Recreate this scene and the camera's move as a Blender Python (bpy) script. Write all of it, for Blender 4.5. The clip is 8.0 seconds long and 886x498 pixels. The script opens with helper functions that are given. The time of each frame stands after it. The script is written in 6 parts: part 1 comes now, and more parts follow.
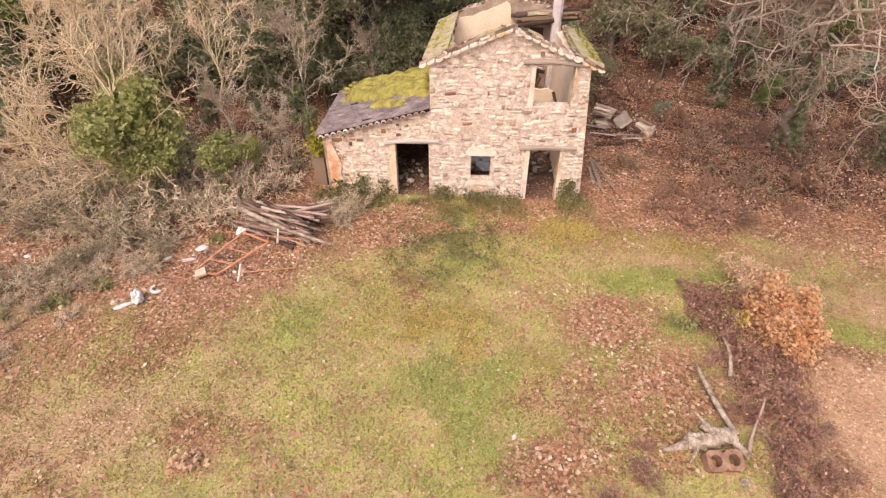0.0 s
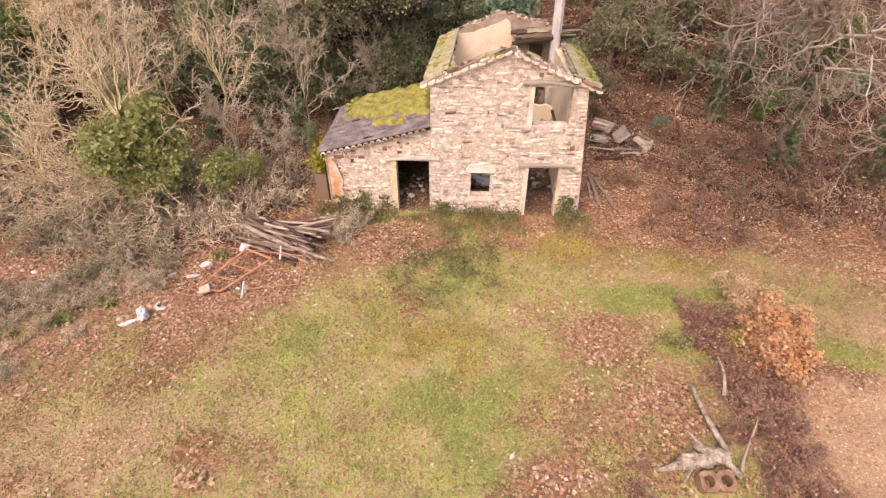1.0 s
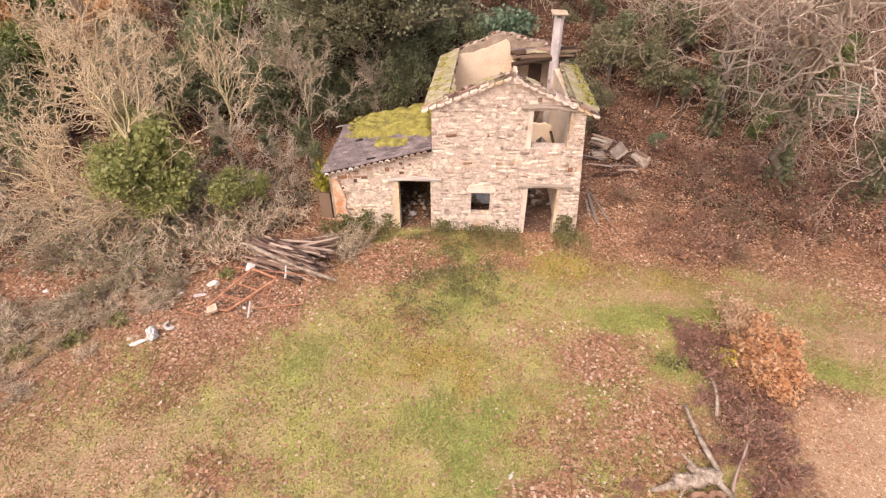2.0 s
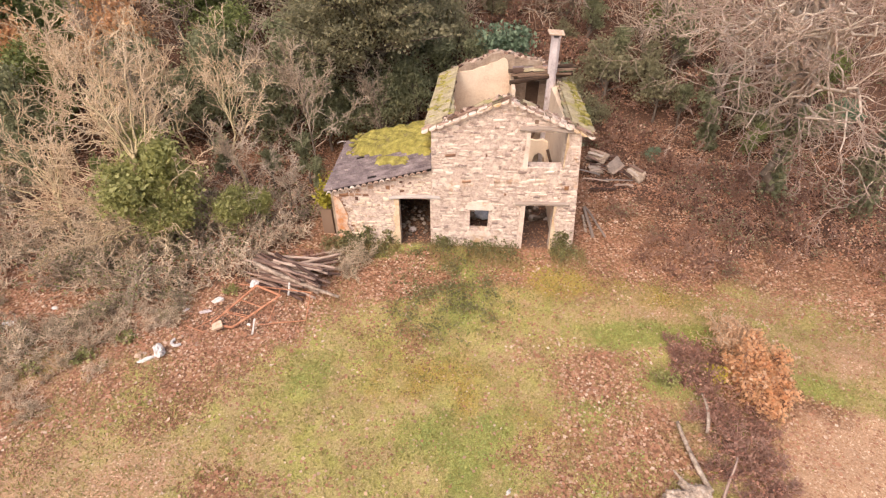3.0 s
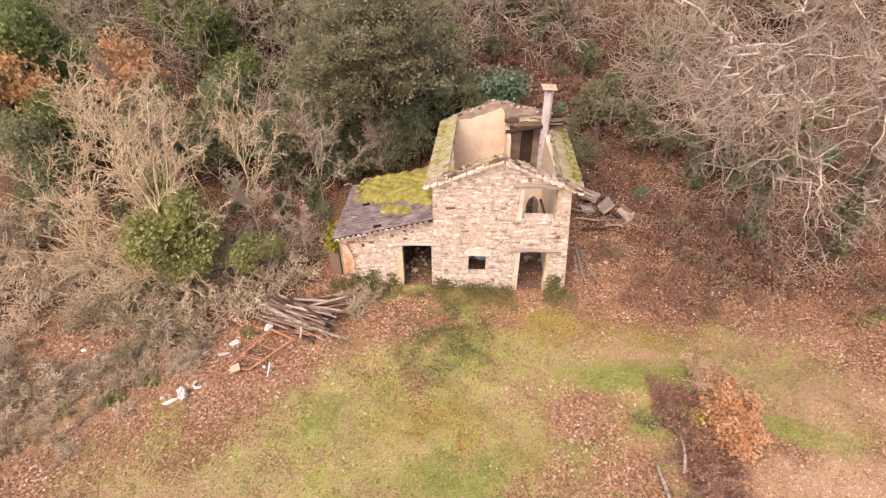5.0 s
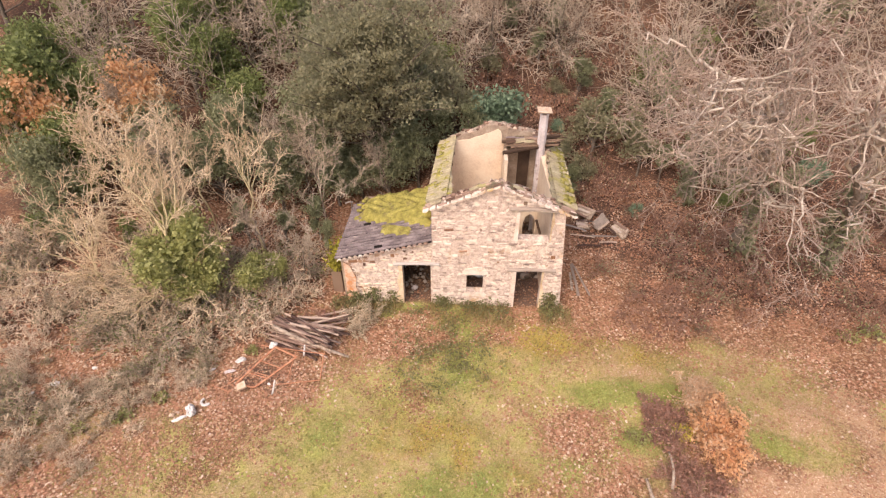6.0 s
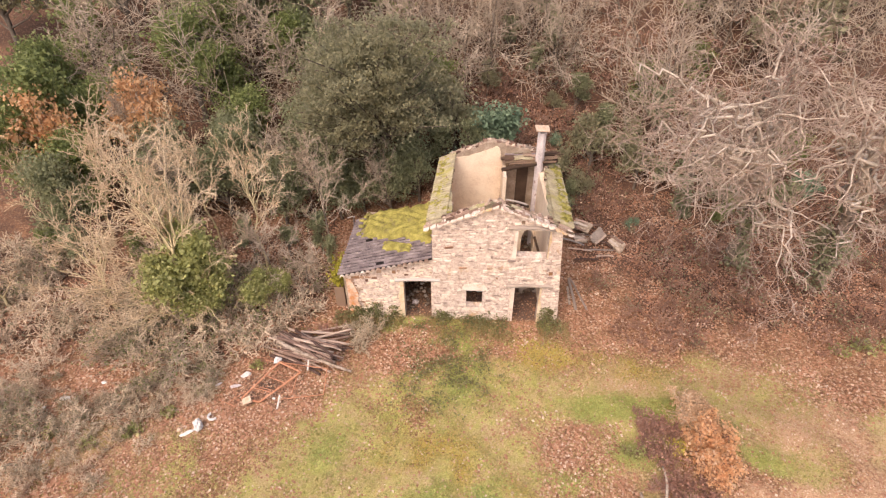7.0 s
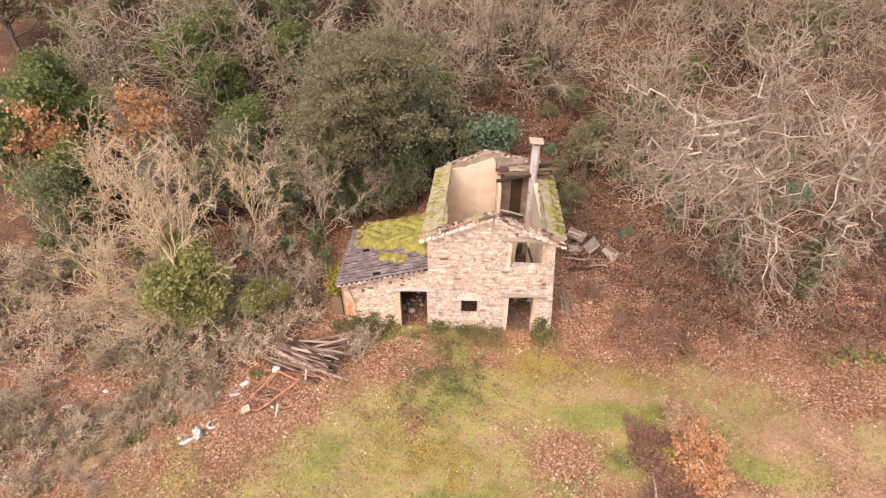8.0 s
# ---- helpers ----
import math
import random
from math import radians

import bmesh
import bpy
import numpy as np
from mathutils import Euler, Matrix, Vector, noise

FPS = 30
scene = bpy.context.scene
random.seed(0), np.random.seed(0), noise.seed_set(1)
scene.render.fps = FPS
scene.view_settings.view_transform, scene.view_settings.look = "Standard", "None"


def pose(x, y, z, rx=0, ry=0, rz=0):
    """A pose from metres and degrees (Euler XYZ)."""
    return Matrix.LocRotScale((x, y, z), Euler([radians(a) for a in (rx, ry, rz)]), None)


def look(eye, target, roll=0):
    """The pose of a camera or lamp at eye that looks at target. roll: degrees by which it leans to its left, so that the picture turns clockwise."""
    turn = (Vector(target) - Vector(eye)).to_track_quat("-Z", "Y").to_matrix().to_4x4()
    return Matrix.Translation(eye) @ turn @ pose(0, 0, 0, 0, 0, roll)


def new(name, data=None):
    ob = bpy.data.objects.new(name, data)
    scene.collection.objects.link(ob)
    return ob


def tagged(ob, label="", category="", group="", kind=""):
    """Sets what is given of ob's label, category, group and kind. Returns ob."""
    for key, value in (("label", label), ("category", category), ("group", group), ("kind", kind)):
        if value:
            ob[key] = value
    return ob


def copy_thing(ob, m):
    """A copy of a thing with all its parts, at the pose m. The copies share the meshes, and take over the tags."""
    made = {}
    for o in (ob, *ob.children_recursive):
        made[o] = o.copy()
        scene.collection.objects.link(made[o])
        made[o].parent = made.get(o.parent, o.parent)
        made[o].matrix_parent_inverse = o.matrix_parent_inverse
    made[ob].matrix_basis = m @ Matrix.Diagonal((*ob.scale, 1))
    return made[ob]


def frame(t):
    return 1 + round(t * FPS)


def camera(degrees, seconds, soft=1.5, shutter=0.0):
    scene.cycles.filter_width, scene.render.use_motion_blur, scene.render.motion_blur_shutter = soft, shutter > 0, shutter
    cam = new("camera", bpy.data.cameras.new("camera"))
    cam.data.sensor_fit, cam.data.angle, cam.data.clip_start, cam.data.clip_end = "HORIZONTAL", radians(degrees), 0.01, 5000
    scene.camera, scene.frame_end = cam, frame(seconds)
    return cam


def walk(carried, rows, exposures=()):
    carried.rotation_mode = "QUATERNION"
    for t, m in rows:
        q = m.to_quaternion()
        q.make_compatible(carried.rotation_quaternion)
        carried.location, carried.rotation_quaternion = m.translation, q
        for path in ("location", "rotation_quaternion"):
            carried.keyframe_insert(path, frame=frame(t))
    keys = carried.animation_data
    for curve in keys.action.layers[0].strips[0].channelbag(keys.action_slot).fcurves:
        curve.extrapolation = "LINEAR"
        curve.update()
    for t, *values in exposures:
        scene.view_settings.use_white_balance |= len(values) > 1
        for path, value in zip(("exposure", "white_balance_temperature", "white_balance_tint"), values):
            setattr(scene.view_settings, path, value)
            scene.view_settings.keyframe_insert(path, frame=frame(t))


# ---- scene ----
cam = camera(78.0, 8.0, soft=1.25)
PATH = [
    (0, (1.341, -17.36, 11.304), (1.259, -15.799, 10.057), -0.1),
    (0.5, (1.357, -17.309, 11.557), (1.278, -15.747, 10.311), 0.1),
    (1, (1.353, -17.252, 11.9), (1.269, -15.689, 10.655), -0.0),
    (1.5, (1.348, -17.218, 12.289), (1.26, -15.654, 11.045), -0.1),
    (3, (1.352, -17.21, 13.443), (1.266, -15.644, 12.201), -0.1),
    (3.5, (1.39, -17.227, 13.817), (1.305, -15.661, 12.575), -0.1),
    (4, (1.372, -17.27, 14.391), (1.29, -15.702, 13.153), -0.0),
    (4.5, (1.337, -17.304, 15.09), (1.251, -15.736, 13.853), -0.1),
    (6, (1.414, -17.435, 16.78), (1.327, -15.865, 15.544), -0.2),
    (6.5, (1.424, -17.434, 17.283), (1.334, -15.863, 16.047), -0.2),
    (7, (1.432, -17.47, 17.64), (1.343, -15.898, 16.407), -0.3),
    (7.5, (1.505, -17.52, 18.009), (1.414, -15.948, 16.775), -0.4),
    (8, (1.609, -17.571, 18.224), (1.522, -15.995, 16.996), -0.2),
]
walk(cam, [(t, look(eye, target, roll)) for t, eye, target, roll in PATH], exposures=[(0, 0.5, 6800, 18), (8, 0.55, 6800, 18)])

# ---- light: a bright overcast sky ----
SUN_ELEV, SUN_TURN = 52.0, 205.0
world = bpy.data.worlds.new("overcast_sky")
scene.world = world
world.use_nodes = True
wn = world.node_tree
sky = wn.nodes.new("ShaderNodeTexSky")
sky.sky_type = 'NISHITA'
sky.sun_disc = False
sky.sun_elevation, sky.sun_rotation = radians(SUN_ELEV), radians(SUN_TURN)
sky.dust_density, sky.air_density = 5.0, 1.2
wn.nodes["Background"].inputs[1].default_value = 0.15
wn.links.new(sky.outputs[0], wn.nodes["Background"].inputs[0])
sun = new("sun", bpy.data.lights.new("sun", 'SUN'))
sun.data.energy, sun.data.angle, sun.data.color = 1.6, radians(50), (1.0, 0.92, 0.83)
a, e = radians(SUN_TURN), radians(SUN_ELEV)
sun.matrix_basis = look((math.sin(a) * math.cos(e) * 40, math.cos(a) * math.cos(e) * 40, 40 * math.sin(e)), (0, 0, 0))


# ---- materials ----
def nodes_of(name, rough=0.85):
    m = bpy.data.materials.new(name)
    m.use_nodes = True
    t = m.node_tree
    b = t.nodes["Principled BSDF"]
    b.inputs["Roughness"].default_value = rough
    b.inputs["Specular IOR Level"].default_value = 0.25
    return m, t, b


def n_noise(t, scale, detail=4.0, rough=0.6, stretch=None):
    g = t.nodes.new("ShaderNodeNewGeometry")
    n = t.nodes.new("ShaderNodeTexNoise")
    n.inputs["Scale"].default_value = scale
    n.inputs["Detail"].default_value = detail
    n.inputs["Roughness"].default_value = rough
    if stretch:
        v = t.nodes.new("ShaderNodeVectorMath")
        v.operation = 'MULTIPLY'
        v.inputs[1].default_value = stretch
        t.links.new(g.outputs["Position"], v.inputs[0])
        t.links.new(v.outputs[0], n.inputs["Vector"])
    else:
        t.links.new(g.outputs["Position"], n.inputs["Vector"])
    return n.outputs["Fac"]


def n_ramp(t, fac, stops):
    r = t.nodes.new("ShaderNodeValToRGB")
    el = r.color_ramp.elements
    while len(el) < len(stops):
        el.new(0.5)
    for k, (p, c) in zip(el, stops):
        k.position, k.color = p, (*c, 1)
    t.links.new(fac, r.inputs[0])
    return r.outputs[0]


def n_mix(t, fac, c1, c2, mode='MIX'):
    m = t.nodes.new("ShaderNodeMix")
    m.data_type, m.blend_type = 'RGBA', mode
    for k, v in ((0, fac), (6, c1), (7, c2)):
        if hasattr(v, "links"):
            t.links.new(v, m.inputs[k])
        elif k == 0:
            m.inputs[0].default_value = v
        else:
            m.inputs[k].default_value = (*v, 1)
    return m.outputs[2]


def n_math(t, op, x, y):
    m = t.nodes.new("ShaderNodeMath")
    m.operation = op
    m.use_clamp = True
    for k, v in ((0, x), (1, y)):
        if hasattr(v, "links"):
            t.links.new(v, m.inputs[k])
        else:
            m.inputs[k].default_value = v
    return m.outputs[0]


def n_step(t, fac, lo, hi):
    m = t.nodes.new("ShaderNodeMapRange")
    m.inputs[1].default_value, m.inputs[2].default_value = lo, hi
    t.links.new(fac, m.inputs[0])
    return m.outputs[0]


def n_bump(t, b, fac, strength, dist):
    u = t.nodes.new("ShaderNodeBump")
    u.inputs["Strength"].default_value, u.inputs["Distance"].default_value = strength, dist
    t.links.new(fac, u.inputs["Height"])
    t.links.new(u.outputs[0], b.inputs["Normal"])


def surface(name, dark, mid, light, scale=2.0, fine=30.0, stretch=None, rough=0.9, bump=0.5, dist=0.02, pick="", patch=None, patch_at=(0.55, 0.65), patch_scale=1.2, smear=None, smear_at=(0.54, 0.64), smear_scale=0.9):
    """Worn matter: a coarse and a fine noise over three tones; pick: vary by object or island; patch: a second growth or stain in spots."""
    m, t, b = nodes_of(name, rough)
    big, small = n_noise(t, scale, 5.0, 0.6, stretch), n_noise(t, fine, 4.0, 0.7, stretch)
    f = n_math(t, 'ADD', n_math(t, 'MULTIPLY', big, 0.6), n_math(t, 'MULTIPLY', small, 0.4))
    share = 0.4 if name.startswith("rubble") else 0.5
    if pick:
        src = t.nodes.new("ShaderNodeObjectInfo").outputs["Random"] if pick == "object" else t.nodes.new("ShaderNodeNewGeometry").outputs["Random Per Island"]
        f = n_math(t, 'ADD', n_math(t, 'MULTIPLY', f, 1 - share), n_math(t, 'MULTIPLY', src, share))
    c = n_ramp(t, f, [(0.32, dark), (0.5, mid), (0.68, light)])
    if patch:
        c = n_mix(t, n_step(t, n_noise(t, patch_scale, 6.0, 0.65), *patch_at), c, patch)
    if smear:
        c = n_mix(t, n_step(t, n_noise(t, smear_scale, 7.0, 0.7, (1.0, 1.0, 1.3)), *smear_at), c, smear)
    t.links.new(c, b.inputs["Base Color"])
    n_bump(t, b, n_math(t, 'ADD', n_math(t, 'MULTIPLY', small, 0.6), n_math(t, 'MULTIPLY', big, 0.4)), bump, dist)
    return m


def leafy(name, tones, rough=0.6, through_light=0.25):
    """Leaves: tone by island, a little light passes through."""
    m, t, b = nodes_of(name, rough)
    r = t.nodes.new("ShaderNodeNewGeometry").outputs["Random Per Island"]
    k = len(tones)
    c = n_ramp(t, r, [((i + 0.5) / k, tone) for i, tone in enumerate(tones)])
    c = n_mix(t, n_step(t, n_noise(t, 0.9, 3.0), 0.35, 0.7), c, tones[0])
    t.links.new(c, b.inputs["Base Color"])
    if through_light:
        s = t.nodes.new("ShaderNodeBsdfTranslucent")
        t.links.new(c, s.inputs[0])
        x = t.nodes.new("ShaderNodeMixShader")
        x.inputs[0].default_value = through_light
        t.links.new(b.outputs[0], x.inputs[1])
        t.links.new(s.outputs[0], x.inputs[2])
        t.links.new(x.outputs[0], t.nodes["Material Output"].inputs[0])
    return m


def n_cells(t, scale):
    """Leaf-sized cells: a random value for each."""
    g = t.nodes.new("ShaderNodeNewGeometry")
    v = t.nodes.new("ShaderNodeTexVoronoi")
    v.inputs["Scale"].default_value = scale
    t.links.new(g.outputs["Position"], v.inputs["Vector"])
    s = t.nodes.new("ShaderNodeSeparateColor")
    t.links.new(v.outputs["Color"], s.inputs[0])
    return s.outputs[0], s.outputs[1]


def ground_material():
    m, t, b = nodes_of("ground_earth", 0.95)
    big, mid, fine = n_noise(t, 0.45, 6.0, 0.65), n_noise(t, 2.2, 6.0, 0.7), n_noise(t, 22.0, 5.0, 0.75)
    cell, cell2 = n_cells(t, 15.0)
    cell3, cell4 = n_cells(t, 24.0)
    speck, speck2 = n_cells(t, 14.0)

    def zone(name, lo=0.42, hi=0.78):
        at = t.nodes.new("ShaderNodeAttribute")
        at.attribute_name = name
        edge = n_math(t, 'ADD', n_math(t, 'MULTIPLY', mid, 0.42), n_math(t, 'ADD', n_math(t, 'MULTIPLY', fine, 0.28), n_math(t, 'MULTIPLY', speck, 0.3)))
        return n_step(t, n_math(t, 'ADD', n_math(t, 'MULTIPLY', at.outputs["Fac"], 0.6), n_math(t, 'MULTIPLY', edge, 0.62)), lo, hi)

    leaves = n_ramp(t, cell, [(0.05, (0.085, 0.042, 0.024)), (0.32, (0.18, 0.086, 0.046)), (0.58, (0.29, 0.146, 0.078)), (0.8, (0.44, 0.245, 0.135)), (0.95, (0.62, 0.45, 0.3))])
    litter = n_mix(t, 0.45, leaves, n_ramp(t, fine, [(0.3, (0.11, 0.05, 0.028)), (0.5, (0.24, 0.115, 0.062)), (0.68, (0.38, 0.21, 0.12))]))
    litter = n_mix(t, n_step(t, big, 0.42, 0.62), litter, n_mix(t, 0.5, leaves, n_ramp(t, fine, [(0.3, (0.13, 0.07, 0.038)), (0.5, (0.28, 0.155, 0.085)), (0.7, (0.42, 0.26, 0.155))])))
    green = n_ramp(t, fine, [(0.3, (0.22, 0.21, 0.055)), (0.5, (0.4, 0.37, 0.11)), (0.7, (0.56, 0.51, 0.19))])
    straw = n_ramp(t, fine, [(0.3, (0.27, 0.175, 0.088)), (0.5, (0.47, 0.33, 0.175)), (0.7, (0.63, 0.475, 0.29))])
    grass = n_mix(t, n_step(t, n_math(t, 'ADD', n_math(t, 'MULTIPLY', mid, 0.55), n_math(t, 'MULTIPLY', big, 0.45)), 0.42, 0.6), green, straw)
    # fallen leaves lie over the grass in drifts
    drift = n_math(t, 'ADD', n_math(t, 'MULTIPLY', big, 0.5), n_math(t, 'MULTIPLY', mid, 0.5))
    on_grass = n_step(t, n_math(t, 'ADD', n_math(t, 'MULTIPLY', cell2, 0.5), n_math(t, 'MULTIPLY', drift, 0.95)), 0.97, 1.04)
    grass = n_mix(t, on_grass, grass, n_ramp(t, cell, [(0.1, (0.26, 0.125, 0.065)), (0.5, (0.4, 0.215, 0.115)), (0.9, (0.56, 0.36, 0.22))]))
    small_on = n_step(t, n_math(t, 'ADD', n_math(t, 'MULTIPLY', cell4, 0.6), n_math(t, 'MULTIPLY', drift, 0.5)), 0.86, 0.89)
    grass = n_mix(t, small_on, grass, n_ramp(t, cell3, [(0.1, (0.36, 0.21, 0.11)), (0.5, (0.52, 0.37, 0.23)), (0.95, (0.72, 0.6, 0.45))]))
    tan = n_mix(t, n_step(t, cell4, 0.72, 0.77), n_ramp(t, fine, [(0.3, (0.3, 0.17, 0.095)), (0.5, (0.49, 0.305, 0.18)), (0.7, (0.65, 0.45, 0.295))]), n_ramp(t, cell3, [(0.1, (0.36, 0.19, 0.1)), (0.6, (0.56, 0.34, 0.2)), (0.95, (0.76, 0.58, 0.42))]))
    lush = n_ramp(t, fine, [(0.3, (0.17, 0.185, 0.05)), (0.5, (0.335, 0.345, 0.1)), (0.7, (0.5, 0.49, 0.18))])
    soil = n_mix(t, n_step(t, cell4, 0.75, 0.8), n_ramp(t, fine, [(0.3, (0.06, 0.036, 0.028)), (0.5, (0.13, 0.08, 0.058)), (0.7, (0.23, 0.15, 0.11))]), leaves)
    # woodland floor: brown earth and litter, with tree shade put into the colour
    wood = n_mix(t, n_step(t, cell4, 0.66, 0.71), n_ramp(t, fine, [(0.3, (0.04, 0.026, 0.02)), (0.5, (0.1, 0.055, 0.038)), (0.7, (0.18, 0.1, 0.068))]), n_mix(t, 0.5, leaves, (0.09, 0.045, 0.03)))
    gold = n_mix(t, n_step(t, cell4, 0.8, 0.85), n_ramp(t, fine, [(0.3, (0.2, 0.14, 0.03)), (0.5, (0.4, 0.29, 0.075)), (0.7, (0.54, 0.41, 0.14))]), leaves)
    red = n_mix(t, 0.4, leaves, n_ramp(t, fine, [(0.3, (0.17, 0.075, 0.043)), (0.5, (0.36, 0.18, 0.105)), (0.7, (0.52, 0.31, 0.2))]))
    c = litter
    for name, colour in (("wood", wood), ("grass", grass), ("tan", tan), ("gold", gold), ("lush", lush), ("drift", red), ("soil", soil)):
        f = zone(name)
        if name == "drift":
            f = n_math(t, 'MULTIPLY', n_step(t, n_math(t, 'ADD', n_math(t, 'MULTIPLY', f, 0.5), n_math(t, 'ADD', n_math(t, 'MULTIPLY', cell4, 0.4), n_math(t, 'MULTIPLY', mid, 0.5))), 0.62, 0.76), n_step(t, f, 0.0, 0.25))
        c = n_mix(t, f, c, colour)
    t.links.new(c, b.inputs["Base Color"])
    n_bump(t, b, n_math(t, 'ADD', n_math(t, 'MULTIPLY', fine, 0.6), n_math(t, 'MULTIPLY', cell, 0.3)), 0.9, 0.07)
    return m


M_GROUND = ground_material()
M_SURROUND = surface("pale_plaster", (0.5, 0.37, 0.285), (0.74, 0.61, 0.51), (0.83, 0.73, 0.645), 1.6, 16, bump=0.3, dist=0.01, patch=(0.6, 0.36, 0.13), patch_at=(0.56, 0.72), patch_scale=1.1)
M_STONE_RED = surface("rubble_brown_stone", (0.12, 0.06, 0.04), (0.26, 0.145, 0.095), (0.46, 0.3, 0.21), 2.0, 9, bump=0.9, dist=0.03, pick="object", patch=(0.42, 0.2, 0.085), patch_at=(0.5, 0.7), patch_scale=1.0)
M_MORTAR = surface("lime_mortar", (0.3, 0.21, 0.165), (0.55, 0.425, 0.35), (0.79, 0.65, 0.55), 6.0, 22, bump=0.9, dist=0.04, patch=(0.58, 0.37, 0.19), patch_at=(0.58, 0.76), patch_scale=0.9, smear=(0.8, 0.68, 0.565), smear_at=(0.5, 0.62), smear_scale=3.2)
M_STONE = surface("rubble_stone", (0.29, 0.21, 0.178), (0.56, 0.435, 0.365), (0.8, 0.665, 0.565), 6.5, 22, bump=0.9, dist=0.03, pick="object", patch=(0.62, 0.38, 0.2), patch_at=(0.57, 0.72), patch_scale=0.9, smear=(0.8, 0.68, 0.565), smear_at=(0.5, 0.62), smear_scale=3.2)
M_STONES = surface("rubble_stones", (0.29, 0.21, 0.178), (0.56, 0.435, 0.365), (0.8, 0.665, 0.565), 6.5, 22, bump=0.9, dist=0.03, pick="island", patch=(0.62, 0.38, 0.2), patch_at=(0.57, 0.72), patch_scale=0.9, smear=(0.8, 0.68, 0.565), smear_at=(0.5, 0.62), smear_scale=3.2)
M_STONE_LIMED = surface("limewashed_stone", (0.4, 0.28, 0.2), (0.65, 0.5, 0.38), (0.81, 0.67, 0.53), 6.5, 22, bump=0.9, dist=0.03, pick="object", patch=(0.62, 0.36, 0.18), patch_at=(0.55, 0.72), patch_scale=1.0, smear=(0.8, 0.68, 0.53), smear_at=(0.46, 0.54), smear_scale=1.8)
M_OCHRE = surface("ochre_plaster", (0.42, 0.28, 0.16), (0.66, 0.51, 0.34), (0.8, 0.69, 0.52), 1.4, 14, bump=0.4, dist=0.01, patch=(0.6, 0.3, 0.13), patch_at=(0.55, 0.7), patch_scale=1.3)
M_CORNER = surface("orange_stained_plaster", (0.4, 0.2, 0.11), (0.66, 0.44, 0.31), (0.8, 0.66, 0.54), 2.2, 14, bump=0.4, dist=0.01, patch=(0.58, 0.25, 0.1), patch_at=(0.5, 0.62), patch_scale=2.4)
M_PLASTER = surface("cream_plaster", (0.54, 0.39, 0.27), (0.74, 0.59, 0.44), (0.82, 0.71, 0.56), 0.8, 14, bump=0.25, dist=0.01, patch=(0.56, 0.44, 0.33), patch_at=(0.6, 0.78), patch_scale=1.5)
M_RUBBLE = surface("dull_rubble", (0.1, 0.07, 0.05), (0.22, 0.165, 0.125), (0.42, 0.35, 0.29), 3.0, 20, bump=0.6, pick="island")
M_RUBBLE_BROWN = surface("brown_tile_rubble", (0.12, 0.065, 0.045), (0.29, 0.18, 0.13), (0.55, 0.42, 0.33), 3.0, 20, bump=0.6, pick="island")
M_PLASTIC = surface("bluish_plastic_sheet", (0.3, 0.33, 0.36), (0.5, 0.54, 0.57), (0.72, 0.74, 0.75), 5.0, 14, rough=0.4, bump=0.7, dist=0.04)
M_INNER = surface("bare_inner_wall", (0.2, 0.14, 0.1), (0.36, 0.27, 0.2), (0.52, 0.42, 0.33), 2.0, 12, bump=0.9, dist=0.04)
M_GREYWOOD = surface("weathered_wood", (0.13, 0.1, 0.085), (0.27, 0.225, 0.2), (0.45, 0.4, 0.36), 2.0, 18, (0.35, 6, 6), bump=0.6, dist=0.01, pick="object")
M_LINTEL = surface("pale_weathered_lintel", (0.27, 0.21, 0.17), (0.45, 0.375, 0.315), (0.62, 0.54, 0.47), 2.0, 18, (0.35, 6, 6), bump=0.6, dist=0.01, pick="object")
M_BROWNWOOD = surface("brown_wood", (0.05, 0.03, 0.02), (0.12, 0.075, 0.05), (0.24, 0.16, 0.11), 2.0, 18, bump=0.5, dist=0.01, pick="object")
M_LOG = surface("cut_log_bark", (0.085, 0.05, 0.04), (0.24, 0.155, 0.12), (0.5, 0.38, 0.3), 3.0, 22, bump=0.7, dist=0.015, pick="object")
M_TILE = surface("clay_tile", (0.09, 0.05, 0.034), (0.2, 0.12, 0.085), (0.42, 0.29, 0.22), 4.0, 30, bump=0.4, dist=0.01, pick="object", patch=(0.16, 0.14, 0.085), patch_at=(0.5, 0.62), patch_scale=2.5)
M_TILE_PALE = surface("pale_clay_tile", (0.34, 0.22, 0.16), (0.55, 0.43, 0.34), (0.72, 0.64, 0.55), 4.0, 30, bump=0.4, dist=0.01, pick="object", patch=(0.3, 0.17, 0.11), patch_at=(0.56, 0.66), patch_scale=3.0)
M_TILE_DARK = surface("dark_lichened_tile", (0.08, 0.06, 0.06), (0.19, 0.15, 0.148), (0.36, 0.295, 0.285), 2.5, 30, bump=0.5, dist=0.01, patch=(0.44, 0.35, 0.3), patch_at=(0.62, 0.68), patch_scale=7.0)
M_TILE_MOSS = surface("mossy_tile", (0.19, 0.15, 0.1), (0.35, 0.295, 0.19), (0.5, 0.435, 0.3), 2.5, 20, bump=0.6, dist=0.02, patch=(0.32, 0.285, 0.085), patch_at=(0.5, 0.7), patch_scale=1.4)
M_MOSS = surface("yellow_green_moss", (0.12, 0.105, 0.035), (0.29, 0.25, 0.06), (0.47, 0.41, 0.12), 3.0, 16, bump=1.0, dist=0.06, patch=(0.17, 0.135, 0.06), patch_at=(0.55, 0.68), patch_scale=1.7)
M_CHIMNEY = surface("grey_render", (0.36, 0.3, 0.295), (0.58, 0.51, 0.495), (0.74, 0.67, 0.65), 2.0, 22, bump=0.5, dist=0.015, patch=(0.26, 0.17, 0.14), patch_at=(0.58, 0.7), patch_scale=2.2)
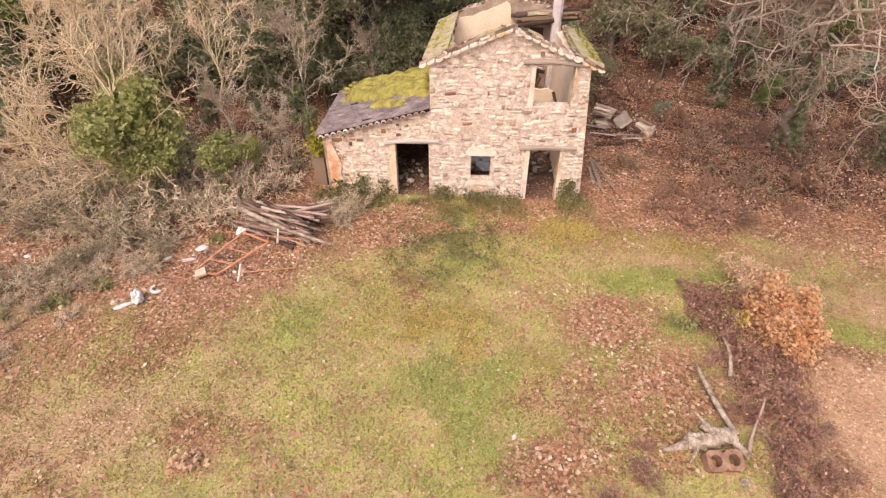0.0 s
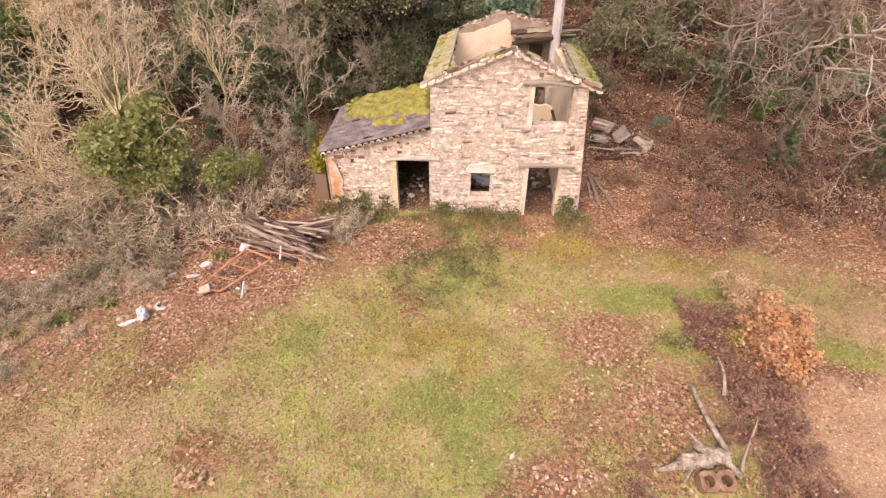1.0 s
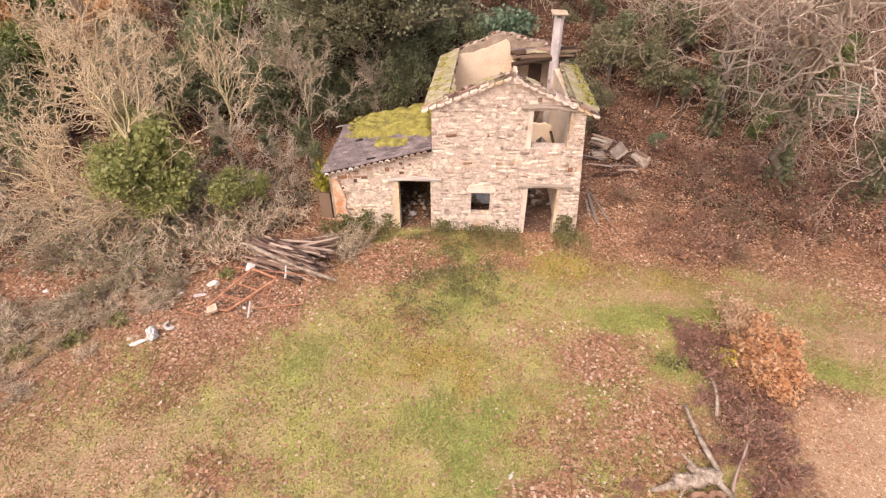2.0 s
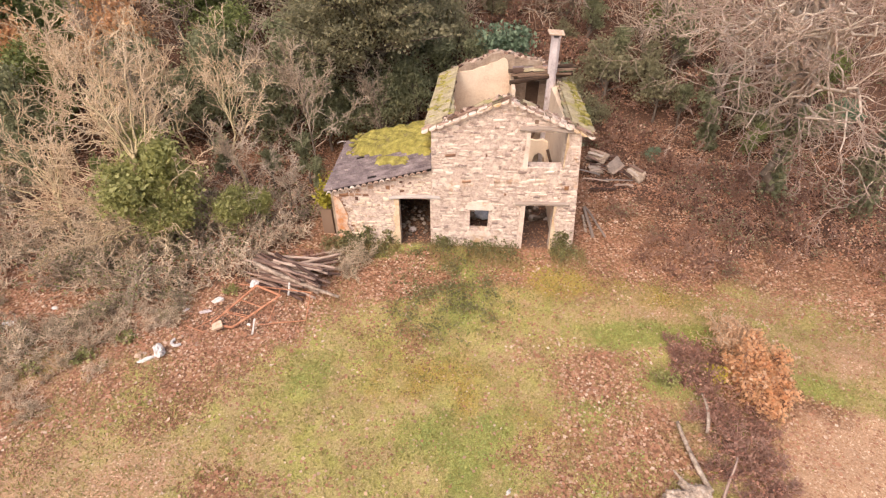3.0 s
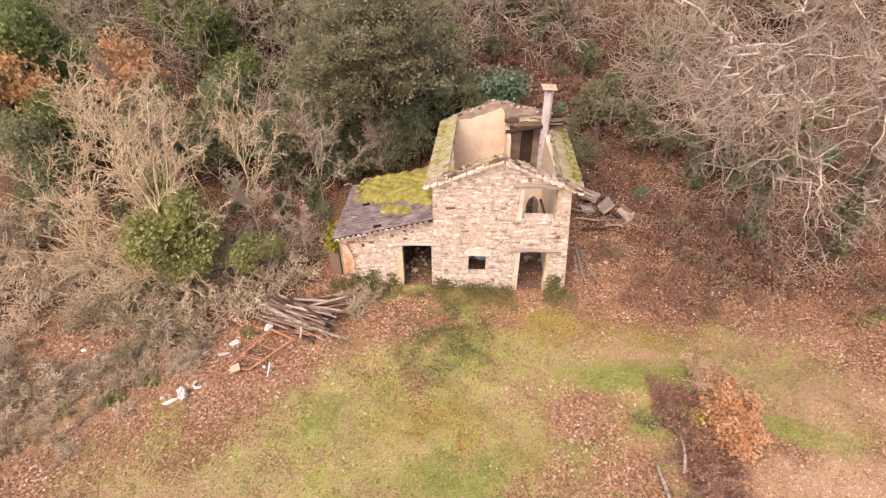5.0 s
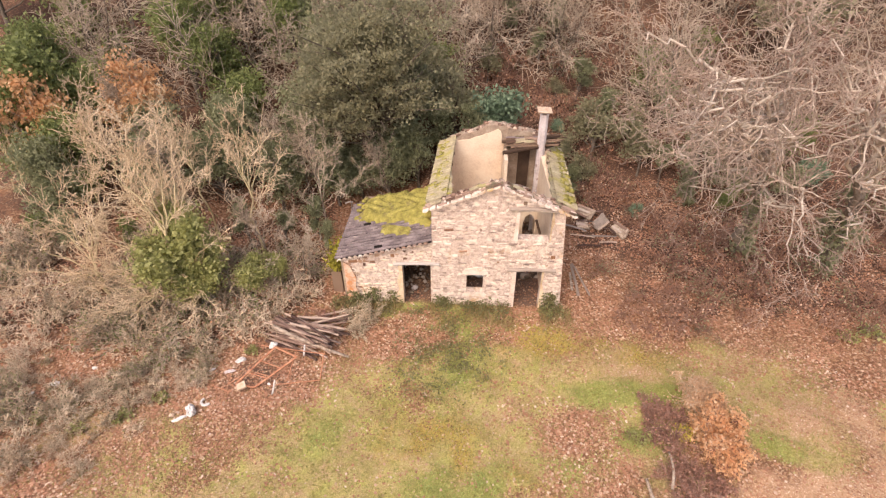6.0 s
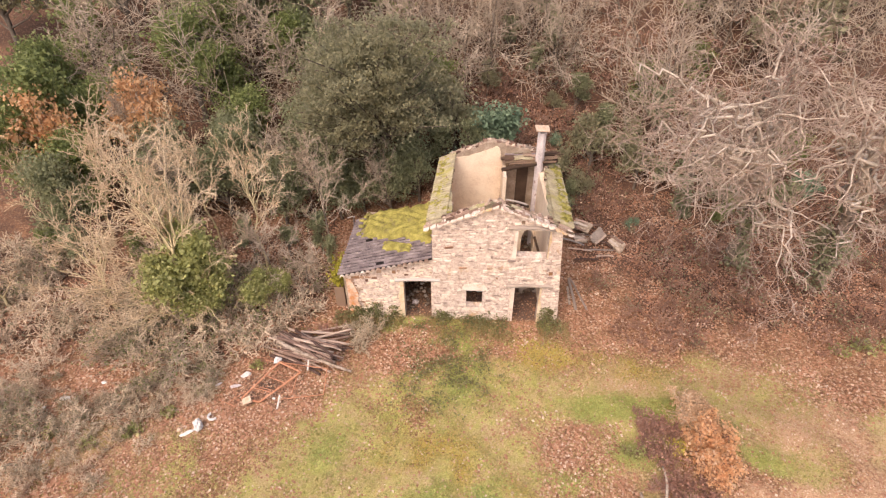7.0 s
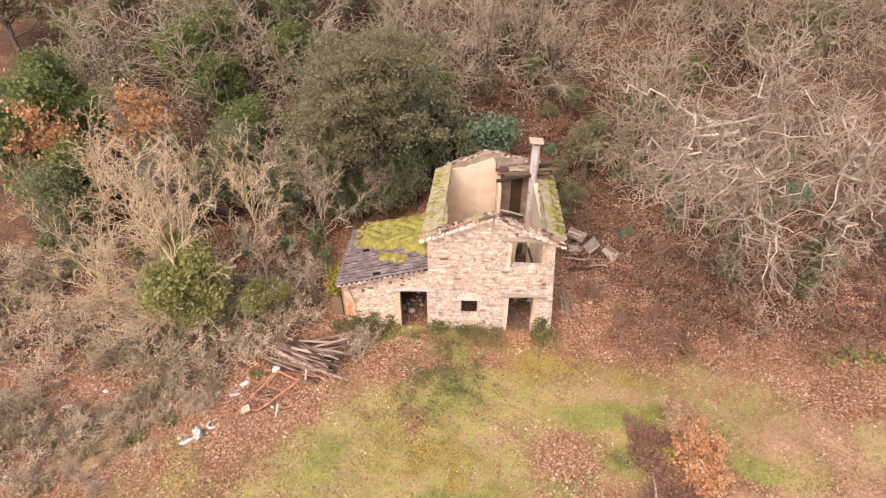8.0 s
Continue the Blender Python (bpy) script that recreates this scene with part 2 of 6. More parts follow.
M_RUST = surface("rusty_iron", (0.22, 0.085, 0.048), (0.45, 0.2, 0.11), (0.6, 0.34, 0.21), 6.0, 40, rough=0.8, bump=0.4, dist=0.005)
M_WHITE = surface("white_plastic", (0.42, 0.38, 0.34), (0.66, 0.62, 0.58), (0.8, 0.78, 0.75), 6.0, 30, rough=0.45, bump=0.3, dist=0.02)
M_CARD = surface("faded_board", (0.4, 0.26, 0.16), (0.58, 0.42, 0.3), (0.7, 0.56, 0.44), 6.0, 30, bump=0.3)
M_CONCRETE = surface("stained_concrete", (0.13, 0.07, 0.045), (0.27, 0.15, 0.1), (0.4, 0.26, 0.18), 4.0, 20, bump=0.6)
M_PALEWOOD = surface("bleached_dead_wood", (0.1, 0.068, 0.05), (0.35, 0.27, 0.205), (0.62, 0.52, 0.42), 6.0, 26, bump=0.9, dist=0.025)
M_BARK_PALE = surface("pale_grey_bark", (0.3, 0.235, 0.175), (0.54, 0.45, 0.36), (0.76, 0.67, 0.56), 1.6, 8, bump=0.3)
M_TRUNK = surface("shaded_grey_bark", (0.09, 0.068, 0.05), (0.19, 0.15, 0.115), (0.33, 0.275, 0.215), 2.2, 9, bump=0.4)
M_TWIG_PALE = surface("pale_brown_twigs", (0.22, 0.15, 0.115), (0.41, 0.305, 0.24), (0.66, 0.54, 0.43), 0.6, 8, bump=0.2)
M_BARK_LICHEN = surface("lichen_bark", (0.2, 0.15, 0.085), (0.42, 0.335, 0.19), (0.62, 0.53, 0.34), 1.2, 12, bump=0.3)
M_TWIG_LICHEN = surface("lichen_twigs", (0.38, 0.26, 0.15), (0.65, 0.49, 0.32), (0.8, 0.67, 0.49), 0.7, 9, bump=0.2)
M_TWIG_GREY = surface("grey_brown_twigs", (0.24, 0.175, 0.12), (0.44, 0.345, 0.255), (0.62, 0.52, 0.41), 0.8, 9, bump=0.2)
M_TWIG_RED = surface("red_brown_twigs", (0.15, 0.075, 0.055), (0.29, 0.165, 0.12), (0.45, 0.3, 0.225), 0.8, 9, bump=0.2)
M_TWIG_BEIGE = surface("beige_bramble_stems", (0.38, 0.28, 0.185), (0.62, 0.485, 0.345), (0.78, 0.65, 0.5), 0.6, 9, bump=0.2)
M_TWIG_DARK = surface("dark_bramble_stems", (0.17, 0.09, 0.068), (0.34, 0.2, 0.15), (0.5, 0.33, 0.25), 0.8, 9, bump=0.2)
M_BARK_DARK = surface("dark_bark", (0.08, 0.062, 0.048), (0.15, 0.12, 0.095), (0.26, 0.215, 0.17), 1.5, 12, bump=0.4)
M_LITTER = leafy("fallen_leaves", [(0.34, 0.16, 0.092), (0.46, 0.25, 0.15), (0.36, 0.17, 0.1), (0.58, 0.41, 0.28), (0.22, 0.1, 0.062), (0.52, 0.29, 0.17), (0.68, 0.55, 0.42)], 0.7, 0.0)
M_PALELEAF = leafy("bleached_leaves", [(0.5, 0.34, 0.21), (0.6, 0.46, 0.32), (0.4, 0.22, 0.12), (0.68, 0.56, 0.43), (0.46, 0.28, 0.16)], 0.7, 0.0)
M_BRAMBLE = leafy("withered_bramble_leaves", [(0.32, 0.155, 0.11), (0.45, 0.24, 0.16), (0.22, 0.11, 0.085), (0.64, 0.43, 0.31), (0.38, 0.19, 0.13)], 0.65, 0.15)
M_CLOVER = leafy("clover_leaves", [(0.3, 0.35, 0.1), (0.4, 0.45, 0.15), (0.5, 0.53, 0.2), (0.25, 0.29, 0.09)], 0.55, 0.3)
M_GRASS = leafy("winter_grass", [(0.3, 0.26, 0.08), (0.22, 0.22, 0.055), (0.4, 0.32, 0.13), (0.5, 0.39, 0.2), (0.19, 0.21, 0.05)], 0.6, 0.2)
M_WEED = leafy("dry_weeds", [(0.36, 0.26, 0.12), (0.25, 0.22, 0.08), (0.45, 0.34, 0.18), (0.19, 0.19, 0.07)], 0.65, 0.2)
M_IVY = leafy("ivy_leaves", [(0.21, 0.245, 0.09), (0.31, 0.35, 0.125), (0.42, 0.45, 0.18), (0.155, 0.18, 0.075)], 0.55, 0.5)
M_IVY_GROUND = leafy("creeping_ivy_leaves", [(0.17, 0.17, 0.075), (0.25, 0.25, 0.11), (0.34, 0.34, 0.16), (0.3, 0.2, 0.105), (0.2, 0.17, 0.08)], 0.55, 0.35)
M_IVY_LIGHT = leafy("light_ivy_leaves", [(0.34, 0.345, 0.125), (0.48, 0.47, 0.19), (0.25, 0.26, 0.095), (0.58, 0.55, 0.27)], 0.5, 0.45)
M_OAK = leafy("holm_oak_leaves", [(0.31, 0.29, 0.175), (0.4, 0.37, 0.225), (0.5, 0.46, 0.285), (0.26, 0.24, 0.15)], 0.6, 0.55)
M_TEAL = leafy("bluish_green_leaves", [(0.17, 0.24, 0.15), (0.26, 0.35, 0.22), (0.36, 0.45, 0.29), (0.12, 0.17, 0.11)], 0.55, 0.3)
M_DARKGREEN = leafy("dark_green_leaves", [(0.28, 0.29, 0.165), (0.375, 0.385, 0.22), (0.48, 0.48, 0.28), (0.21, 0.22, 0.13)], 0.6, 0.55)
M_ORANGE = leafy("orange_dry_leaves", [(0.68, 0.4, 0.2), (0.8, 0.54, 0.32), (0.58, 0.3, 0.14), (0.84, 0.64, 0.43)], 0.65, 0.5)
M_SAPLING = leafy("pale_orange_leaves", [(0.8, 0.49, 0.27), (0.86, 0.6, 0.37), (0.72, 0.4, 0.2), (0.88, 0.68, 0.47)], 0.65, 0.55)
M_TANLEAF = leafy("tan_dry_leaves", [(0.62, 0.4, 0.24), (0.74, 0.52, 0.34), (0.52, 0.31, 0.17), (0.8, 0.6, 0.43)], 0.65, 0.3)
M_GREYLEAF = leafy("greyish_leaves", [(0.2, 0.18, 0.11), (0.28, 0.25, 0.16), (0.14, 0.15, 0.075), (0.36, 0.31, 0.22)], 0.6, 0.2)
M_YELLOWGREEN = leafy("yellow_green_growth", [(0.3, 0.26, 0.03), (0.4, 0.36, 0.05), (0.2, 0.18, 0.03)], 0.7, 0.1)
M_YELLOW = leafy("yellow_leaves", [(0.5, 0.4, 0.06), (0.42, 0.35, 0.06), (0.58, 0.5, 0.12)], 0.6, 0.2)


# ---- mesh helpers ----
def mesh_np(name, verts, faces):
    """A mesh from arrays; faces all have the same number of corners."""
    verts, faces = np.asarray(verts, np.float32), np.asarray(faces, np.int32)
    me = bpy.data.meshes.new(name)
    k = faces.shape[1]
    me.vertices.add(len(verts))
    me.vertices.foreach_set("co", verts.ravel())
    me.loops.add(faces.size)
    me.loops.foreach_set("vertex_index", faces.ravel())
    me.polygons.add(len(faces))
    me.polygons.foreach_set("loop_start", np.arange(0, faces.size, k, dtype=np.int32))
    me.update(calc_edges=True)
    return me


def part(name, shape, material, parent=None, label="", smooth=False):
    """Links a bmesh or mesh as one object under a thing."""
    if isinstance(shape, bmesh.types.BMesh):
        me = bpy.data.meshes.new(name)
        bmesh.ops.recalc_face_normals(shape, faces=shape.faces)
        shape.to_mesh(me)
        shape.free()
    else:
        me = shape
    if not me.materials:
        me.materials.append(material)
    if smooth:
        me.polygons.foreach_set("use_smooth", [True] * len(me.polygons))
    ob = new(name, me)
    if parent:
        ob.parent = parent
    if label:
        ob["label"] = label
    return ob


def thing(name, label, category, m=None, group="", kind=""):
    ob = tagged(new(name), label, category, group, kind)
    if m:
        ob.matrix_basis = m
    return ob


def prism(bm, poly, y0, y1):
    """Extrudes a polygon of the xz plane from y0 to y1."""
    f = [bm.verts.new((x, y0, z)) for x, z in poly]
    g = [bm.verts.new((x, y1, z)) for x, z in poly]
    bm.faces.new(f)
    bm.faces.new(g[::-1])
    for i in range(len(poly)):
        j = (i + 1) % len(poly)
        bm.faces.new((f[j], f[i], g[i], g[j]))


def box(bm, x0, x1, y0, y1, z0, z1):
    prism(bm, [(x0, z0), (x1, z0), (x1, z1), (x0, z1)], y0, y1)


def rough_box(rng, x, y, z, jitter=0.03, bevel=0.02, cuts=0):
    """A bevelled, slightly uneven block about the origin."""
    bm = bmesh.new()
    bmesh.ops.create_cube(bm, size=1)
    for v in bm.verts:
        v.co = Vector((v.co.x * x + rng.uniform(-jitter, jitter), v.co.y * y + rng.uniform(-jitter, jitter), v.co.z * z + rng.uniform(-jitter, jitter)))
    if bevel:
        bmesh.ops.bevel(bm, geom=bm.edges[:], offset=bevel, segments=1, affect='EDGES')
    return bm


def beam_mesh(rng, length, w, h, bend=0.03, n=5, taper=0.9):
    """A hewn beam along x from 0 to length, a little bent and uneven."""
    bm = bmesh.new()
    rings = []
    for i in range(n + 1):
        f = i / n
        s = 1 - (1 - taper) * f
        oy, oz = rng.uniform(-bend, bend) * 0.5, math.sin(f * math.pi) * bend
        ring = []
        for k in range(8):
            ang = 2 * math.pi * (k + 0.5) / 8
            cx, cz = math.cos(ang), math.sin(ang)
            q = max(abs(cx), abs(cz)) ** 0.6
            ring.append(bm.verts.new((f * length, oy + cx / q * w / 2 * s * rng.uniform(0.93, 1.05), oz + cz / q * h / 2 * s * rng.uniform(0.93, 1.05))))
        rings.append(ring)
    for r1, r2 in zip(rings, rings[1:]):
        for k in range(8):
            bm.faces.new((r1[k], r1[(k + 1) % 8], r2[(k + 1) % 8], r2[k]))
    bm.faces.new(rings[0][::-1])
    bm.faces.new(rings[-1])
    return bm


def along(p, q, roll=0):
    """A pose whose x axis runs from p to q."""
    d = Vector(q) - Vector(p)
    return Matrix.Translation(p) @ d.to_track_quat("X", "Z").to_matrix().to_4x4() @ pose(0, 0, 0, roll)


def tubes(segs, sides):
    """Tapered prisms for an array of rows p, q, r0, r1."""
    s = np.asarray(segs, np.float64)
    p, q, r0, r1 = s[:, 0:3], s[:, 3:6], s[:, 6], s[:, 7]
    d = q - p
    d /= np.maximum(np.linalg.norm(d, axis=1, keepdims=True), 1e-9)
    up = np.where(np.abs(d[:, 2:3]) > 0.9, np.array([[1.0, 0, 0]]), np.array([[0, 0, 1.0]]))
    u = np.cross(d, up)
    u /= np.linalg.norm(u, axis=1, keepdims=True)
    v = np.cross(d, u)
    ang = np.arange(sides) * 2 * math.pi / sides
    ring = u[:, None, :] * np.cos(ang)[None, :, None] + v[:, None, :] * np.sin(ang)[None, :, None]
    lo = p[:, None, :] - d[:, None, :] * r0[:, None, None] * 0.3 + ring * r0[:, None, None]
    hi = q[:, None, :] + ring * r1[:, None, None]
    verts = np.concatenate([lo, hi], axis=1).reshape(-1, 3)
    base = (np.arange(len(s)) * 2 * sides)[:, None, None]
    k = np.arange(sides)
    quad = np.stack([k, (k + 1) % sides, (k + 1) % sides + sides, k + sides], axis=1)[None]
    return verts, (base + quad).reshape(-1, 4)


def leaf_mesh(name, at, size, rng, flat=0.0, long=1.5):
    """Single leaves at points: four-cornered blades, turned at random; flat 1 lays them down."""
    at = np.asarray(at, np.float64)
    n = len(at)
    a = rng.normal(size=(n, 3))
    a[:, 2] *= 1 - flat
    a /= np.linalg.norm(a, axis=1, keepdims=True)
    nrm = rng.normal(size=(n, 3)) * (1 - flat * 0.75) + np.array([0, 0, 0.6 + flat])
    b = np.cross(nrm, a)
    b /= np.linalg.norm(b, axis=1, keepdims=True)
    s = (size * rng.uniform(0.6, 1.4, n))[:, None]
    up = np.cross(a, b) * s * 0.15
    v = np.stack([at - a * s * long / 2, at + b * s * 0.5 + up, at + a * s * long / 2, at - b * s * 0.5 + up], axis=1).reshape(-1, 3)
    return mesh_np(name, v, np.arange(4 * n).reshape(-1, 4))


def grow(rng, segs, tips, p, d, length, r, level, P):
    """A limb with its side limbs, as rows for tubes()."""
    n = P["n"][level]
    step = length / n
    last = level == len(P["n"]) - 1
    d = Vector(d).normalized()
    p = Vector(p)
    pull = Vector(P["pull"]) if level and "pull" in P else Vector((0, 0, 0))
    for i in range(n):
        f = (i + 1) / n
        if p.z < P.get("low", -9) and d.z < 0.1 and level:
            d.z += 0.35
        d = (d + pull + Vector((rng.gauss(0, 1), rng.gauss(0, 1), rng.gauss(0, 1))) * P["wiggle"][level] + Vector((0, 0, P["up"][level]))).normalized()
        q = p + d * step
        r2 = max(r * (1 - 0.75 * f), P["thin"])
        segs.append((p.x, p.y, p.z, q.x, q.y, q.z, max(r * (1 - 0.75 * i / n), P["thin"]), r2))
        if not last and f > P["bare"][level]:
            for _ in range(P["kids"][level]):
                if rng.random() < P["chance"][level]:
                    side = d.orthogonal().normalized()
                    side.rotate(Matrix.Rotation(rng.uniform(0, 2 * math.pi), 3, d))
                    c = d * math.cos(P["angle"][level]) + side * math.sin(P["angle"][level])
                    grow(rng, segs, tips, p.lerp(q, rng.random()), c, length * P["ratio"][level] * (1.15 - 0.6 * f) * rng.uniform(0.7, 1.2), r2 * P.get("slim", 0.62), level + 1, P)
        p = q
    tips.append(p.copy())


# ---- ground ----
def sstep(lo, hi, v):
    f = np.clip((v - lo) / (hi - lo), 0, 1)
    return f * f * (3 - 2 * f)


def blob(x, y, cx, cy, rx, ry, turn=0.0):
    c, s = math.cos(radians(turn)), math.sin(radians(turn))
    dx, dy = x - cx, y - cy
    u, v = (dx * c + dy * s) / rx, (-dx * s + dy * c) / ry
    return np.exp(-(u * u + v * v) ** 1.5)


def soft(x, y, cx, cy, rx, ry, turn=0.0):
    """Like blob(), wider and fading slowly."""
    return np.sqrt(blob(x, y, cx, cy, rx, ry, turn))


def gz(x, y):
    """Height of the ground: a level yard, a wooded bank rising behind the house, a slight hollow beside it."""
    x, y = np.asarray(x, float), np.asarray(y, float)
    s = np.maximum(y - 7.6 - 0.8 * np.sin(x * 0.25), 0)
    hill = 30 * np.tanh(0.52 * s * s / (s + 2.0) / 30)
    hollow = -0.6 * blob(x, y, 13, -1.0, 5, 3.5)
    lumps = 0.05 * np.sin(x * 1.7 + 1.3 * np.sin(y * 1.1)) * np.sin(y * 1.9 + x * 0.6) + 0.03 * np.sin(x * 4.1 + y * 2.3) * np.sin(y * 4.7 - x * 1.3)
    inside = sstep(-4.2, -3.6, x) * sstep(6.0, 5.4, x) * sstep(-0.8, 0.0, y) * sstep(7.5, 6.8, y)
    return hill + hollow + lumps * (1 - inside)


def vnoise(x, y, size, seed):
    """Smooth value noise, 0 to 1, with patches of about that size in metres."""
    table = np.random.default_rng(seed).random((256, 256))
    u, v = np.asarray(x, float) / size, np.asarray(y, float) / size
    i, j = np.floor(u).astype(int), np.floor(v).astype(int)
    f, g = u - i, v - j
    f, g = f * f * (3 - 2 * f), g * g * (3 - 2 * g)
    c = lambda a_, b_: table[a_ % 256, b_ % 256]
    return (c(i, j) * (1 - f) + c(i + 1, j) * f) * (1 - g) + (c(i, j + 1) * (1 - f) + c(i + 1, j + 1) * f) * g


def zones(x, y):
    """How far each kind of cover holds the ground, broken up into patches."""
    raw = zones_smooth(x, y)
    for k, key in enumerate(raw):
        n = 0.5 * vnoise(x, y, 1.7, 10 * k) + 0.3 * vnoise(x, y, 0.7, 10 * k + 1) + 0.2 * vnoise(x, y, 0.33, 10 * k + 2)
        raw[key] = np.clip(raw[key] + (n - 0.5) * (1.4 if key == "drift" else 2.4 if key in ("lush", "gold") else 1.6) * np.minimum(raw[key] * 3, 1), 0, 1)
    return raw


def zones_smooth(x, y):
    grass = np.clip(0.75 * blob(x, y, 1, -18.5, 14, 6) + 1.05 * blob(x, y, -0.5, -8.8, 8.2, 4.6, 10) + 0.8 * blob(x, y, 3, -5, 5.5, 3.2) + 0.75 * blob(x, y, 9.5, -4.2, 3.5, 1.0) + 0.6 * blob(x, y, 6.5, -10.5, 2.5, 3) + 0.55 * blob(x, y, 10, -2.6, 5.5, 1.9) + 0.45 * blob(x, y, 15, -5.0, 5, 1.8) + 0.7 * blob(x, y, 12.5, -6.2, 1.8, 0.9, -30) + 0.5 * blob(x, y, -8.5, -10.0, 6.0, 2.6, 12) + 0.25 * blob(x, y, -10.5, -6.5, 4.5, 2.0, 10)
                    - 0.3 * blob(x, y, 2.8, -10.8, 1.3, 0.7) - 0.3 * blob(x, y, -3.6, -10.5, 1.5, 0.9) + 0.3 * blob(x, y, -6.0, -6.8, 4.0, 1.4, 14) - 0.3 * blob(x, y, -7.1, -7.6, 2.4, 0.7, 14) - 0.25 * blob(x, y, 5.6, -6.0, 2.0, 0.9, 10) - 0.3 * blob(x, y, -5.5, -5.6, 3.2, 0.9, 15) - 0.6 * blob(x, y, 5.6, -7.8, 2.2, 3.2) - 0.3 * blob(x, y, 4.2, -11.2, 2.0, 0.9) - 0.45 * blob(x, y, -4.5, -10.6, 1.6, 1.0) - 0.25 * blob(x, y, -8.5, -7.4, 3.0, 0.7, 12), 0, 1)
    tan = np.clip(0.9 * blob(x, y, 13.8, -9.5, 4.8, 3.9) + 0.5 * blob(x, y, 14, -5, 4, 1.2) + 0.8 * blob(x, y, -9.0, -10.4, 5.0, 1.7, 14) + 0.5 * blob(x, y, -11.5, -7.2, 3.5, 1.0, 12) + 0.35 * blob(x, y, 9, -2.8, 4, 1.2), 0, 1)
    gold = np.clip(0.75 * blob(x, y, 4.0, -2.4, 1.6, 1.3, 35) + 0.5 * blob(x, y, 7.5, -2.6, 3.6, 1.0) + 0.35 * blob(x, y, 1.0, -7.5, 3.5, 2.5), 0, 1)
    lush = np.clip(0.45 * blob(x, y, 0.7, -3.2, 1.7, 1.6) + 0.4 * blob(x, y, 0.3, -0.9, 5.0, 1.0) + 0.5 * blob(x, y, 1.2, -9.2, 1.6, 2.4) + 0.55 * blob(x, y, 3.6, -8.0, 1.7, 1.2) + 0.55 * blob(x, y, 6.6, -4.5, 1.7, 0.6, 10) + 0.4 * blob(x, y, 12.0, -6.2, 1.3, 0.6, -40) + 0.25 * blob(x, y, -2.5, -6.5, 2.4, 1.0, 20)  + 0.6 * blob(x, y, 7.6, -6.4, 0.9, 0.6) + 0.6 * blob(x, y, 5.2, -7.3, 1.0, 0.8) + 0.5 * blob(x, y, 5.4, -9.6, 0.9, 1.2) + 0.5 * blob(x, y, 8.5, -4.4, 2.6, 0.5), 0, 1)
    soil = np.clip(0.4 * blob(x, y, 8.6, -8.0, 1.0, 3.3, -8) + 0.5 * blob(x, y, -6.2, -4.4, 1.8, 0.9) + 0.8 * sstep(-4.2, -3.9, x) * sstep(5.6, 5.3, x) * sstep(-0.1, 0.2, y) * sstep(7.0, 6.7, y), 0, 1)
    # wood covers the bank and tree-covered sides, carrying their painted shade too
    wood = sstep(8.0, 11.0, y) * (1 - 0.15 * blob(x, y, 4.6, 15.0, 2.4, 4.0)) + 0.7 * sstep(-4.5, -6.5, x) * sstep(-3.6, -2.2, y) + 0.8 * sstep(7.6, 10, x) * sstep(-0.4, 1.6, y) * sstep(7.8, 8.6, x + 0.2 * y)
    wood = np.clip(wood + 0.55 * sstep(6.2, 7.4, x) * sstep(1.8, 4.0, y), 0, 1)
    drift = 0.62 * np.clip(0.85 * soft(x, y, -8.6, -7.9, 3.6, 1.1, 24) + 0.7 * soft(x, y, -10.8, -9.6, 3.0, 1.2, 25) + 0.9 * soft(x, y, -10.4, -7.6, 1.6, 0.8, 20) + 0.9 * soft(x, y, -1.4, -4.6, 1.7, 0.8, -30) + 0.62 * soft(x, y, 5.6, -6.3, 2.3, 1.0, -15) + 0.75 * soft(x, y, 6.4, -8.4, 0.8, 2.2) + 0.75 * soft(x, y, -4.2, -10.4, 1.3, 0.6) + 0.7 * soft(x, y, 2.8, -10.9, 1.7, 0.6) + 0.5 * soft(x, y, -1.6, -6.2, 0.8, 0.5) + 0.8 * soft(x, y, -6.4, -5.2, 1.8, 0.8, 25) + 0.8 * soft(x, y, 8.2, -0.6, 1.0, 2.6, 60) + 0.45 * soft(x, y, 3.8, -9.0, 1.6, 0.7) + 0.3 * soft(x, y, 5.0, -10.4, 1.4, 0.7) + 0.5 * soft(x, y, -8.6, -11.6, 1.6, 0.5), 0, 1)
    return dict(drift=drift, wood=wood, grass=grass, tan=tan, gold=gold, lush=lush, soil=soil)


def axis(inner_lo, inner_hi, step, far):
    mid = np.arange(inner_lo, inner_hi + 1e-6, step)
    out = np.geomspace(step, far, 26).cumsum()
    out = out[out < far]
    return np.concatenate([inner_lo - out[::-1], mid, inner_hi + out])


gx, gy = np.meshgrid(axis(-24, 26, 0.26, 2500), axis(-16, 30, 0.26, 2500))
gpts = np.stack([gx.ravel(), gy.ravel(), gz(gx, gy).ravel()], axis=1)
nx = gx.shape[1]
ii = (np.arange(gx.shape[0] - 1)[:, None] * nx + np.arange(nx - 1)[None]).ravel()
me = mesh_np("ground", gpts, np.stack([ii, ii + 1, ii + nx + 1, ii + nx], axis=1))
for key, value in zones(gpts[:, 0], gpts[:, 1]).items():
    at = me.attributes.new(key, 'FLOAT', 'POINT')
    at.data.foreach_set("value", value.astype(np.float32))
ground = tagged(part("ground", me, M_GROUND, smooth=True), "yard of winter grass and fallen leaves with a wooded bank", "ground", kind="structure")

# ---- the ruined house ----
EAVE, RIDGE_X, RIDGE_Z = 5.02, 2.55, 6.1
BACK_Y = 6.4


def gable(x):
    return RIDGE_Z - (RIDGE_Z - EAVE) * abs(x - RIDGE_X) / RIDGE_X


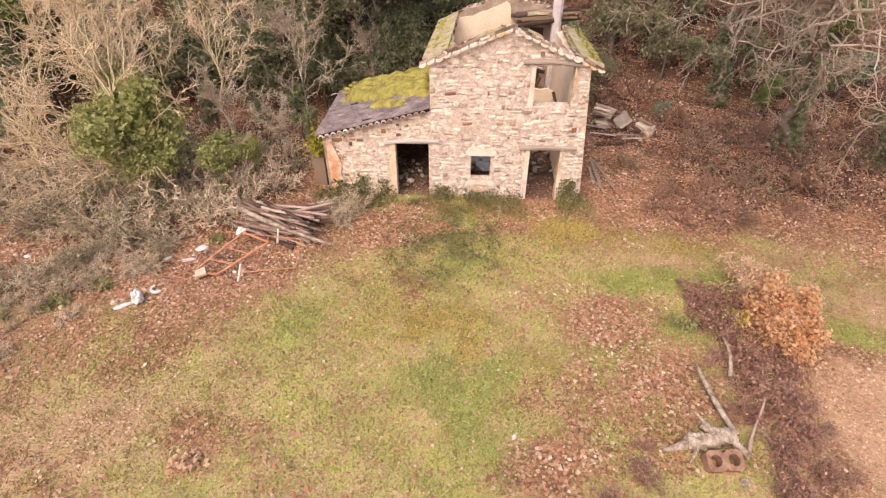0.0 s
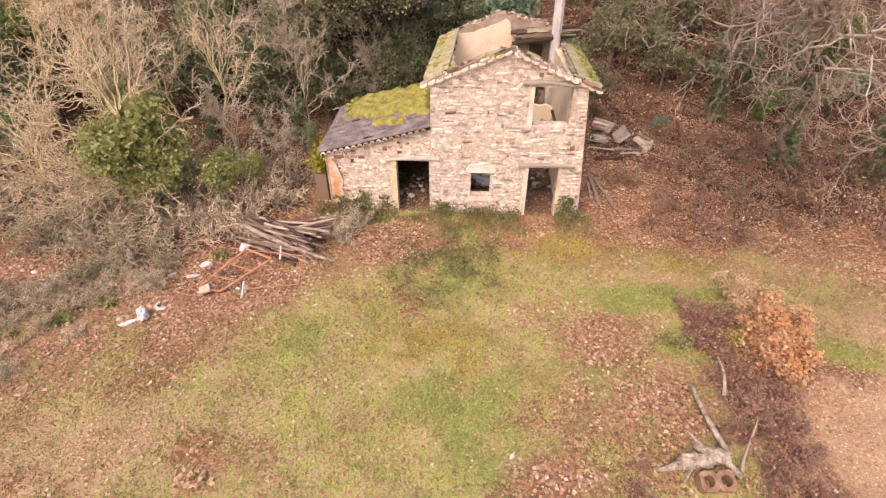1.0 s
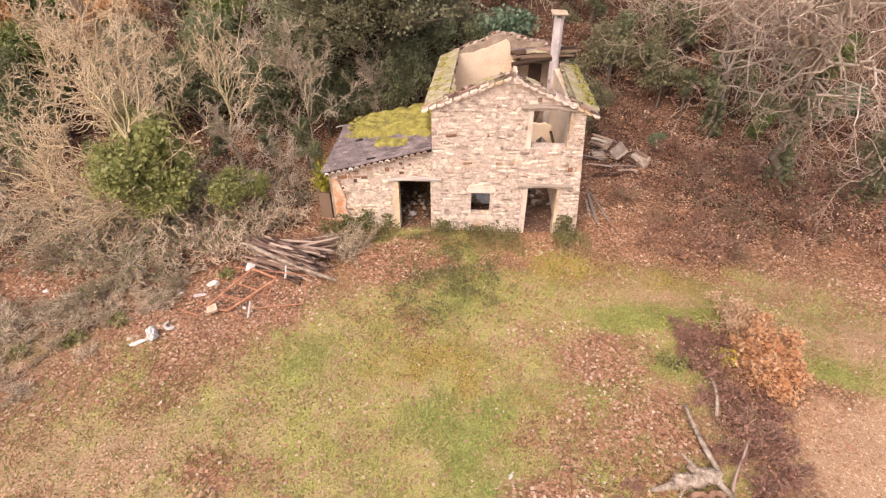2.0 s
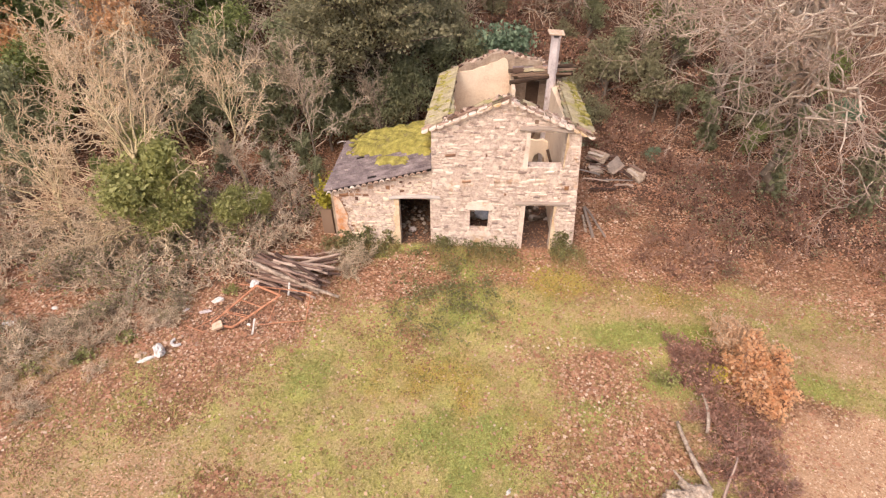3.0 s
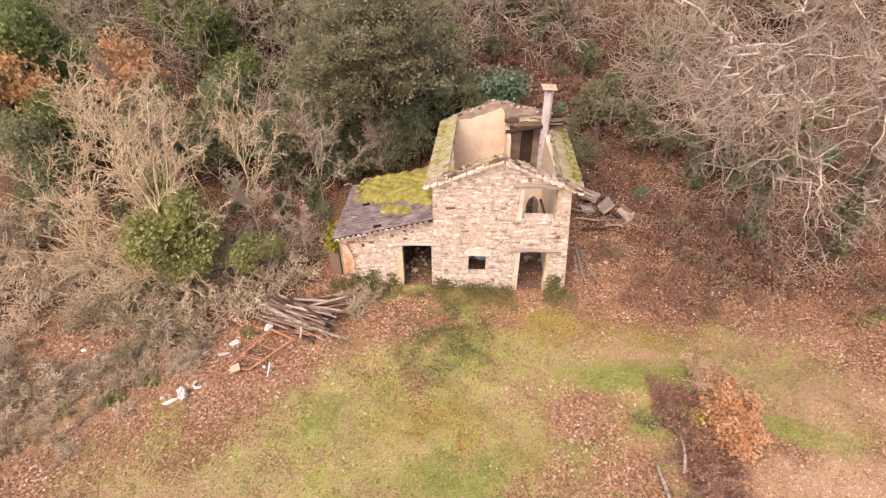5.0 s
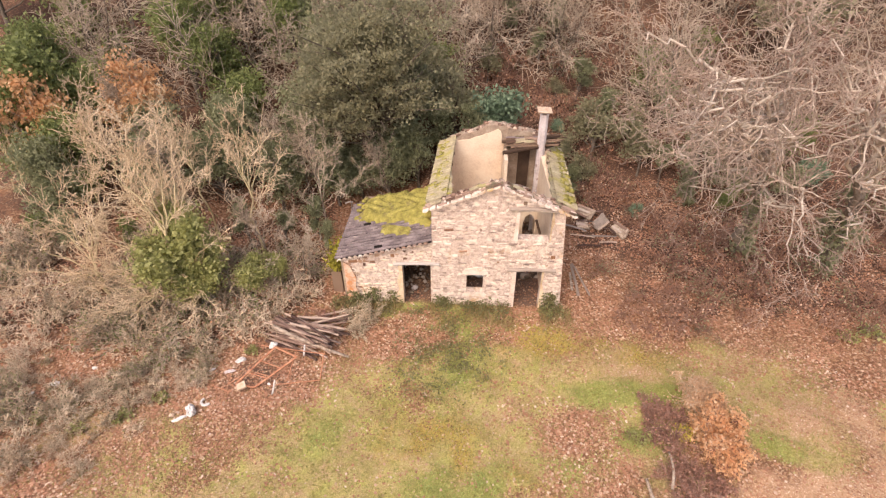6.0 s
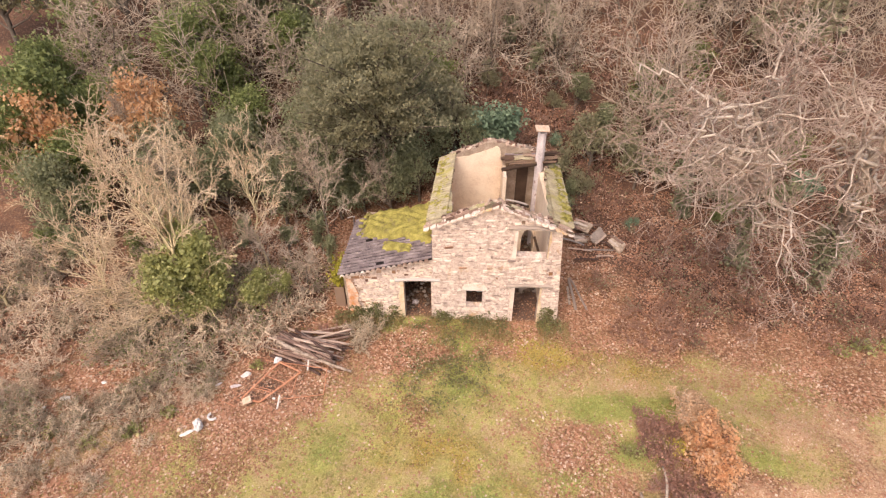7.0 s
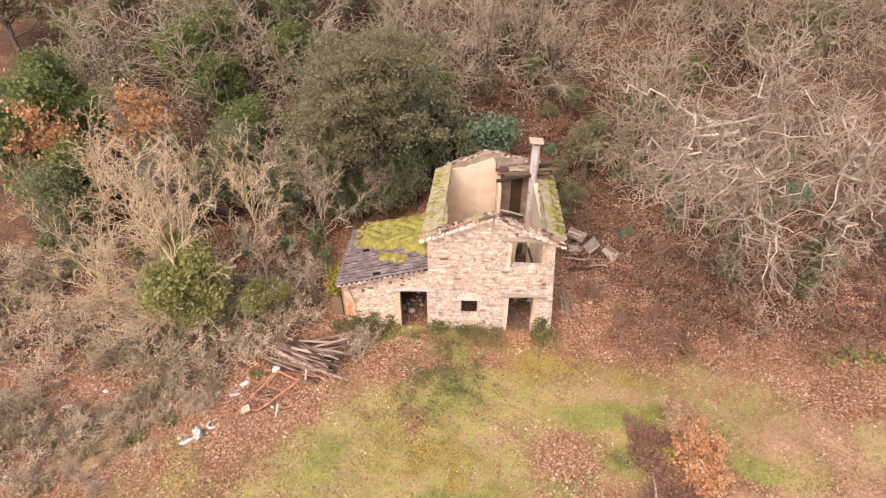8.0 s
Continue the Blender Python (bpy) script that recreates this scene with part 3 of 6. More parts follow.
def right_edge(z):
    """The facade's outer corner leans in towards the top."""
    return 5.52 - 0.37 * min(max(z / 5.0, 0), 1)


def roof_z(x, y):
    """Top of the old roof slopes, sagging towards the back."""
    return gable(x) + 0.06 - 0.1 * max(y, 0)


OPEN = [(-1.26, -0.08, -1, 2.14), (1.44, 2.14, 0.76, 1.76), (3.5, 4.56, -1, 2.02), (3.42, 4.66, 3.62, 5.0)]
house = thing("house", "roofless ruined two-storey stone house with a lean-to and a tall chimney", "house")
rng = random.Random(4)



def sheet_wall(xs, zs, top, solid, y0, y1, right=None):
    """A wall of one piece with openings: cells of a grid, closed round every edge."""
    bm = bmesh.new()
    nx_, nz_ = len(xs) - 1, len(zs)
    made = {}

    def vert(i, k, y):
        if (i, k, y) not in made:
            z = zs[k] if k < len(zs) else top(xs[i])
            x = right(z) if right and i == nx_ else xs[i]
            made[i, k, y] = bm.verts.new((x, y, z))
        return made[i, k, y]

    full = {(i, k): solid(0.5 * (xs[i] + xs[i + 1]), 0.5 * (zs[k] + (zs[k + 1] if k + 1 < nz_ else zs[k] + 0.2))) for i in range(nx_) for k in range(nz_)}
    for (i, k), on in full.items():
        if not on:
            continue
        for y in (y0, y1):
            bm.faces.new([vert(*c_, y) for c_ in ((i, k), (i + 1, k), (i + 1, k + 1), (i, k + 1))])
        for di, dk, c1, c2 in ((-1, 0, (i, k), (i, k + 1)), (1, 0, (i + 1, k), (i + 1, k + 1)), (0, -1, (i, k), (i + 1, k)), (0, 1, (i, k + 1), (i + 1, k + 1))):
            if not full.get((i + di, k + dk)):
                bm.faces.new((vert(*c1, y0), vert(*c2, y0), vert(*c2, y1), vert(*c1, y1)))
    return bm


def is_open(x, z):
    return any(o[0] < x < o[1] and o[2] < z < o[3] for o in OPEN)


wall_front = part("wall", sheet_wall([0.0, 1.44, 2.14, RIDGE_X, 3.42, 3.5, 4.56, 4.66, 5.15], [-0.3, 0.76, 1.76, 2.02, 3.62, 5.0], lambda x: max(gable(x), 5.02), lambda x, z: not is_open(x, z), -0.02, 0.32, right_edge), M_MORTAR, house, "front wall of pale rubble stone in lime mortar")
wall_lean = part("wall", sheet_wall([-3.72, -1.26, -0.08, -0.004], [-0.3, 2.14], lambda x: 3.5 + 0.28 * x, lambda x, z: not is_open(x, z), 0.02, 0.36), M_MORTAR, house, "lower wall of the lean-to with peeling plaster")


def side_wall(x0, x1, y0, y1, ztop, name="wall"):
    """A wall along y with a broken, uneven top."""
    bm = bmesh.new()
    n = 14
    lo, hi = [], []
    for i in range(n + 1):
        y = y0 + (y1 - y0) * i / n
        z = ztop(y) + rng.uniform(-0.05, 0.03)
        lo.append((bm.verts.new((x0, y, -0.3)), bm.verts.new((x1, y, -0.3))))
        hi.append((bm.verts.new((x0, y, z)), bm.verts.new((x1, y, z + rng.uniform(-0.03, 0.03)))))
    for i in range(n):
        for f in ((lo[i][0], lo[i + 1][0], hi[i + 1][0], hi[i][0]), (lo[i + 1][1], lo[i][1], hi[i][1], hi[i + 1][1]), (hi[i][0], hi[i + 1][0], hi[i + 1][1], hi[i][1])):
            bm.faces.new(f)
    for i in (0, n):
        bm.faces.new((lo[i][0], hi[i][0], hi[i][1], lo[i][1]))
    return bm


part("wall", side_wall(0.0, 0.5, 0.32, 6.9, lambda y: roof_z(0.25, y) - 0.14), M_PLASTER, house, "side wall with cream plaster inside")
part("wall", side_wall(4.74, 5.13, 0.32, 6.9, lambda y: roof_z(5.1, y) - 0.14), M_PLASTER, house, "side wall with cream plaster inside")
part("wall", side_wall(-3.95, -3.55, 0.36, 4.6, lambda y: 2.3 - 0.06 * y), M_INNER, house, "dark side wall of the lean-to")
bm = bmesh.new()
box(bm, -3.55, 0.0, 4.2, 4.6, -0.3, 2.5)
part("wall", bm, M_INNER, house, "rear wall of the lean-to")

# back gable with a ragged top
bm = bmesh.new()
xs = [0.5 + (5.05 - 0.5) * i / 22 for i in range(23)]
tops = []
for x in xs:
    z = 4.72 + 0.42 * (x - 0.5) if x < 2.45 else 5.54 - 0.2 * (x - 2.45)
    tops.append(z + rng.uniform(-0.07, 0.05))
for i in range(22):
    prism(bm, [(xs[i], -0.3), (xs[i + 1], -0.3), (xs[i + 1], tops[i + 1]), (xs[i], tops[i])], BACK_Y + 0.02, BACK_Y + 0.5)
bmesh.ops.remove_doubles(bm, verts=bm.verts, dist=0.0005)
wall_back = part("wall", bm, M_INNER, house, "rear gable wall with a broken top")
bm = bmesh.new()
ragged = [(0.5, 0.0), (2.98, 0.0), (3.0, 4.3)]
ragged += [(3.0 - 0.03 * i + rng.uniform(-0.04, 0.04), 4.3 + 0.18 * i) for i in range(1, 6)]
ragged += [(2.7 - 0.2 * i, 5.28 - 0.075 * i + rng.uniform(-0.05, 0.03)) for i in range(0, 7)] + [(1.35, 4.72), (1.1, 4.7), (0.85, 4.66), (0.5, 4.6)]
prism(bm, ragged, BACK_Y - 0.02, BACK_Y + 0.03)
part("plaster", bm, M_PLASTER, wall_back, "cream pink plaster")
bm = bmesh.new()
prism(bm, [(3.0, -0.3), (3.16, -0.3), (3.16, 4.55), (3.0, 4.6)], 4.7, BACK_Y - 0.03)
part("wall", bm, M_PLASTER, house, "thin plastered partition wall")
bm = bmesh.new()
prism(bm, [(3.2, -0.3), (4.1, -0.3), (4.1, 1.3), (4.2, 1.65), (4.4, 1.82), (4.6, 1.65), (4.69, 1.3), (4.69, -0.3), (4.74, -0.3), (4.74, 2.3), (4.5, 2.42), (4.2, 2.36), (3.9, 2.44), (3.5, 2.3), (3.2, 2.4)], 4.5, 4.66)
part("wall", bm, M_PLASTER, house, "low broken cross wall with an arched opening in cream plaster")

# stones of the walls
TEMPLATES = []
for k in range(10):
    v = []
    for (sx, sz) in ((-1, -1), (1, -1), (1, 1), (-1, 1)):
        v.append((sx * 0.5 + rng.uniform(-0.09, 0.09), 0.5, sz * 0.5 + rng.uniform(-0.14, 0.14)))
    for (sx, sz) in ((-1, -1), (1, -1), (1, 1), (-1, 1)):
        v.append((sx * 0.5 + rng.uniform(-0.05, 0.05), -0.2 + rng.uniform(-0.1, 0.1), sz * 0.5 + rng.uniform(-0.14, 0.14)))
    for (sx, sz) in ((-1, -1), (1, -1), (1, 1), (-1, 1)):
        v.append((sx * 0.41 + rng.uniform(-0.04, 0.04), -0.5 + rng.uniform(-0.12, 0.12), sz * 0.36 + rng.uniform(-0.06, 0.06)))
    TEMPLATES.append(np.array(v))
STONE_FACES = np.array([(0, 1, 5, 4), (1, 2, 6, 5), (2, 3, 7, 6), (3, 0, 4, 7), (4, 5, 9, 8), (5, 6, 10, 9), (6, 7, 11, 10), (7, 4, 8, 11), (8, 9, 10, 11)])


def courses(x_lo, x_hi, z_lo, z_hi, top, left, right, opens, r, h=(0.07, 0.21), w=(0.1, 0.46)):
    """Rough courses of stones: centre x, centre z, width, height."""
    out, z = [], z_lo
    while z < z_hi:
        hh = r.uniform(*h)
        zc = z + hh / 2
        spans = [(left(zc), right(zc))]
        for o in opens:
            if o[2] - 0.02 < zc < o[3] + 0.02:
                spans = [s for a_, b_ in spans for s in ((a_, min(b_, o[0])), (max(a_, o[1]), b_)) if s[1] - s[0] > 0.06]
        for a_, b_ in spans:
            x = a_
            while x < b_ - 0.05:
                ww = min(r.uniform(*w), b_ - x)
                if b_ - x - ww < 0.1:
                    ww = b_ - x
                hj = hh * r.uniform(0.62, 1.3)
                if z + hj < top(x + ww / 2) - 0.05:
                    out.append((x + ww / 2, zc + 0.05 * math.sin(1.9 * (x + ww / 2) + 1.3 * zc) + 0.03 * math.sin(4.7 * (x + ww / 2) - 2.1 * zc) + r.uniform(-0.02, 0.02), ww - r.uniform(0.0, 0.03), hj - r.uniform(0.0, 0.02)))
                x += ww
        z += hh
    return out


def lay_stones(parent, rows, y, count, material, r):
    """The first stones become single parts, the rest one joined part."""
    meshes = []
    for v in TEMPLATES:
        m_ = mesh_np("stone", v, STONE_FACES)
        m_.materials.append(material)
        meshes.append(m_)
    brown = [with_material(mesh_np("stone", v, STONE_FACES), M_STONE_RED) for v in TEMPLATES[:5]]
    for cx, cz, w, h in rows[:count]:
        low = cx < -0.7 and (cz > 2.86 + 0.28 * cx + r.uniform(-0.2, 0.2) or (cx < -3.2 and r.random() < 0.4)) or r.random() < 0.02
        ob = new("stone", r.choice(brown if low else meshes))
        ob.parent = parent
        ob.matrix_basis = Matrix.LocRotScale((cx, y + 0.045 - r.uniform(-0.01, 0.03), cz), Euler((0, radians(r.uniform(-9, 9)), radians(r.uniform(-3, 3)))), (w * r.uniform(0.9, 1.06), 0.11, h * r.uniform(0.85, 1.1)))
    vv, ff, n = [], [], 0
    for cx, cz, w, h in rows[count:]:
        v = r.choice(TEMPLATES) * np.array([w, 0.11, h]) + np.array([cx, y + 0.045 - r.uniform(-0.01, 0.03), cz])
        vv.append(v)
        ff.append(STONE_FACES + n)
        n += 12
    if vv:
        tagged(part("stonework", mesh_np("stonework", np.concatenate(vv), np.concatenate(ff)), M_STONES, parent), kind="stuff")


# roof tiles
def with_material(me_, m_):
    c = me_.copy()
    c.materials.append(m_)
    return c


def tile_mesh(length, w, h, thick=0.018, n=6):
    """A half-round clay tile along x, slightly tapered."""
    bm = bmesh.new()
    ends = []
    for x, s in ((0, 1.0), (length, 0.84)):
        outer, inner = [], []
        for i in range(n + 1):
            a_ = math.pi * i / n
            outer.append(bm.verts.new((x, math.cos(a_) * w / 2 * s, math.sin(a_) * h * s)))
            inner.append(bm.verts.new((x, math.cos(a_) * (w / 2 - thick) * s, math.sin(a_) * (h - thick) * s)))
        ends.append((outer, inner))
    (o1, i1), (o2, i2) = ends
    for k in range(n):
        bm.faces.new((o1[k], o1[k + 1], o2[k + 1], o2[k]))
        bm.faces.new((i1[k + 1], i1[k], i2[k], i2[k + 1]))
        bm.faces.new((o1[k + 1], o1[k], i1[k], i1[k + 1]))
        bm.faces.new((o2[k], o2[k + 1], i2[k + 1], i2[k]))
    bm.faces.new((o1[0], i1[0], i2[0], o2[0]))
    bm.faces.new((i1[n], o1[n], o2[n], i2[n]))
    me_ = bpy.data.meshes.new("tile")
    bmesh.ops.recalc_face_normals(bm, faces=bm.faces)
    bm.to_mesh(me_)
    bm.free()
    return me_


TILE = tile_mesh(0.46, 0.21, 0.085)
TILE_SHORT = tile_mesh(0.36, 0.2, 0.1, 0.026)
TILE_NARROW = tile_mesh(0.46, 0.125, 0.1)
TILE_END = tile_mesh(0.36, 0.262, 0.085, 0.075)
T_END = with_material(TILE_END, M_SURROUND)
TILE_COVER = tile_mesh(0.36, 0.17, 0.06, 0.018)
T_COVER = with_material(TILE_COVER, M_TILE)
T_PALE, T_CLAY, T_DARK, T_MOSSY = with_material(TILE_SHORT, M_TILE_PALE), with_material(TILE, M_TILE), with_material(TILE_NARROW, M_TILE_DARK), with_material(TILE, M_TILE_MOSS)


def lay_tile(parent, me_, m_):
    ob = new("tile", me_)
    ob.parent = parent
    ob.matrix_basis = m_
    return ob


# verge of the front gable: a pale course of tile ends, a mortar bed, a line of cover tiles
verge = part("roof", bmesh.new(), M_TILE, house, "broken verge of clay tiles along the gable")
bm = bmesh.new()
for sgn, xa, xb in ((1, -0.26, RIDGE_X), (-1, RIDGE_X, 5.5)):
    prism(bm, [(xa, gable(xa) + 0.002), (xb, gable(xb) + 0.002), (xb, gable(xb) + 0.075), (xa, gable(xa) + 0.075)], -0.03, 0.34)
bmesh.ops.recalc_face_normals(bm, faces=bm.faces)
bm.to_mesh(verge.data)
bm.free()
slope = math.degrees(math.atan((RIDGE_Z - EAVE) / RIDGE_X))
for k in range(22):
    x = -0.17 + k * 0.266
    tilt = -slope if x < RIDGE_X else slope
    here = Matrix.Translation((x, 0, gable(x))) @ pose(0, 0, 0, 0, tilt + rng.uniform(-5, 5), 0)
    lay_tile(verge, T_END, here @ pose(0, -0.22 + rng.uniform(-0.03, 0.03), 0.08 + rng.uniform(-0.015, 0.015), 180, 0, 90))
    # lumps of lime mortar bed the cover tiles
    if rng.random() < 0.35:
        lump = part("mortar_lump", rough_box(rng, rng.uniform(0.2, 0.31), rng.uniform(0.22, 0.34), rng.uniform(0.05, 0.09), 0.022, 0.02), M_MORTAR, verge)
        lump.matrix_basis = here @ pose(0.1 + rng.uniform(-0.05, 0.05), -0.04 + rng.uniform(-0.06, 0.03), 0.1 + rng.uniform(-0.02, 0.01), rng.uniform(-8, 8), rng.uniform(-6, 6), rng.uniform(-8, 8))
for sgn in (1, -1):
    for j, yy in enumerate((-0.03, 0.16)):
        for k in range(10):
            if rng.random() < (0.12, 0.5)[j]:
                continue
            x = (-0.3 + k * 0.295) if sgn > 0 else (5.52 - k * 0.295)
            m_ = Matrix.Translation((x, yy + rng.uniform(-0.07, 0.06), gable(x) + 0.095 + rng.uniform(-0.01, 0.03)))
            lift = slope + rng.uniform(-7, 5)
            turn = pose(0, 0, 0, 0, -lift, rng.uniform(-13, 13)) if sgn > 0 else pose(0, 0, 0, 0, lift, 0) @ pose(0, 0, 0, 0, 0, 180 + rng.uniform(-13, 13))
            lay_tile(verge, T_COVER if j == 0 or rng.random() < 0.7 else T_MOSSY, m_ @ turn)

# remaining strips of the roof on both side walls
for side in (0, 1):
    strip = part("roof", bmesh.new(), M_TILE_MOSS, house, "strip of mossy lichened tiles left on the side wall")
    bm = bmesh.new()
    n = 12
    rows_ = []
    for i in range(n + 1):
        y = 0.5 + 6.3 * i / n
        xo, xi = (-0.22 + 0.03 * y, 0.78 - 0.04 * y + rng.uniform(-0.06, 0.06)) if side == 0 else (5.6 + 0.03 * y, 4.62 + 0.06 * y + rng.uniform(-0.06, 0.06))
        rows_.append([bm.verts.new((x, y, roof_z(x, y) + dz)) for x, dz in ((xo, 0), (xi, 0), (xi, -0.09), (xo, -0.09))])
    for r1, r2 in zip(rows_, rows_[1:]):
        for k in range(4):
            bm.faces.new((r1[k], r1[(k + 1) % 4], r2[(k + 1) % 4], r2[k]))
    bm.faces.new(rows_[0])
    bm.faces.new(rows_[-1][::-1])
    bmesh.ops.recalc_face_normals(bm, faces=bm.faces)
    bm.to_mesh(strip.data)
    bm.free()
    for k in range(29):
        y = 0.6 + k * 0.215
        for j in range(2):
            if rng.random() < 0.1:
                continue
            if side == 0:
                x = -0.26 + 0.03 * y + j * 0.4
                m_ = pose(0, 0, 0, 0, -slope, rng.uniform(-4, 4))
            else:
                x = 5.64 + 0.03 * y - j * 0.4
                m_ = pose(0, 0, 0, 0, slope, 0) @ pose(0, 0, 0, 0, 0, 180 + rng.uniform(-4, 4))
            lay_tile(strip, T_MOSSY, Matrix.Translation((x, y, roof_z(x, y) + 0.012 + 0.012 * j)) @ m_)


# lean-to roof
def lean_z(x, y):
    return 3.53 + 0.275 * x - 0.05 * y


# near-black sheet: the shade between the cover tiles is put into its colour
M_CHANNEL = surface("shaded_tile_channel", (0.008, 0.006, 0.005), (0.018, 0.013, 0.011), (0.04, 0.03, 0.025), 3.0, 20)
lean_roof = part("roof", bmesh.new(), M_CHANNEL, house, "dark tiled lean-to roof half covered in moss")
bm = bmesh.new()
rows_ = []
for i in range(9):
    y = -0.1 + 4.5 * i / 8
    rows_.append([bm.verts.new((x, y, lean_z(x, y) + dz)) for x, dz in ((-3.95, 0), (-0.01, 0), (-0.01, -0.1), (-3.95, -0.1))])
for r1, r2 in zip(rows_, rows_[1:]):
    for k in range(4):
        bm.faces.new((r1[k], r1[(k + 1) % 4], r2[(k + 1) % 4], r2[k]))
bm.faces.new(rows_[0])
bm.faces.new(rows_[-1][::-1])
bmesh.ops.recalc_face_normals(bm, faces=bm.faces)
bm.to_mesh(lean_roof.data)
bm.free()
lean_tilt = math.degrees(math.atan(0.275))
for k in range(20):
    y = -0.06 + k * 0.222
    for j in range(10):
        x = -4.04 + j * 0.4
        if rng.random() < 0.05 or x > -0.3 and rng.random() < 0.3:
            continue
        lay_tile(lean_roof, T_DARK, Matrix.Translation((x, y + rng.uniform(-0.015, 0.015), lean_z(x, y) + 0.01 + rng.uniform(0, 0.012))) @ pose(0, 0, 0, 0, -lean_tilt, rng.uniform(-3, 3)))
for k in range(17):
    x = -3.85 + k * 0.226
    lay_tile(lean_roof, T_PALE, Matrix.Translation((x, -0.2 + rng.uniform(-0.02, 0.02), lean_z(x, 0) - 0.1)) @ pose(0, 0, 0, 0, -lean_tilt, 0) @ pose(0, 0, 0, 0, 0, 90))


def moss_mat(corners, thick, seed):
    """A thick uneven mat of moss over a four-cornered patch of the lean-to roof."""
    r = np.random.default_rng(seed)
    n1, n2 = 64, 44
    u, v = np.meshgrid(np.linspace(0, 1, n1), np.linspace(0, 1, n2))
    c = np.array(corners, float)
    wob = 0.05 * np.sin(v * 17 + seed) + 0.04 * np.sin(v * 31)
    uu = u + (u - 0.5) * wob
    vv = v + (v - 0.5) * (0.07 * np.sin(u * 13 + seed) + 0.05 * np.sin(u * 29))
    px = (1 - uu) * (1 - vv) * c[0, 0] + uu * (1 - vv) * c[1, 0] + uu * vv * c[2, 0] + (1 - uu) * vv * c[3, 0]
    py = (1 - uu) * (1 - vv) * c[0, 1] + uu * (1 - vv) * c[1, 1] + uu * vv * c[2, 1] + (1 - uu) * vv * c[3, 1]
    edge = np.clip(np.minimum(np.minimum(u, 1 - u) * 9, np.minimum(v, 1 - v) * 7), 0, 1) ** 0.5
    lump = 0.45 + 0.3 * np.sin(px * 7 + 2 * np.sin(py * 4)) * np.sin(py * 8 + px * 3) + 0.25 * r.random(px.shape)
    pz = lean_z(px, py) + 0.02 + edge * thick * (0.6 + 0.6 * lump) - (1 - edge) * 0.05
    idx = (np.arange(n2 - 1)[:, None] * n1 + np.arange(n1 - 1)[None]).ravel()
    return mesh_np("moss", np.stack([px.ravel(), py.ravel(), pz.ravel()], 1), np.stack([idx, idx + 1, idx + n1 + 1, idx + n1], 1))


part("moss", moss_mat([(-3.5, 2.5), (-0.02, 0.95), (-0.02, 4.3), (-3.5, 4.3)], 0.36, 3), M_MOSS, lean_roof, "thick yellow-green moss")
part("moss", moss_mat([(-2.3, 1.1), (-1.0, 0.5), (-0.95, 1.05), (-2.3, 1.7)], 0.2, 5), M_MOSS, lean_roof, "thick yellow-green moss")

def moss_lumps(parent, count, where, r_, size=(0.05, 0.13)):
    """Cushions of moss, flattened and uneven."""
    ico = bmesh.new()
    bmesh.ops.create_icosphere(ico, subdivisions=2, radius=1)
    base = np.array([v.co[:] for v in ico.verts])
    tri = np.array([[v.index for v in f.verts] for f in ico.faces])
    ico.free()
    vs, fs = [], []
    for k in range(count):
        x, y, z = where()
        s_ = r_.uniform(*size)
        j = 1 + 0.3 * np.sin(base[:, 0] * 4 + k) * np.sin(base[:, 1] * 5 + 2 * k)
        vs.append(base * j[:, None] * np.array([s_ * r_.uniform(0.8, 1.6), s_ * r_.uniform(0.8, 1.3), s_ * r_.uniform(0.35, 0.6)]) + np.array([x, y, z]))
        fs.append(tri + k * len(base))
    ob_ = part("moss", mesh_np("moss", np.concatenate(vs), np.concatenate(fs)), M_MOSS, parent, smooth=True)
    tagged(ob_, kind="stuff")


def on_strip(side):
    y = rng.uniform(0.6, 6.6)
    x = rng.uniform(-0.15 + 0.03 * y, 0.7 - 0.04 * y) if side == 0 else rng.uniform(5.1 + 0.05 * y, 5.58 + 0.03 * y)
    return x, y, roof_z(x, y) + 0.05


for side, strip_ in enumerate([o for o in house.children if "strip" in o.get("label", "")]):
    moss_lumps(strip_, 70 if side == 0 else 150, lambda: on_strip(side), rng)


def on_lean():
    x = rng.uniform(-3.7, -0.05)
    y = rng.uniform(1.15 - 0.4 * x, 4.3)
    return x, y, lean_z(x, y) + (0.24 if y > 1.4 - 0.42 * x else 0.06)


moss_lumps(lean_roof, 80, on_lean, rng, (0.07, 0.18))

# lintels, sill, chimney
def lay_beam(name, p, q, w, h, material, parent, label="", roll=0, bend=0.03):
    ob = part(name, beam_mesh(rng, (Vector(q) - Vector(p)).length, w, h, bend), material, parent, label)
    ob.matrix_basis = along(p, q, roll)
    return ob


lay_beam("lintel", (3.12, -0.02, 2.1), (5.1, -0.03, 2.13), 0.26, 0.17, M_LINTEL, house, "weathered grey wooden lintel")
lay_beam("lintel", (3.02, -0.03, 5.14), (4.9, -0.03, 5.08), 0.28, 0.15, M_LINTEL, house, "weathered grey wooden lintel", bend=0.05)
lay_beam("lintel", (-1.62, 0.0, 2.18), (0.3, -0.03, 2.27), 0.2, 0.13, M_GREYWOOD, house, "weathered grey wooden lintel", bend=0.05)
bm = rough_box(rng, 1.26, 0.42, 0.12, 0.01, 0.015)
ob = part("sill", bm, M_MORTAR, house, "pale stone window sill")
ob.location = (4.04, 0.2, 3.58)
bm = rough_box(rng, 0.14, 0.1, 0.13, 0.008, 0.01)
ob = part("vent", bm, M_BROWNWOOD, house, "small dark brick in the gable")
ob.location = (3.57, -0.03, 5.4)
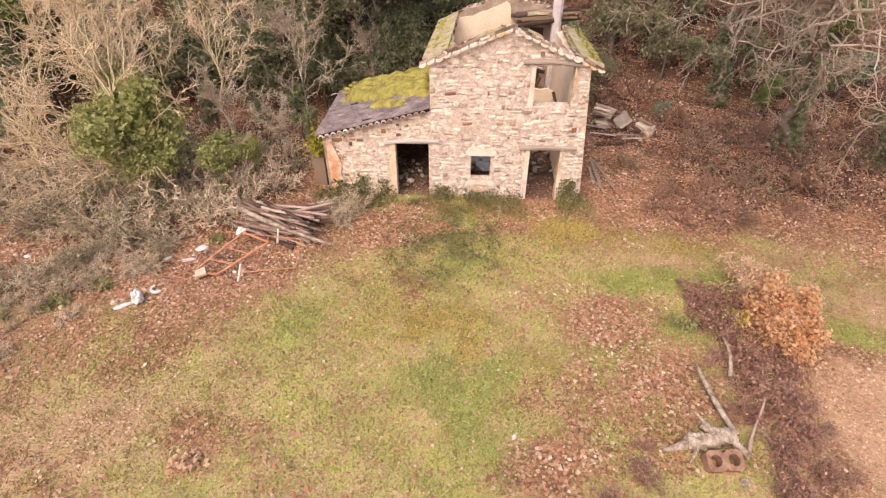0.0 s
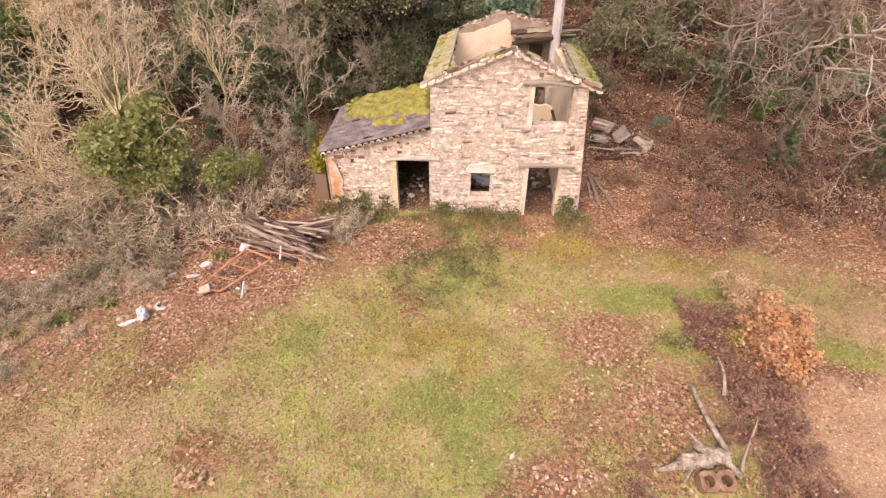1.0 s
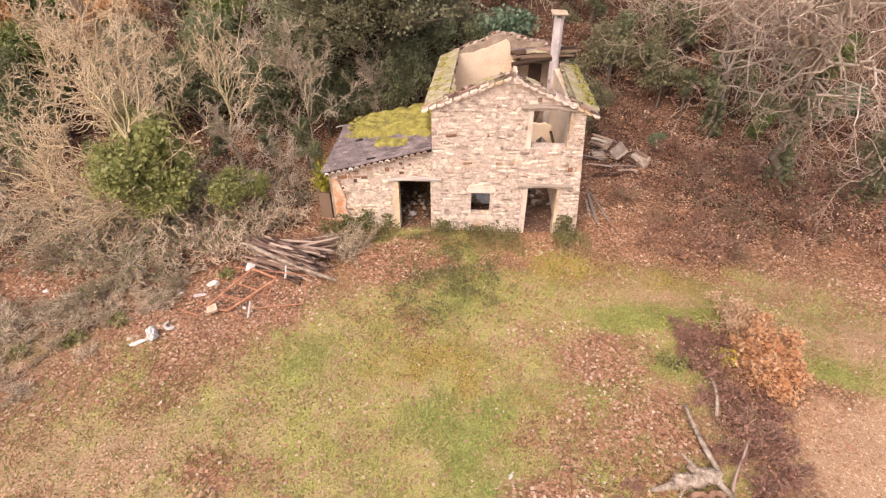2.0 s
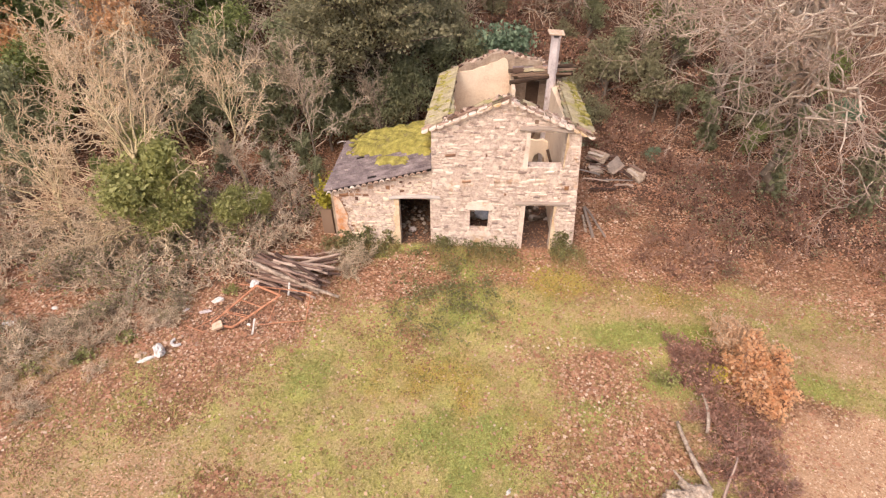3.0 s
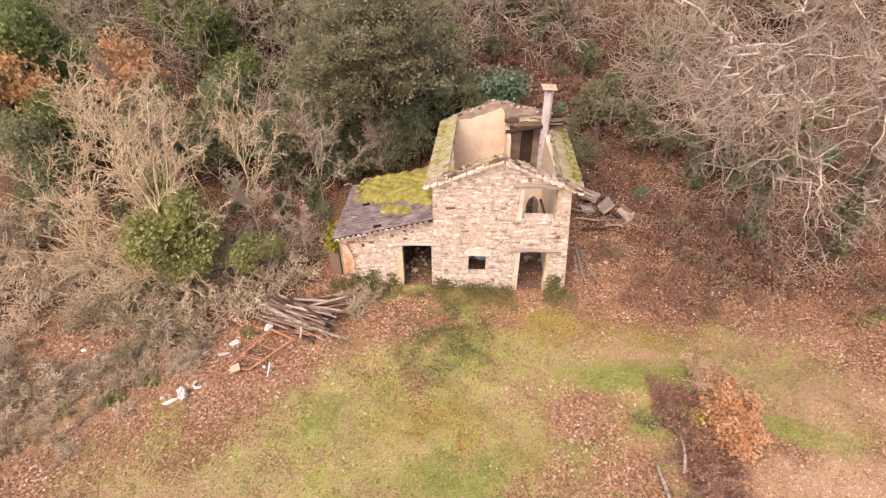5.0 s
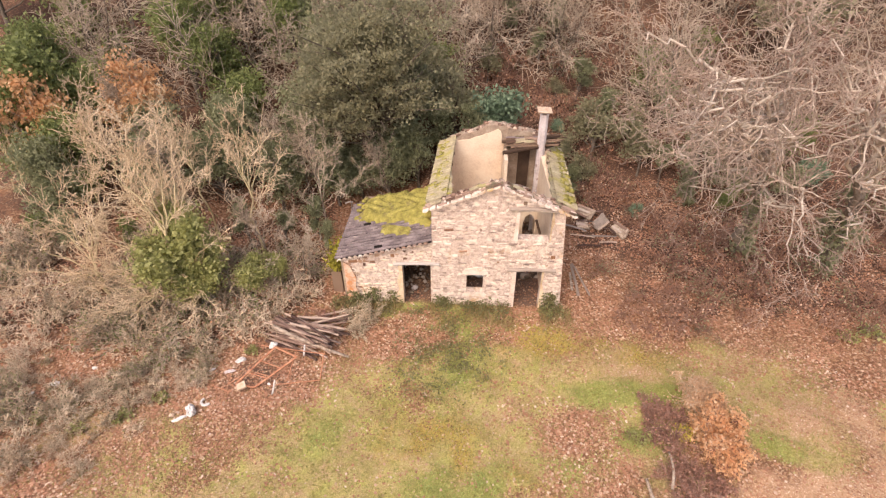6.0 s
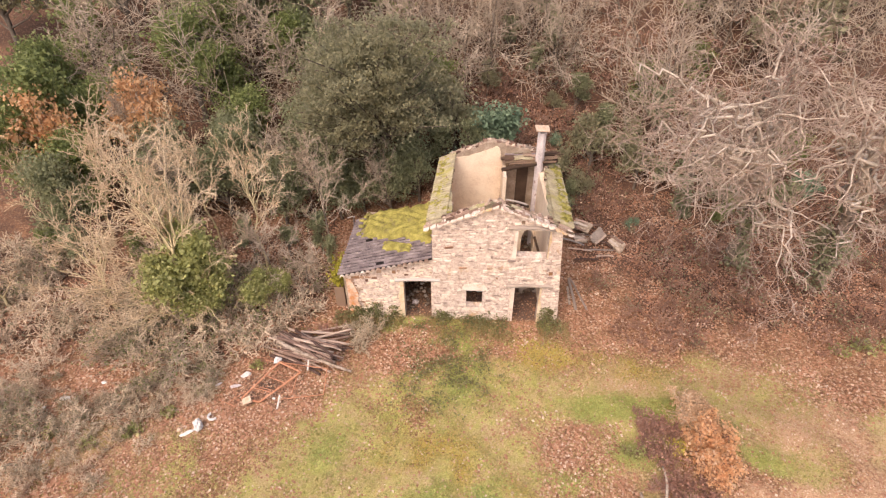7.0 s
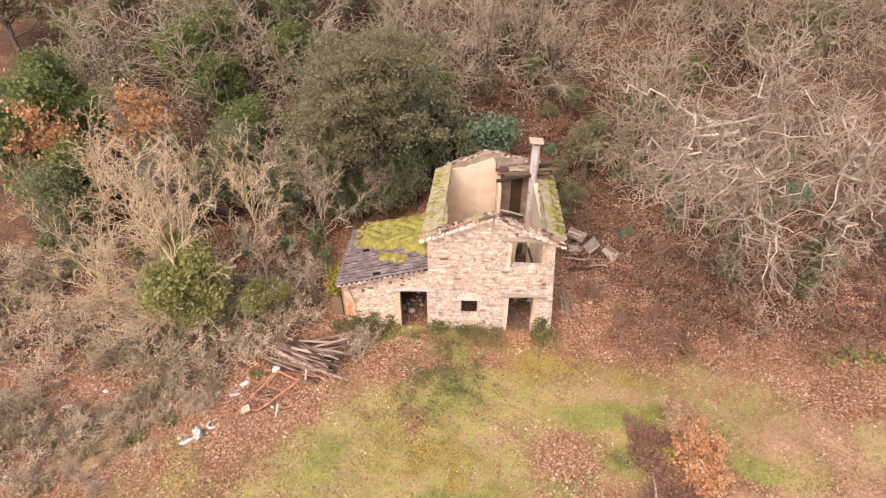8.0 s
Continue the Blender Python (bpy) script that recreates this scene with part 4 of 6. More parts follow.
ch = lay_beam("chimney", (4.78, 5.75, -0.2), (4.7, 5.75, 6.4), 0.42, 0.42, M_CHIMNEY, house, "tall thin grey rendered chimney stack", bend=0.0)
for k in range(4):
    bm = rough_box(rng, 0.09, 0.09, 0.16, 0.005, 0.01)
    ob = part("cap_post", bm, M_CHIMNEY, ch)
    ob.matrix_basis = ch.matrix_basis.inverted() @ pose(4.7 + (0.15 if k % 2 else -0.15), 5.75 + (0.15 if k > 1 else -0.15), 6.47)
bm = rough_box(rng, 0.64, 0.62, 0.07, 0.015, 0.015)
ob = part("cap", bm, M_CARD, ch, "stone slab chimney cap with lichen")
ob.matrix_basis = ch.matrix_basis.inverted() @ pose(4.7, 5.75, 6.58, 0, 2, 0)


# fallen and remaining timber of the old roof
for p, q, w, h, mat in (((2.95, 5.35, 4.6), (5.6, 5.9, 4.86), 0.2, 0.2, M_BROWNWOOD), ((2.9, 5.9, 4.9), (5.5, 6.35, 4.92), 0.16, 0.16, M_BROWNWOOD), ((3.3, 5.6, 4.78), (5.5, 5.7, 4.9), 0.12, 0.1, M_BROWNWOOD),
                        ((3.2, 4.6, 3.2), (4.3, 4.5, 3.12), 0.14, 0.14, M_BROWNWOOD), ((3.2, 4.7, 3.36), (4.2, 4.4, 3.3), 0.12, 0.08, M_GREYWOOD), ((4.3, 1.6, 3.5), (4.68, 1.2, 2.3), 0.12, 0.1, M_BROWNWOOD), ((0.6, 1.1, 4.7), (2.4, 1.0, 4.95), 0.14, 0.12, M_GREYWOOD), ((3.3, 4.6, 0.1), (4.3, 5.8, 2.4), 0.15, 0.15, M_BROWNWOOD)):
    lay_beam("beam", p, q, w, h, mat, house, "old roof timber")
for k in range(9):
    y = 5.7 + 0.08 * k
    lay_beam("plank", (4.4 + rng.uniform(-0.4, 0.3), y, 4.94 + rng.uniform(0, 0.05)), (5.75 + rng.uniform(-0.3, 0.2), y + 0.2 + rng.uniform(-0.1, 0.1), 4.96 + rng.uniform(0, 0.12)), 0.08, 0.05, M_BROWNWOOD, house, "grey weathered roof board", bend=0.02)
old_roof = part("roof", bmesh.new(), M_BROWNWOOD, house, "sagging remnant of the rear roof")
bm = bmesh.new()
prism(bm, [(3.0, 4.74), (4.9, 4.98), (4.9, 5.04), (3.0, 4.82)], 5.72, 6.38)
bmesh.ops.recalc_face_normals(bm, faces=bm.faces)
bm.to_mesh(old_roof.data)
bm.free()
for k in range(4):
    for j in range(4):
        if rng.random() < 0.75:
            x, y = 3.1 + 0.42 * j, 5.82 + k * 0.16
            lay_tile(old_roof, T_MOSSY if j in (1, 2) and k < 2 else T_DARK if (k + j) % 2 else T_CLAY, Matrix.Translation((x, y, 4.86 + 0.12 * (x - 3.0))) @ pose(0, 0, 0, 0, -7 + rng.uniform(-6, 6), rng.uniform(-8, 8)))
bm = bmesh.new()
box(bm, 3.75, 4.3, BACK_Y - 0.08, BACK_Y - 0.02, 2.0, 4.3)
part("panel", bm, M_BROWNWOOD, house, "dark brown stained boarding")
bm = bmesh.new()
prism(bm, [(1.36, 1.76), (2.2, 1.76), (2.34, 1.86), (2.22, 2.06), (1.98, 2.02), (1.84, 2.14), (1.66, 2.1), (1.5, 2.12), (1.3, 1.98), (1.26, 1.84)], -0.058, 0.0)
part("window_surround", bm, M_SURROUND, house, "pale plaster above the small window")
bm = bmesh.new()
prism(bm, [(1.3, 0.62), (1.44, 0.54), (1.8, 0.58), (2.18, 0.52), (2.3, 0.64), (2.2, 0.76), (1.4, 0.76)], -0.056, 0.0)
part("window_surround", bm, M_SURROUND, house, "pale plaster sill of the small window")
bm = bmesh.new()
prism(bm, [(-1.56, -0.2), (-1.26, -0.2), (-1.26, 2.13), (-1.45, 2.13), (-1.4, 1.7), (-1.52, 1.3), (-1.44, 0.8), (-1.58, 0.4)], -0.05, 0.05)
part("jamb", bm, M_OCHRE, house, "ochre plastered door jamb")
bm = bmesh.new()
prism(bm, [(-3.74, 0.1), (-3.3, 0.06), (-3.22, 0.5), (-3.34, 0.9), (-3.26, 1.3), (-3.4, 1.75), (-3.52, 2.1), (-3.74, 2.2)], -0.052, 0.03)
part("corner_plaster", bm, M_CORNER, house, "orange-red stained plaster on the corner")
bm = bmesh.new()
prism(bm, [(3.24, 3.6), (3.42, 3.6), (3.42, 5.0), (3.3, 5.0)], -0.06, 0.02)
part("jamb", bm, M_SURROUND, house, "pale plastered window jamb")
bm = bmesh.new()
prism(bm, [(3.3, -0.2), (3.5, -0.2), (3.5, 2.02), (3.34, 2.02)], -0.06, 0.02)
part("jamb", bm, M_SURROUND, house, "pale plastered door jamb")
bm = bmesh.new()
prism(bm, [(4.56, -0.2), (4.74, -0.2), (4.66, 0.4), (4.74, 0.9), (4.62, 1.4), (4.66, 2.0), (4.56, 2.0)], -0.06, 0.02)
part("jamb", bm, M_OCHRE, house, "ochre plastered door jamb")
bm = bmesh.new()
prism(bm, [(4.66, 3.62), (4.72, 3.7), (4.7, 4.2), (4.78, 4.5), (4.7, 5.0), (4.66, 5.0)], -0.06, 0.02)
part("jamb", bm, M_OCHRE, house, "ochre plastered window jamb")

# rubble inside, loose stones on the broken wall tops
vv, ff, n = [], [], 0


def loose(x, y, z, s):
    global n
    v = rng.choice(TEMPLATES) * np.array([s * rng.uniform(0.8, 1.6), s, s * rng.uniform(0.5, 0.9)])
    turn = np.array(Euler((rng.uniform(-0.4, 0.4), rng.uniform(-0.4, 0.4), rng.uniform(0, 6.3))).to_matrix())
    vv.append(v @ turn.T + np.array([x, y, z]))
    ff.append(STONE_FACES + n)
    n += 12


for k in range(240):
    x, y = rng.uniform(0.6, 4.9), rng.uniform(1.6, 6.2)
    loose(x, y, 0.05 + 0.5 * rng.random() * max(0, 1 - abs(x - 2.0) / 2.5), rng.uniform(0.08, 0.26))
for k in range(80):
    x, y = rng.uniform(-2.2, -0.2), rng.uniform(0.4, 2.6)
    loose(x, y, 0.02 + 0.12 * rng.random(), rng.uniform(0.05, 0.16))
tagged(part("rubble", mesh_np("rubble", np.concatenate(vv), np.concatenate(ff)), M_RUBBLE, house), kind="stuff")
vv, ff, n = [], [], 0
for k in range(90):
    i = rng.randrange(len(xs))
    loose(xs[i] + rng.uniform(-0.1, 0.1), BACK_Y + rng.uniform(0.05, 0.45), tops[i] + 0.0, rng.uniform(0.07, 0.15))
for k in range(60):
    y = rng.uniform(0.55, 6.7)
    loose(0.68 - 0.03 * y + rng.uniform(-0.1, 0.1) if k % 2 else 4.78 + 0.05 * y + rng.uniform(-0.1, 0.1), y, roof_z(0.6, y) - 0.05 if k % 2 else roof_z(4.9, y) - 0.05, rng.uniform(0.08, 0.16))
for k in range(46):
    x = rng.uniform(0.2, 5.0)
    loose(x, rng.uniform(0.3, 0.45), gable(x) + 0.05, rng.uniform(0.08, 0.17))
for k in range(110):
    x = rng.uniform(0.55, 2.7)
    loose(x, rng.uniform(0.34, 0.85), 4.62 + 0.12 * rng.random() + 0.12 * (x - 0.5), rng.uniform(0.07, 0.17))
tagged(part("rubble", mesh_np("rubble", np.concatenate(vv), np.concatenate(ff)), M_RUBBLE_BROWN, house), kind="stuff")
bm = bmesh.new()
prism(bm, [(0.5, 4.3), (2.8, 4.5), (2.8, 4.78), (0.5, 4.55)], 0.33, 0.95)
part("floor_remnant", bm, M_BROWNWOOD, house, "broken edge of the upper floor under rubble")

rows_ = courses(0, 5.5, 0.0, 6.1, lambda x: gable(x) - 0.01, lambda z: 0.0, right_edge, OPEN + [(1.34, 2.26, 0.6, 2.04), (3.3, 3.5, -1, 2.02), (4.56, 4.72, -1, 2.0), (4.66, 4.78, 3.66, 5.0), (3.28, 3.42, 3.6, 5.0), (3.1, 5.1, 2.0, 2.19), (3.0, 4.9, 5.0, 5.2)], rng)
rows_.sort(key=lambda s_: abs(s_[1] - 3.9))
lay_stones(wall_front, rows_, 0.0, 300, M_STONE, rng)
rows_lean = courses(-3.72, -0.01, 0.0, 3.5, lambda x: 3.46 + 0.28 * x, lambda z: -3.72, lambda z: -0.01, [OPEN[0], (-1.5, -1.26, -1, 2.14), (-1.5, 0, 2.1, 2.26)], rng)
rows_lean.sort(key=lambda s_: -s_[1] + 0.28 * s_[0])
lay_stones(wall_lean, rows_lean, 0.04, 300, M_STONE_LIMED, rng)


# ---- trees and shrubs ----
def bare_tree(name, label, seed, height, trunk_r, P, bark, twig, lean=(0, 0, 1), fork=0, flare=(0.25, 0.6)):
    """A leafless tree: thick limbs as one part, thin twigs as another."""
    r = random.Random(seed)
    segs, tips = [], []
    if fork:
        for k in range(fork):
            a_ = 2 * math.pi * k / fork + r.uniform(-0.4, 0.4)
            sp = r.uniform(*flare)
            grow(r, segs, tips, (0.15 * math.cos(a_), 0.15 * math.sin(a_), -0.3), (math.cos(a_) * sp + lean[0], math.sin(a_) * sp + lean[1], lean[2]), height * r.uniform(0.7, 1.05), trunk_r * r.uniform(0.6, 1.0), 0, P)
    else:
        grow(r, segs, tips, (0, 0, -0.3), lean, height, trunk_r, 0, P)
    s = np.array(segs)
    ob = thing(name, label, "tree")
    thick = s[:, 6] > 0.021
    part("trunk", mesh_np("trunk", *tubes(s[thick], 6)), bark, ob, smooth=True)
    part("crown", mesh_np("crown", *tubes(s[~thick], 3)), twig, ob)
    return ob, s


def leaf_crown(seed, rx, ry, rz, clumps, per, spread, lobe=(0.36, 0.6)):
    """Points of leaves: small clumps over several uneven lobes."""
    r = np.random.default_rng(seed)
    lobes = max(5, clumps // 14)
    ld = r.normal(size=(lobes, 3))
    ld /= np.linalg.norm(ld, axis=1, keepdims=True)
    lc = ld * r.uniform(0.35, 0.8, (lobes, 1))
    lc[0] = 0
    lr = r.uniform(*lobe, lobes)
    which = r.integers(0, lobes, clumps)
    d = r.normal(size=(clumps, 3))
    d /= np.linalg.norm(d, axis=1, keepdims=True)
    c = (lc[which] + d * (lr[which] * r.uniform(0.5, 1.1, clumps))[:, None]) * np.array([rx, ry, rz])
    size = r.uniform(0.4, 1.3, clumps) * spread
    p = c[:, None, :] + r.normal(size=(clumps, per, 3)) * size[:, None, None] * np.array([1, 1, 0.6])
    return c, p.reshape(-1, 3)


def leafy_tree(name, label, seed, height, rx, rz, material, clumps=90, per=130, leaf=0.13, spread=0.42, trunk=0.16, bark=None, category="tree", lobe=(0.36, 0.6)):
    """A leafy tree: tapered trunk, limbs into the clumps, crown of single leaves."""
    r = random.Random(seed)
    c, p = leaf_crown(seed, rx, rx, rz, clumps, per, spread, lobe)
    zc = height - rz
    segs = []
    q0 = Vector((0, 0, -0.3))
    for i in range(5):
        q1 = Vector((r.uniform(-0.12, 0.12), r.uniform(-0.12, 0.12), -0.3 + (zc + 0.4 * rz + 0.3) * (i + 1) / 5))
        segs.append((*q0, *q1, trunk * (1 - 0.15 * i), trunk * (1 - 0.15 * (i + 1))))
        q0 = q1
    for k in range(0, clumps, 2):
        tip = Vector(c[k]) * r.uniform(0.95, 1.2) + Vector((0, 0, zc))
        b0 = Vector((0, 0, max(0.4, min(tip.z - 0.5, zc) * r.uniform(0.6, 1.0))))
        mid = b0.lerp(tip, 0.5) + Vector((r.uniform(-0.2, 0.2), r.uniform(-0.2, 0.2), r.uniform(-0.1, 0.3)))
        segs += [(*b0, *mid, trunk * 0.35, trunk * 0.2), (*mid, *tip, trunk * 0.2, 0.01)]
    ob = thing(name, label, category)
    part("trunk", mesh_np("trunk", *tubes(segs, 5)), bark or M_BARK_DARK, ob, smooth=True)
    part("crown", leaf_mesh("crown", p + np.array([0, 0, zc]), leaf, np.random.default_rng(seed + 1)), material, ob)
    return ob


shape_rng = random.Random(99)


def put(ob, x, y, turn=0.0, s=1.0, dz=0.0, tilt=(0, 0), vary=0.0):
    k = [s * shape_rng.uniform(1 - vary, 1 + vary) for _ in range(3)]
    ob.matrix_basis = pose(x, y, float(gz(x, y)) + dz, tilt[0], tilt[1], turn) @ Matrix.Diagonal((*k, 1))
    return ob


def again(ob, x, y, turn=0.0, s=1.0, dz=0.0, tilt=(0, 0)):
    return put(copy_thing(ob, Matrix()), x, y, turn, s, dz, tilt, 0.2)


P_FAR = dict(n=[8, 6, 2], wiggle=[0.15, 0.25, 0.35], up=[0.05, 0.04, 0.0], bare=[0.2, 0.05, 0], kids=[3, 3, 0], chance=[0.8, 0.6, 0], angle=[0.9, 0.8, 0], ratio=[0.55, 0.45, 0], thin=0.017)
P_UNDER = dict(n=[4, 3, 1], wiggle=[0.22, 0.34, 0.35], up=[0.02, 0.02, 0.0], bare=[0.1, 0.0, 0], kids=[2, 2, 0], chance=[0.8, 0.6, 0], angle=[0.75, 0.85, 0], ratio=[0.6, 0.5, 0], thin=0.009)
P_SHRUB = dict(n=[4, 4, 1], wiggle=[0.24, 0.34, 0.35], up=[-0.02, 0.0, 0.0], bare=[0.1, 0.0, 0], kids=[2, 3, 0], chance=[0.8, 0.52, 0], angle=[0.85, 0.9, 0], ratio=[0.62, 0.52, 0], thin=0.011)


def shrub(name, label, seed, height, stems, spread, twig, leaves=0, leaf_material=None, leaf=0.07, radius=0.02, P=None):
    r = random.Random(seed)
    segs, tips = [], []
    for k in range(stems):
        a_ = 2 * math.pi * k / stems + r.uniform(-0.4, 0.4)
        out = r.uniform(0.4, 1.5) * spread
        grow(r, segs, tips, (0.01 * math.cos(a_), 0.01 * math.sin(a_), -0.1), (math.cos(a_) * out, math.sin(a_) * out, 1), height * r.uniform(0.75, 1.35), radius, 0, P or P_SHRUB)
    ob = thing(name, label, "shrub")
    part("twig_mass", mesh_np("twig_mass", *tubes(segs, 3)), twig, ob)
    if leaves:
        nr = np.random.default_rng(seed)
        s = np.array(segs)
        pick_ = s[nr.integers(0, len(s), leaves), 3:6] + nr.normal(size=(leaves, 3)) * 0.07
        part("foliage", leaf_mesh("foliage", pick_, leaf, nr), leaf_material, ob)
    return ob


# grey thicket beside the yard
rng = random.Random(11)
thicket = [shrub("bramble_shrub", "leafless grey-brown bramble shrub in a dense thicket", 20 + k, 1.2, 8, 1.1, M_TWIG_BEIGE if k != 1 else M_TWIG_GREY, 300, (M_LITTER, M_IVY, M_GREYLEAF, M_GREYLEAF)[k], 0.055) for k in range(4)]
for k, ob in enumerate(thicket):
    ob["group"] = "thicket beside the yard"
    put(ob, -7.0 - 2.1 * k, -1.6 - 0.3 * k, 40 * k)
n = 0
while n < 98:
    x, y = rng.uniform(-24, -4.2), rng.uniform(-4.4, 3.8)
    front = -0.6 if x > -5.5 else -1.9 if x > -7.5 else -3.2 if x > -9 else -4.1
    if y < front + 0.4 or (x > -4.9 and y > -0.5):
        continue
    again(rng.choice(thicket), x, y, rng.uniform(0, 360), rng.uniform(0.75, 1.4))
    n += 1
for x, y, s in ((-10.6, -6.0, 0.7), (-11.6, -5.6, 0.8), (-9.9, -5.5, 0.55), (-11.0, -6.8, 0.6), (-12.6, -6.9, 0.7), (-9.9, -6.9, 0.4), (-14.2, -6.8, 0.9), (-12.4, -5.6, 0.5), (-11.2, -4.9, 0.5), (-10.2, -4.8, 0.45), (-9.4, -4.4, 0.5), (-8.8, -3.6, 0.55), (-12.0, -6.6, 0.4), (-15.5, -5.0, 0.6), (-13.2, -6.2, 0.7), (-15.0, -7.6, 1.0), (-13.6, -8.0, 0.8), (-16, -6.5, 0.9), (-2.9, -1.4, 0.85), (-2.5, -1.2, 0.7), (-3.4, -0.9, 0.7), (-3.1, -1.8, 0.7), (-2.7, -0.8, 0.6)):
    again(thicket[2], x, y, rng.uniform(0, 360), s)

for k in range(20):
    x, y = rng.uniform(-19.5, -10.6), rng.uniform(-6.6, -4.0)
    near_scrap = -14.9 < x < -11.9 and y > -6.0
    again(thicket[1 + k % 2], x, y, rng.uniform(0, 360), rng.uniform(0.3, 0.42) if near_scrap else rng.uniform(0.6, 0.95))

for k in range(64):
    x = rng.uniform(-17.5, -6.6)
    edge = -4.0 - 0.32 * (-6.6 - x) if x > -13 else -6.1
    y = edge + rng.uniform(-0.5, 1.6)
    if min(math.hypot(x - bx, y - by) for bx, by in ((-8.4, -6.2), (-7.95, -5.65), (-6.5, -4.4), (-13.9, -5.2), (-7.3, -3.7), (-12.9, -4.3))) < 1.1:
        continue
    again(thicket[k % 4], x, y, rng.uniform(0, 360), rng.uniform(0.28, 0.5))

for k in range(12):
    again(thicket[(0, 3)[k % 2]], rng.uniform(-13.6, -10.2), rng.uniform(-9.0, -7.0), rng.uniform(0, 360), rng.uniform(0.3, 0.5))

# red-brown undergrowth beneath the bare trees and up the bank
under = [shrub("undergrowth_shrub", "low red-brown leafless undergrowth among fallen leaves", 40 + k, 0.9, 5, 0.8, M_TWIG_RED, 170, (M_LITTER, M_LITTER, M_DARKGREEN)[k], 0.045, 0.014, P_UNDER) for k in range(3)]
for k, ob in enumerate(under):
    ob["group"] = "undergrowth beneath the bare trees"
    put(ob, 11 + 2 * k, 1.5 + k)
n = 0
while n < 190:
    x, y = rng.uniform(7.6, 26), rng.uniform(-1.0, 9.5)
    if y < -0.6 + rng.uniform(-0.8, 0.9) or (x < 10.2 and 1.2 < y < 7.6 and (rng.random() < 0.6 or x < 9.6 and y > 4.5)):
        continue
    again(under[2] if rng.random() < 0.2 else rng.choice(under[:2]), x, y, rng.uniform(0, 360), rng.uniform(0.5, 1.5))
    n += 1
for k in range(70):
    x, y = rng.uniform(-24, 26), rng.uniform(9.0, 22)
    if 1.5 < x < 6.5 and y < 17 and rng.random() < 0.5:
        continue
    again(rng.choice(under), x, y, rng.uniform(0, 360), rng.uniform(0.9, 2.0))

# bare trees: a stem, crooked limbs bent towards their places in the crown, side limbs and fine twigs
P_OAK = dict(n=[1, 7, 4], wiggle=[0, 0.36, 0.44], up=[0, -0.01, -0.02], bare=[0, 0.05, 0], kids=[0, 2, 0], chance=[0, 0.42, 0], angle=[0, 0.85, 0], ratio=[0, 0.5, 0], thin=0.0098, slim=0.6)
P_LICHEN = dict(n=[1, 6, 4], wiggle=[0, 0.2, 0.3], up=[0, 0.02, 0.02], bare=[0, 0.05, 0], kids=[0, 2, 0], chance=[0, 0.75, 0], angle=[0, 0.65, 0], ratio=[0, 0.5, 0], thin=0.011, slim=0.6)


def crooked(r, p, q, rise, n, wob):
    """Points of a crooked limb from p to q, arched by rise."""
    p, q = Vector(p), Vector(q)
    c = p.lerp(q, 0.55) + Vector((0, 0, rise))
    span = (q - p).length
    pts_ = []
    for i in range(n + 1):
        f = i / n
        v = p * (1 - f) ** 2 + c * 2 * f * (1 - f) + q * f * f
        if 0 < i < n:
            v += Vector((r.gauss(0, 1), r.gauss(0, 1), r.gauss(0, 1))) * wob * span / n
        pts_.append(v)
    return pts_


def spread_tree(label, seed, base, fork, radius, ends, P, bark, twig, stem_bark, rise=0.6, side=(0.2, 0.4), wob=0.3, full=0.52, name="bare_tree"):
    """A leafless tree whose limbs reach the given places (start along the stem, x, y, z; all about the base)."""
    r = random.Random(seed)
    ob = thing(name, label, "tree")
    b, f = Vector(base), Vector(fork) - Vector(base)
    stem = crooked(r, (0, 0, -0.3), f, 0.0, 8, 0.16)
    rows = [(*stem[i], *stem[i + 1], radius * (1.15 - 0.06 * i if i == 0 else 1 - 0.06 * i), radius * (1 - 0.06 * (i + 1))) for i in range(8)]
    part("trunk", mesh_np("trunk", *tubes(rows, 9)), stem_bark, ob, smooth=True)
    twigs, tips = [], []
    for start, x, y, z in ends:
        i = min(int(start * 8), 7)
        p = stem[i].lerp(stem[i + 1], start * 8 - i)
        q = Vector((x, y, z)) - b
        span = (q - p).length
        n_ = max(7, int(span * 1.9))
        pts_ = crooked(r, p, q, rise * span * 0.3 * r.uniform(0.4, 1.4), n_, wob)
        r0 = min(radius * 0.5, 0.024 + span * 0.008) * (0.75 if radius < 0.15 else 0.6 if z < 6.6 else 1.0)
        segs = []
        for k in range(n_):
            ra, rb = (max(r0 * (1 - 0.95 * (k + d_) / n_), P["thin"]) for d_ in (0, 1))
            segs.append((*pts_[k], *pts_[k + 1], ra, rb))
            if k / n_ < 0.12:
                continue
            d = (pts_[k + 1] - pts_[k]).normalized()
            for _ in range(2):
                if r.random() < full:
                    out = d.orthogonal().normalized()
                    out.rotate(Matrix.Rotation(r.uniform(0, 2 * math.pi), 3, d))
                    way = d * 0.75 + out * r.uniform(0.5, 0.9)
                    grow(r, segs, tips, pts_[k].lerp(pts_[k + 1], r.random()), way, max(span * r.uniform(*side) * (1.1 - 0.55 * k / n_), 0.7), rb * 0.62, 1, P)
        s = np.array(segs)
        thick = s[:, 6] > 0.02
        if thick.any():
            part("limb", mesh_np("limb", *tubes(s[thick], 5)), bark, ob, smooth=True)
        twigs.append(s[~thick])
    part("crown", mesh_np("crown", *tubes(np.concatenate(twigs), 3)), twig, ob)
    ob.matrix_basis = Matrix.Translation((base[0], base[1], float(gz(base[0], base[1]))))
    return ob


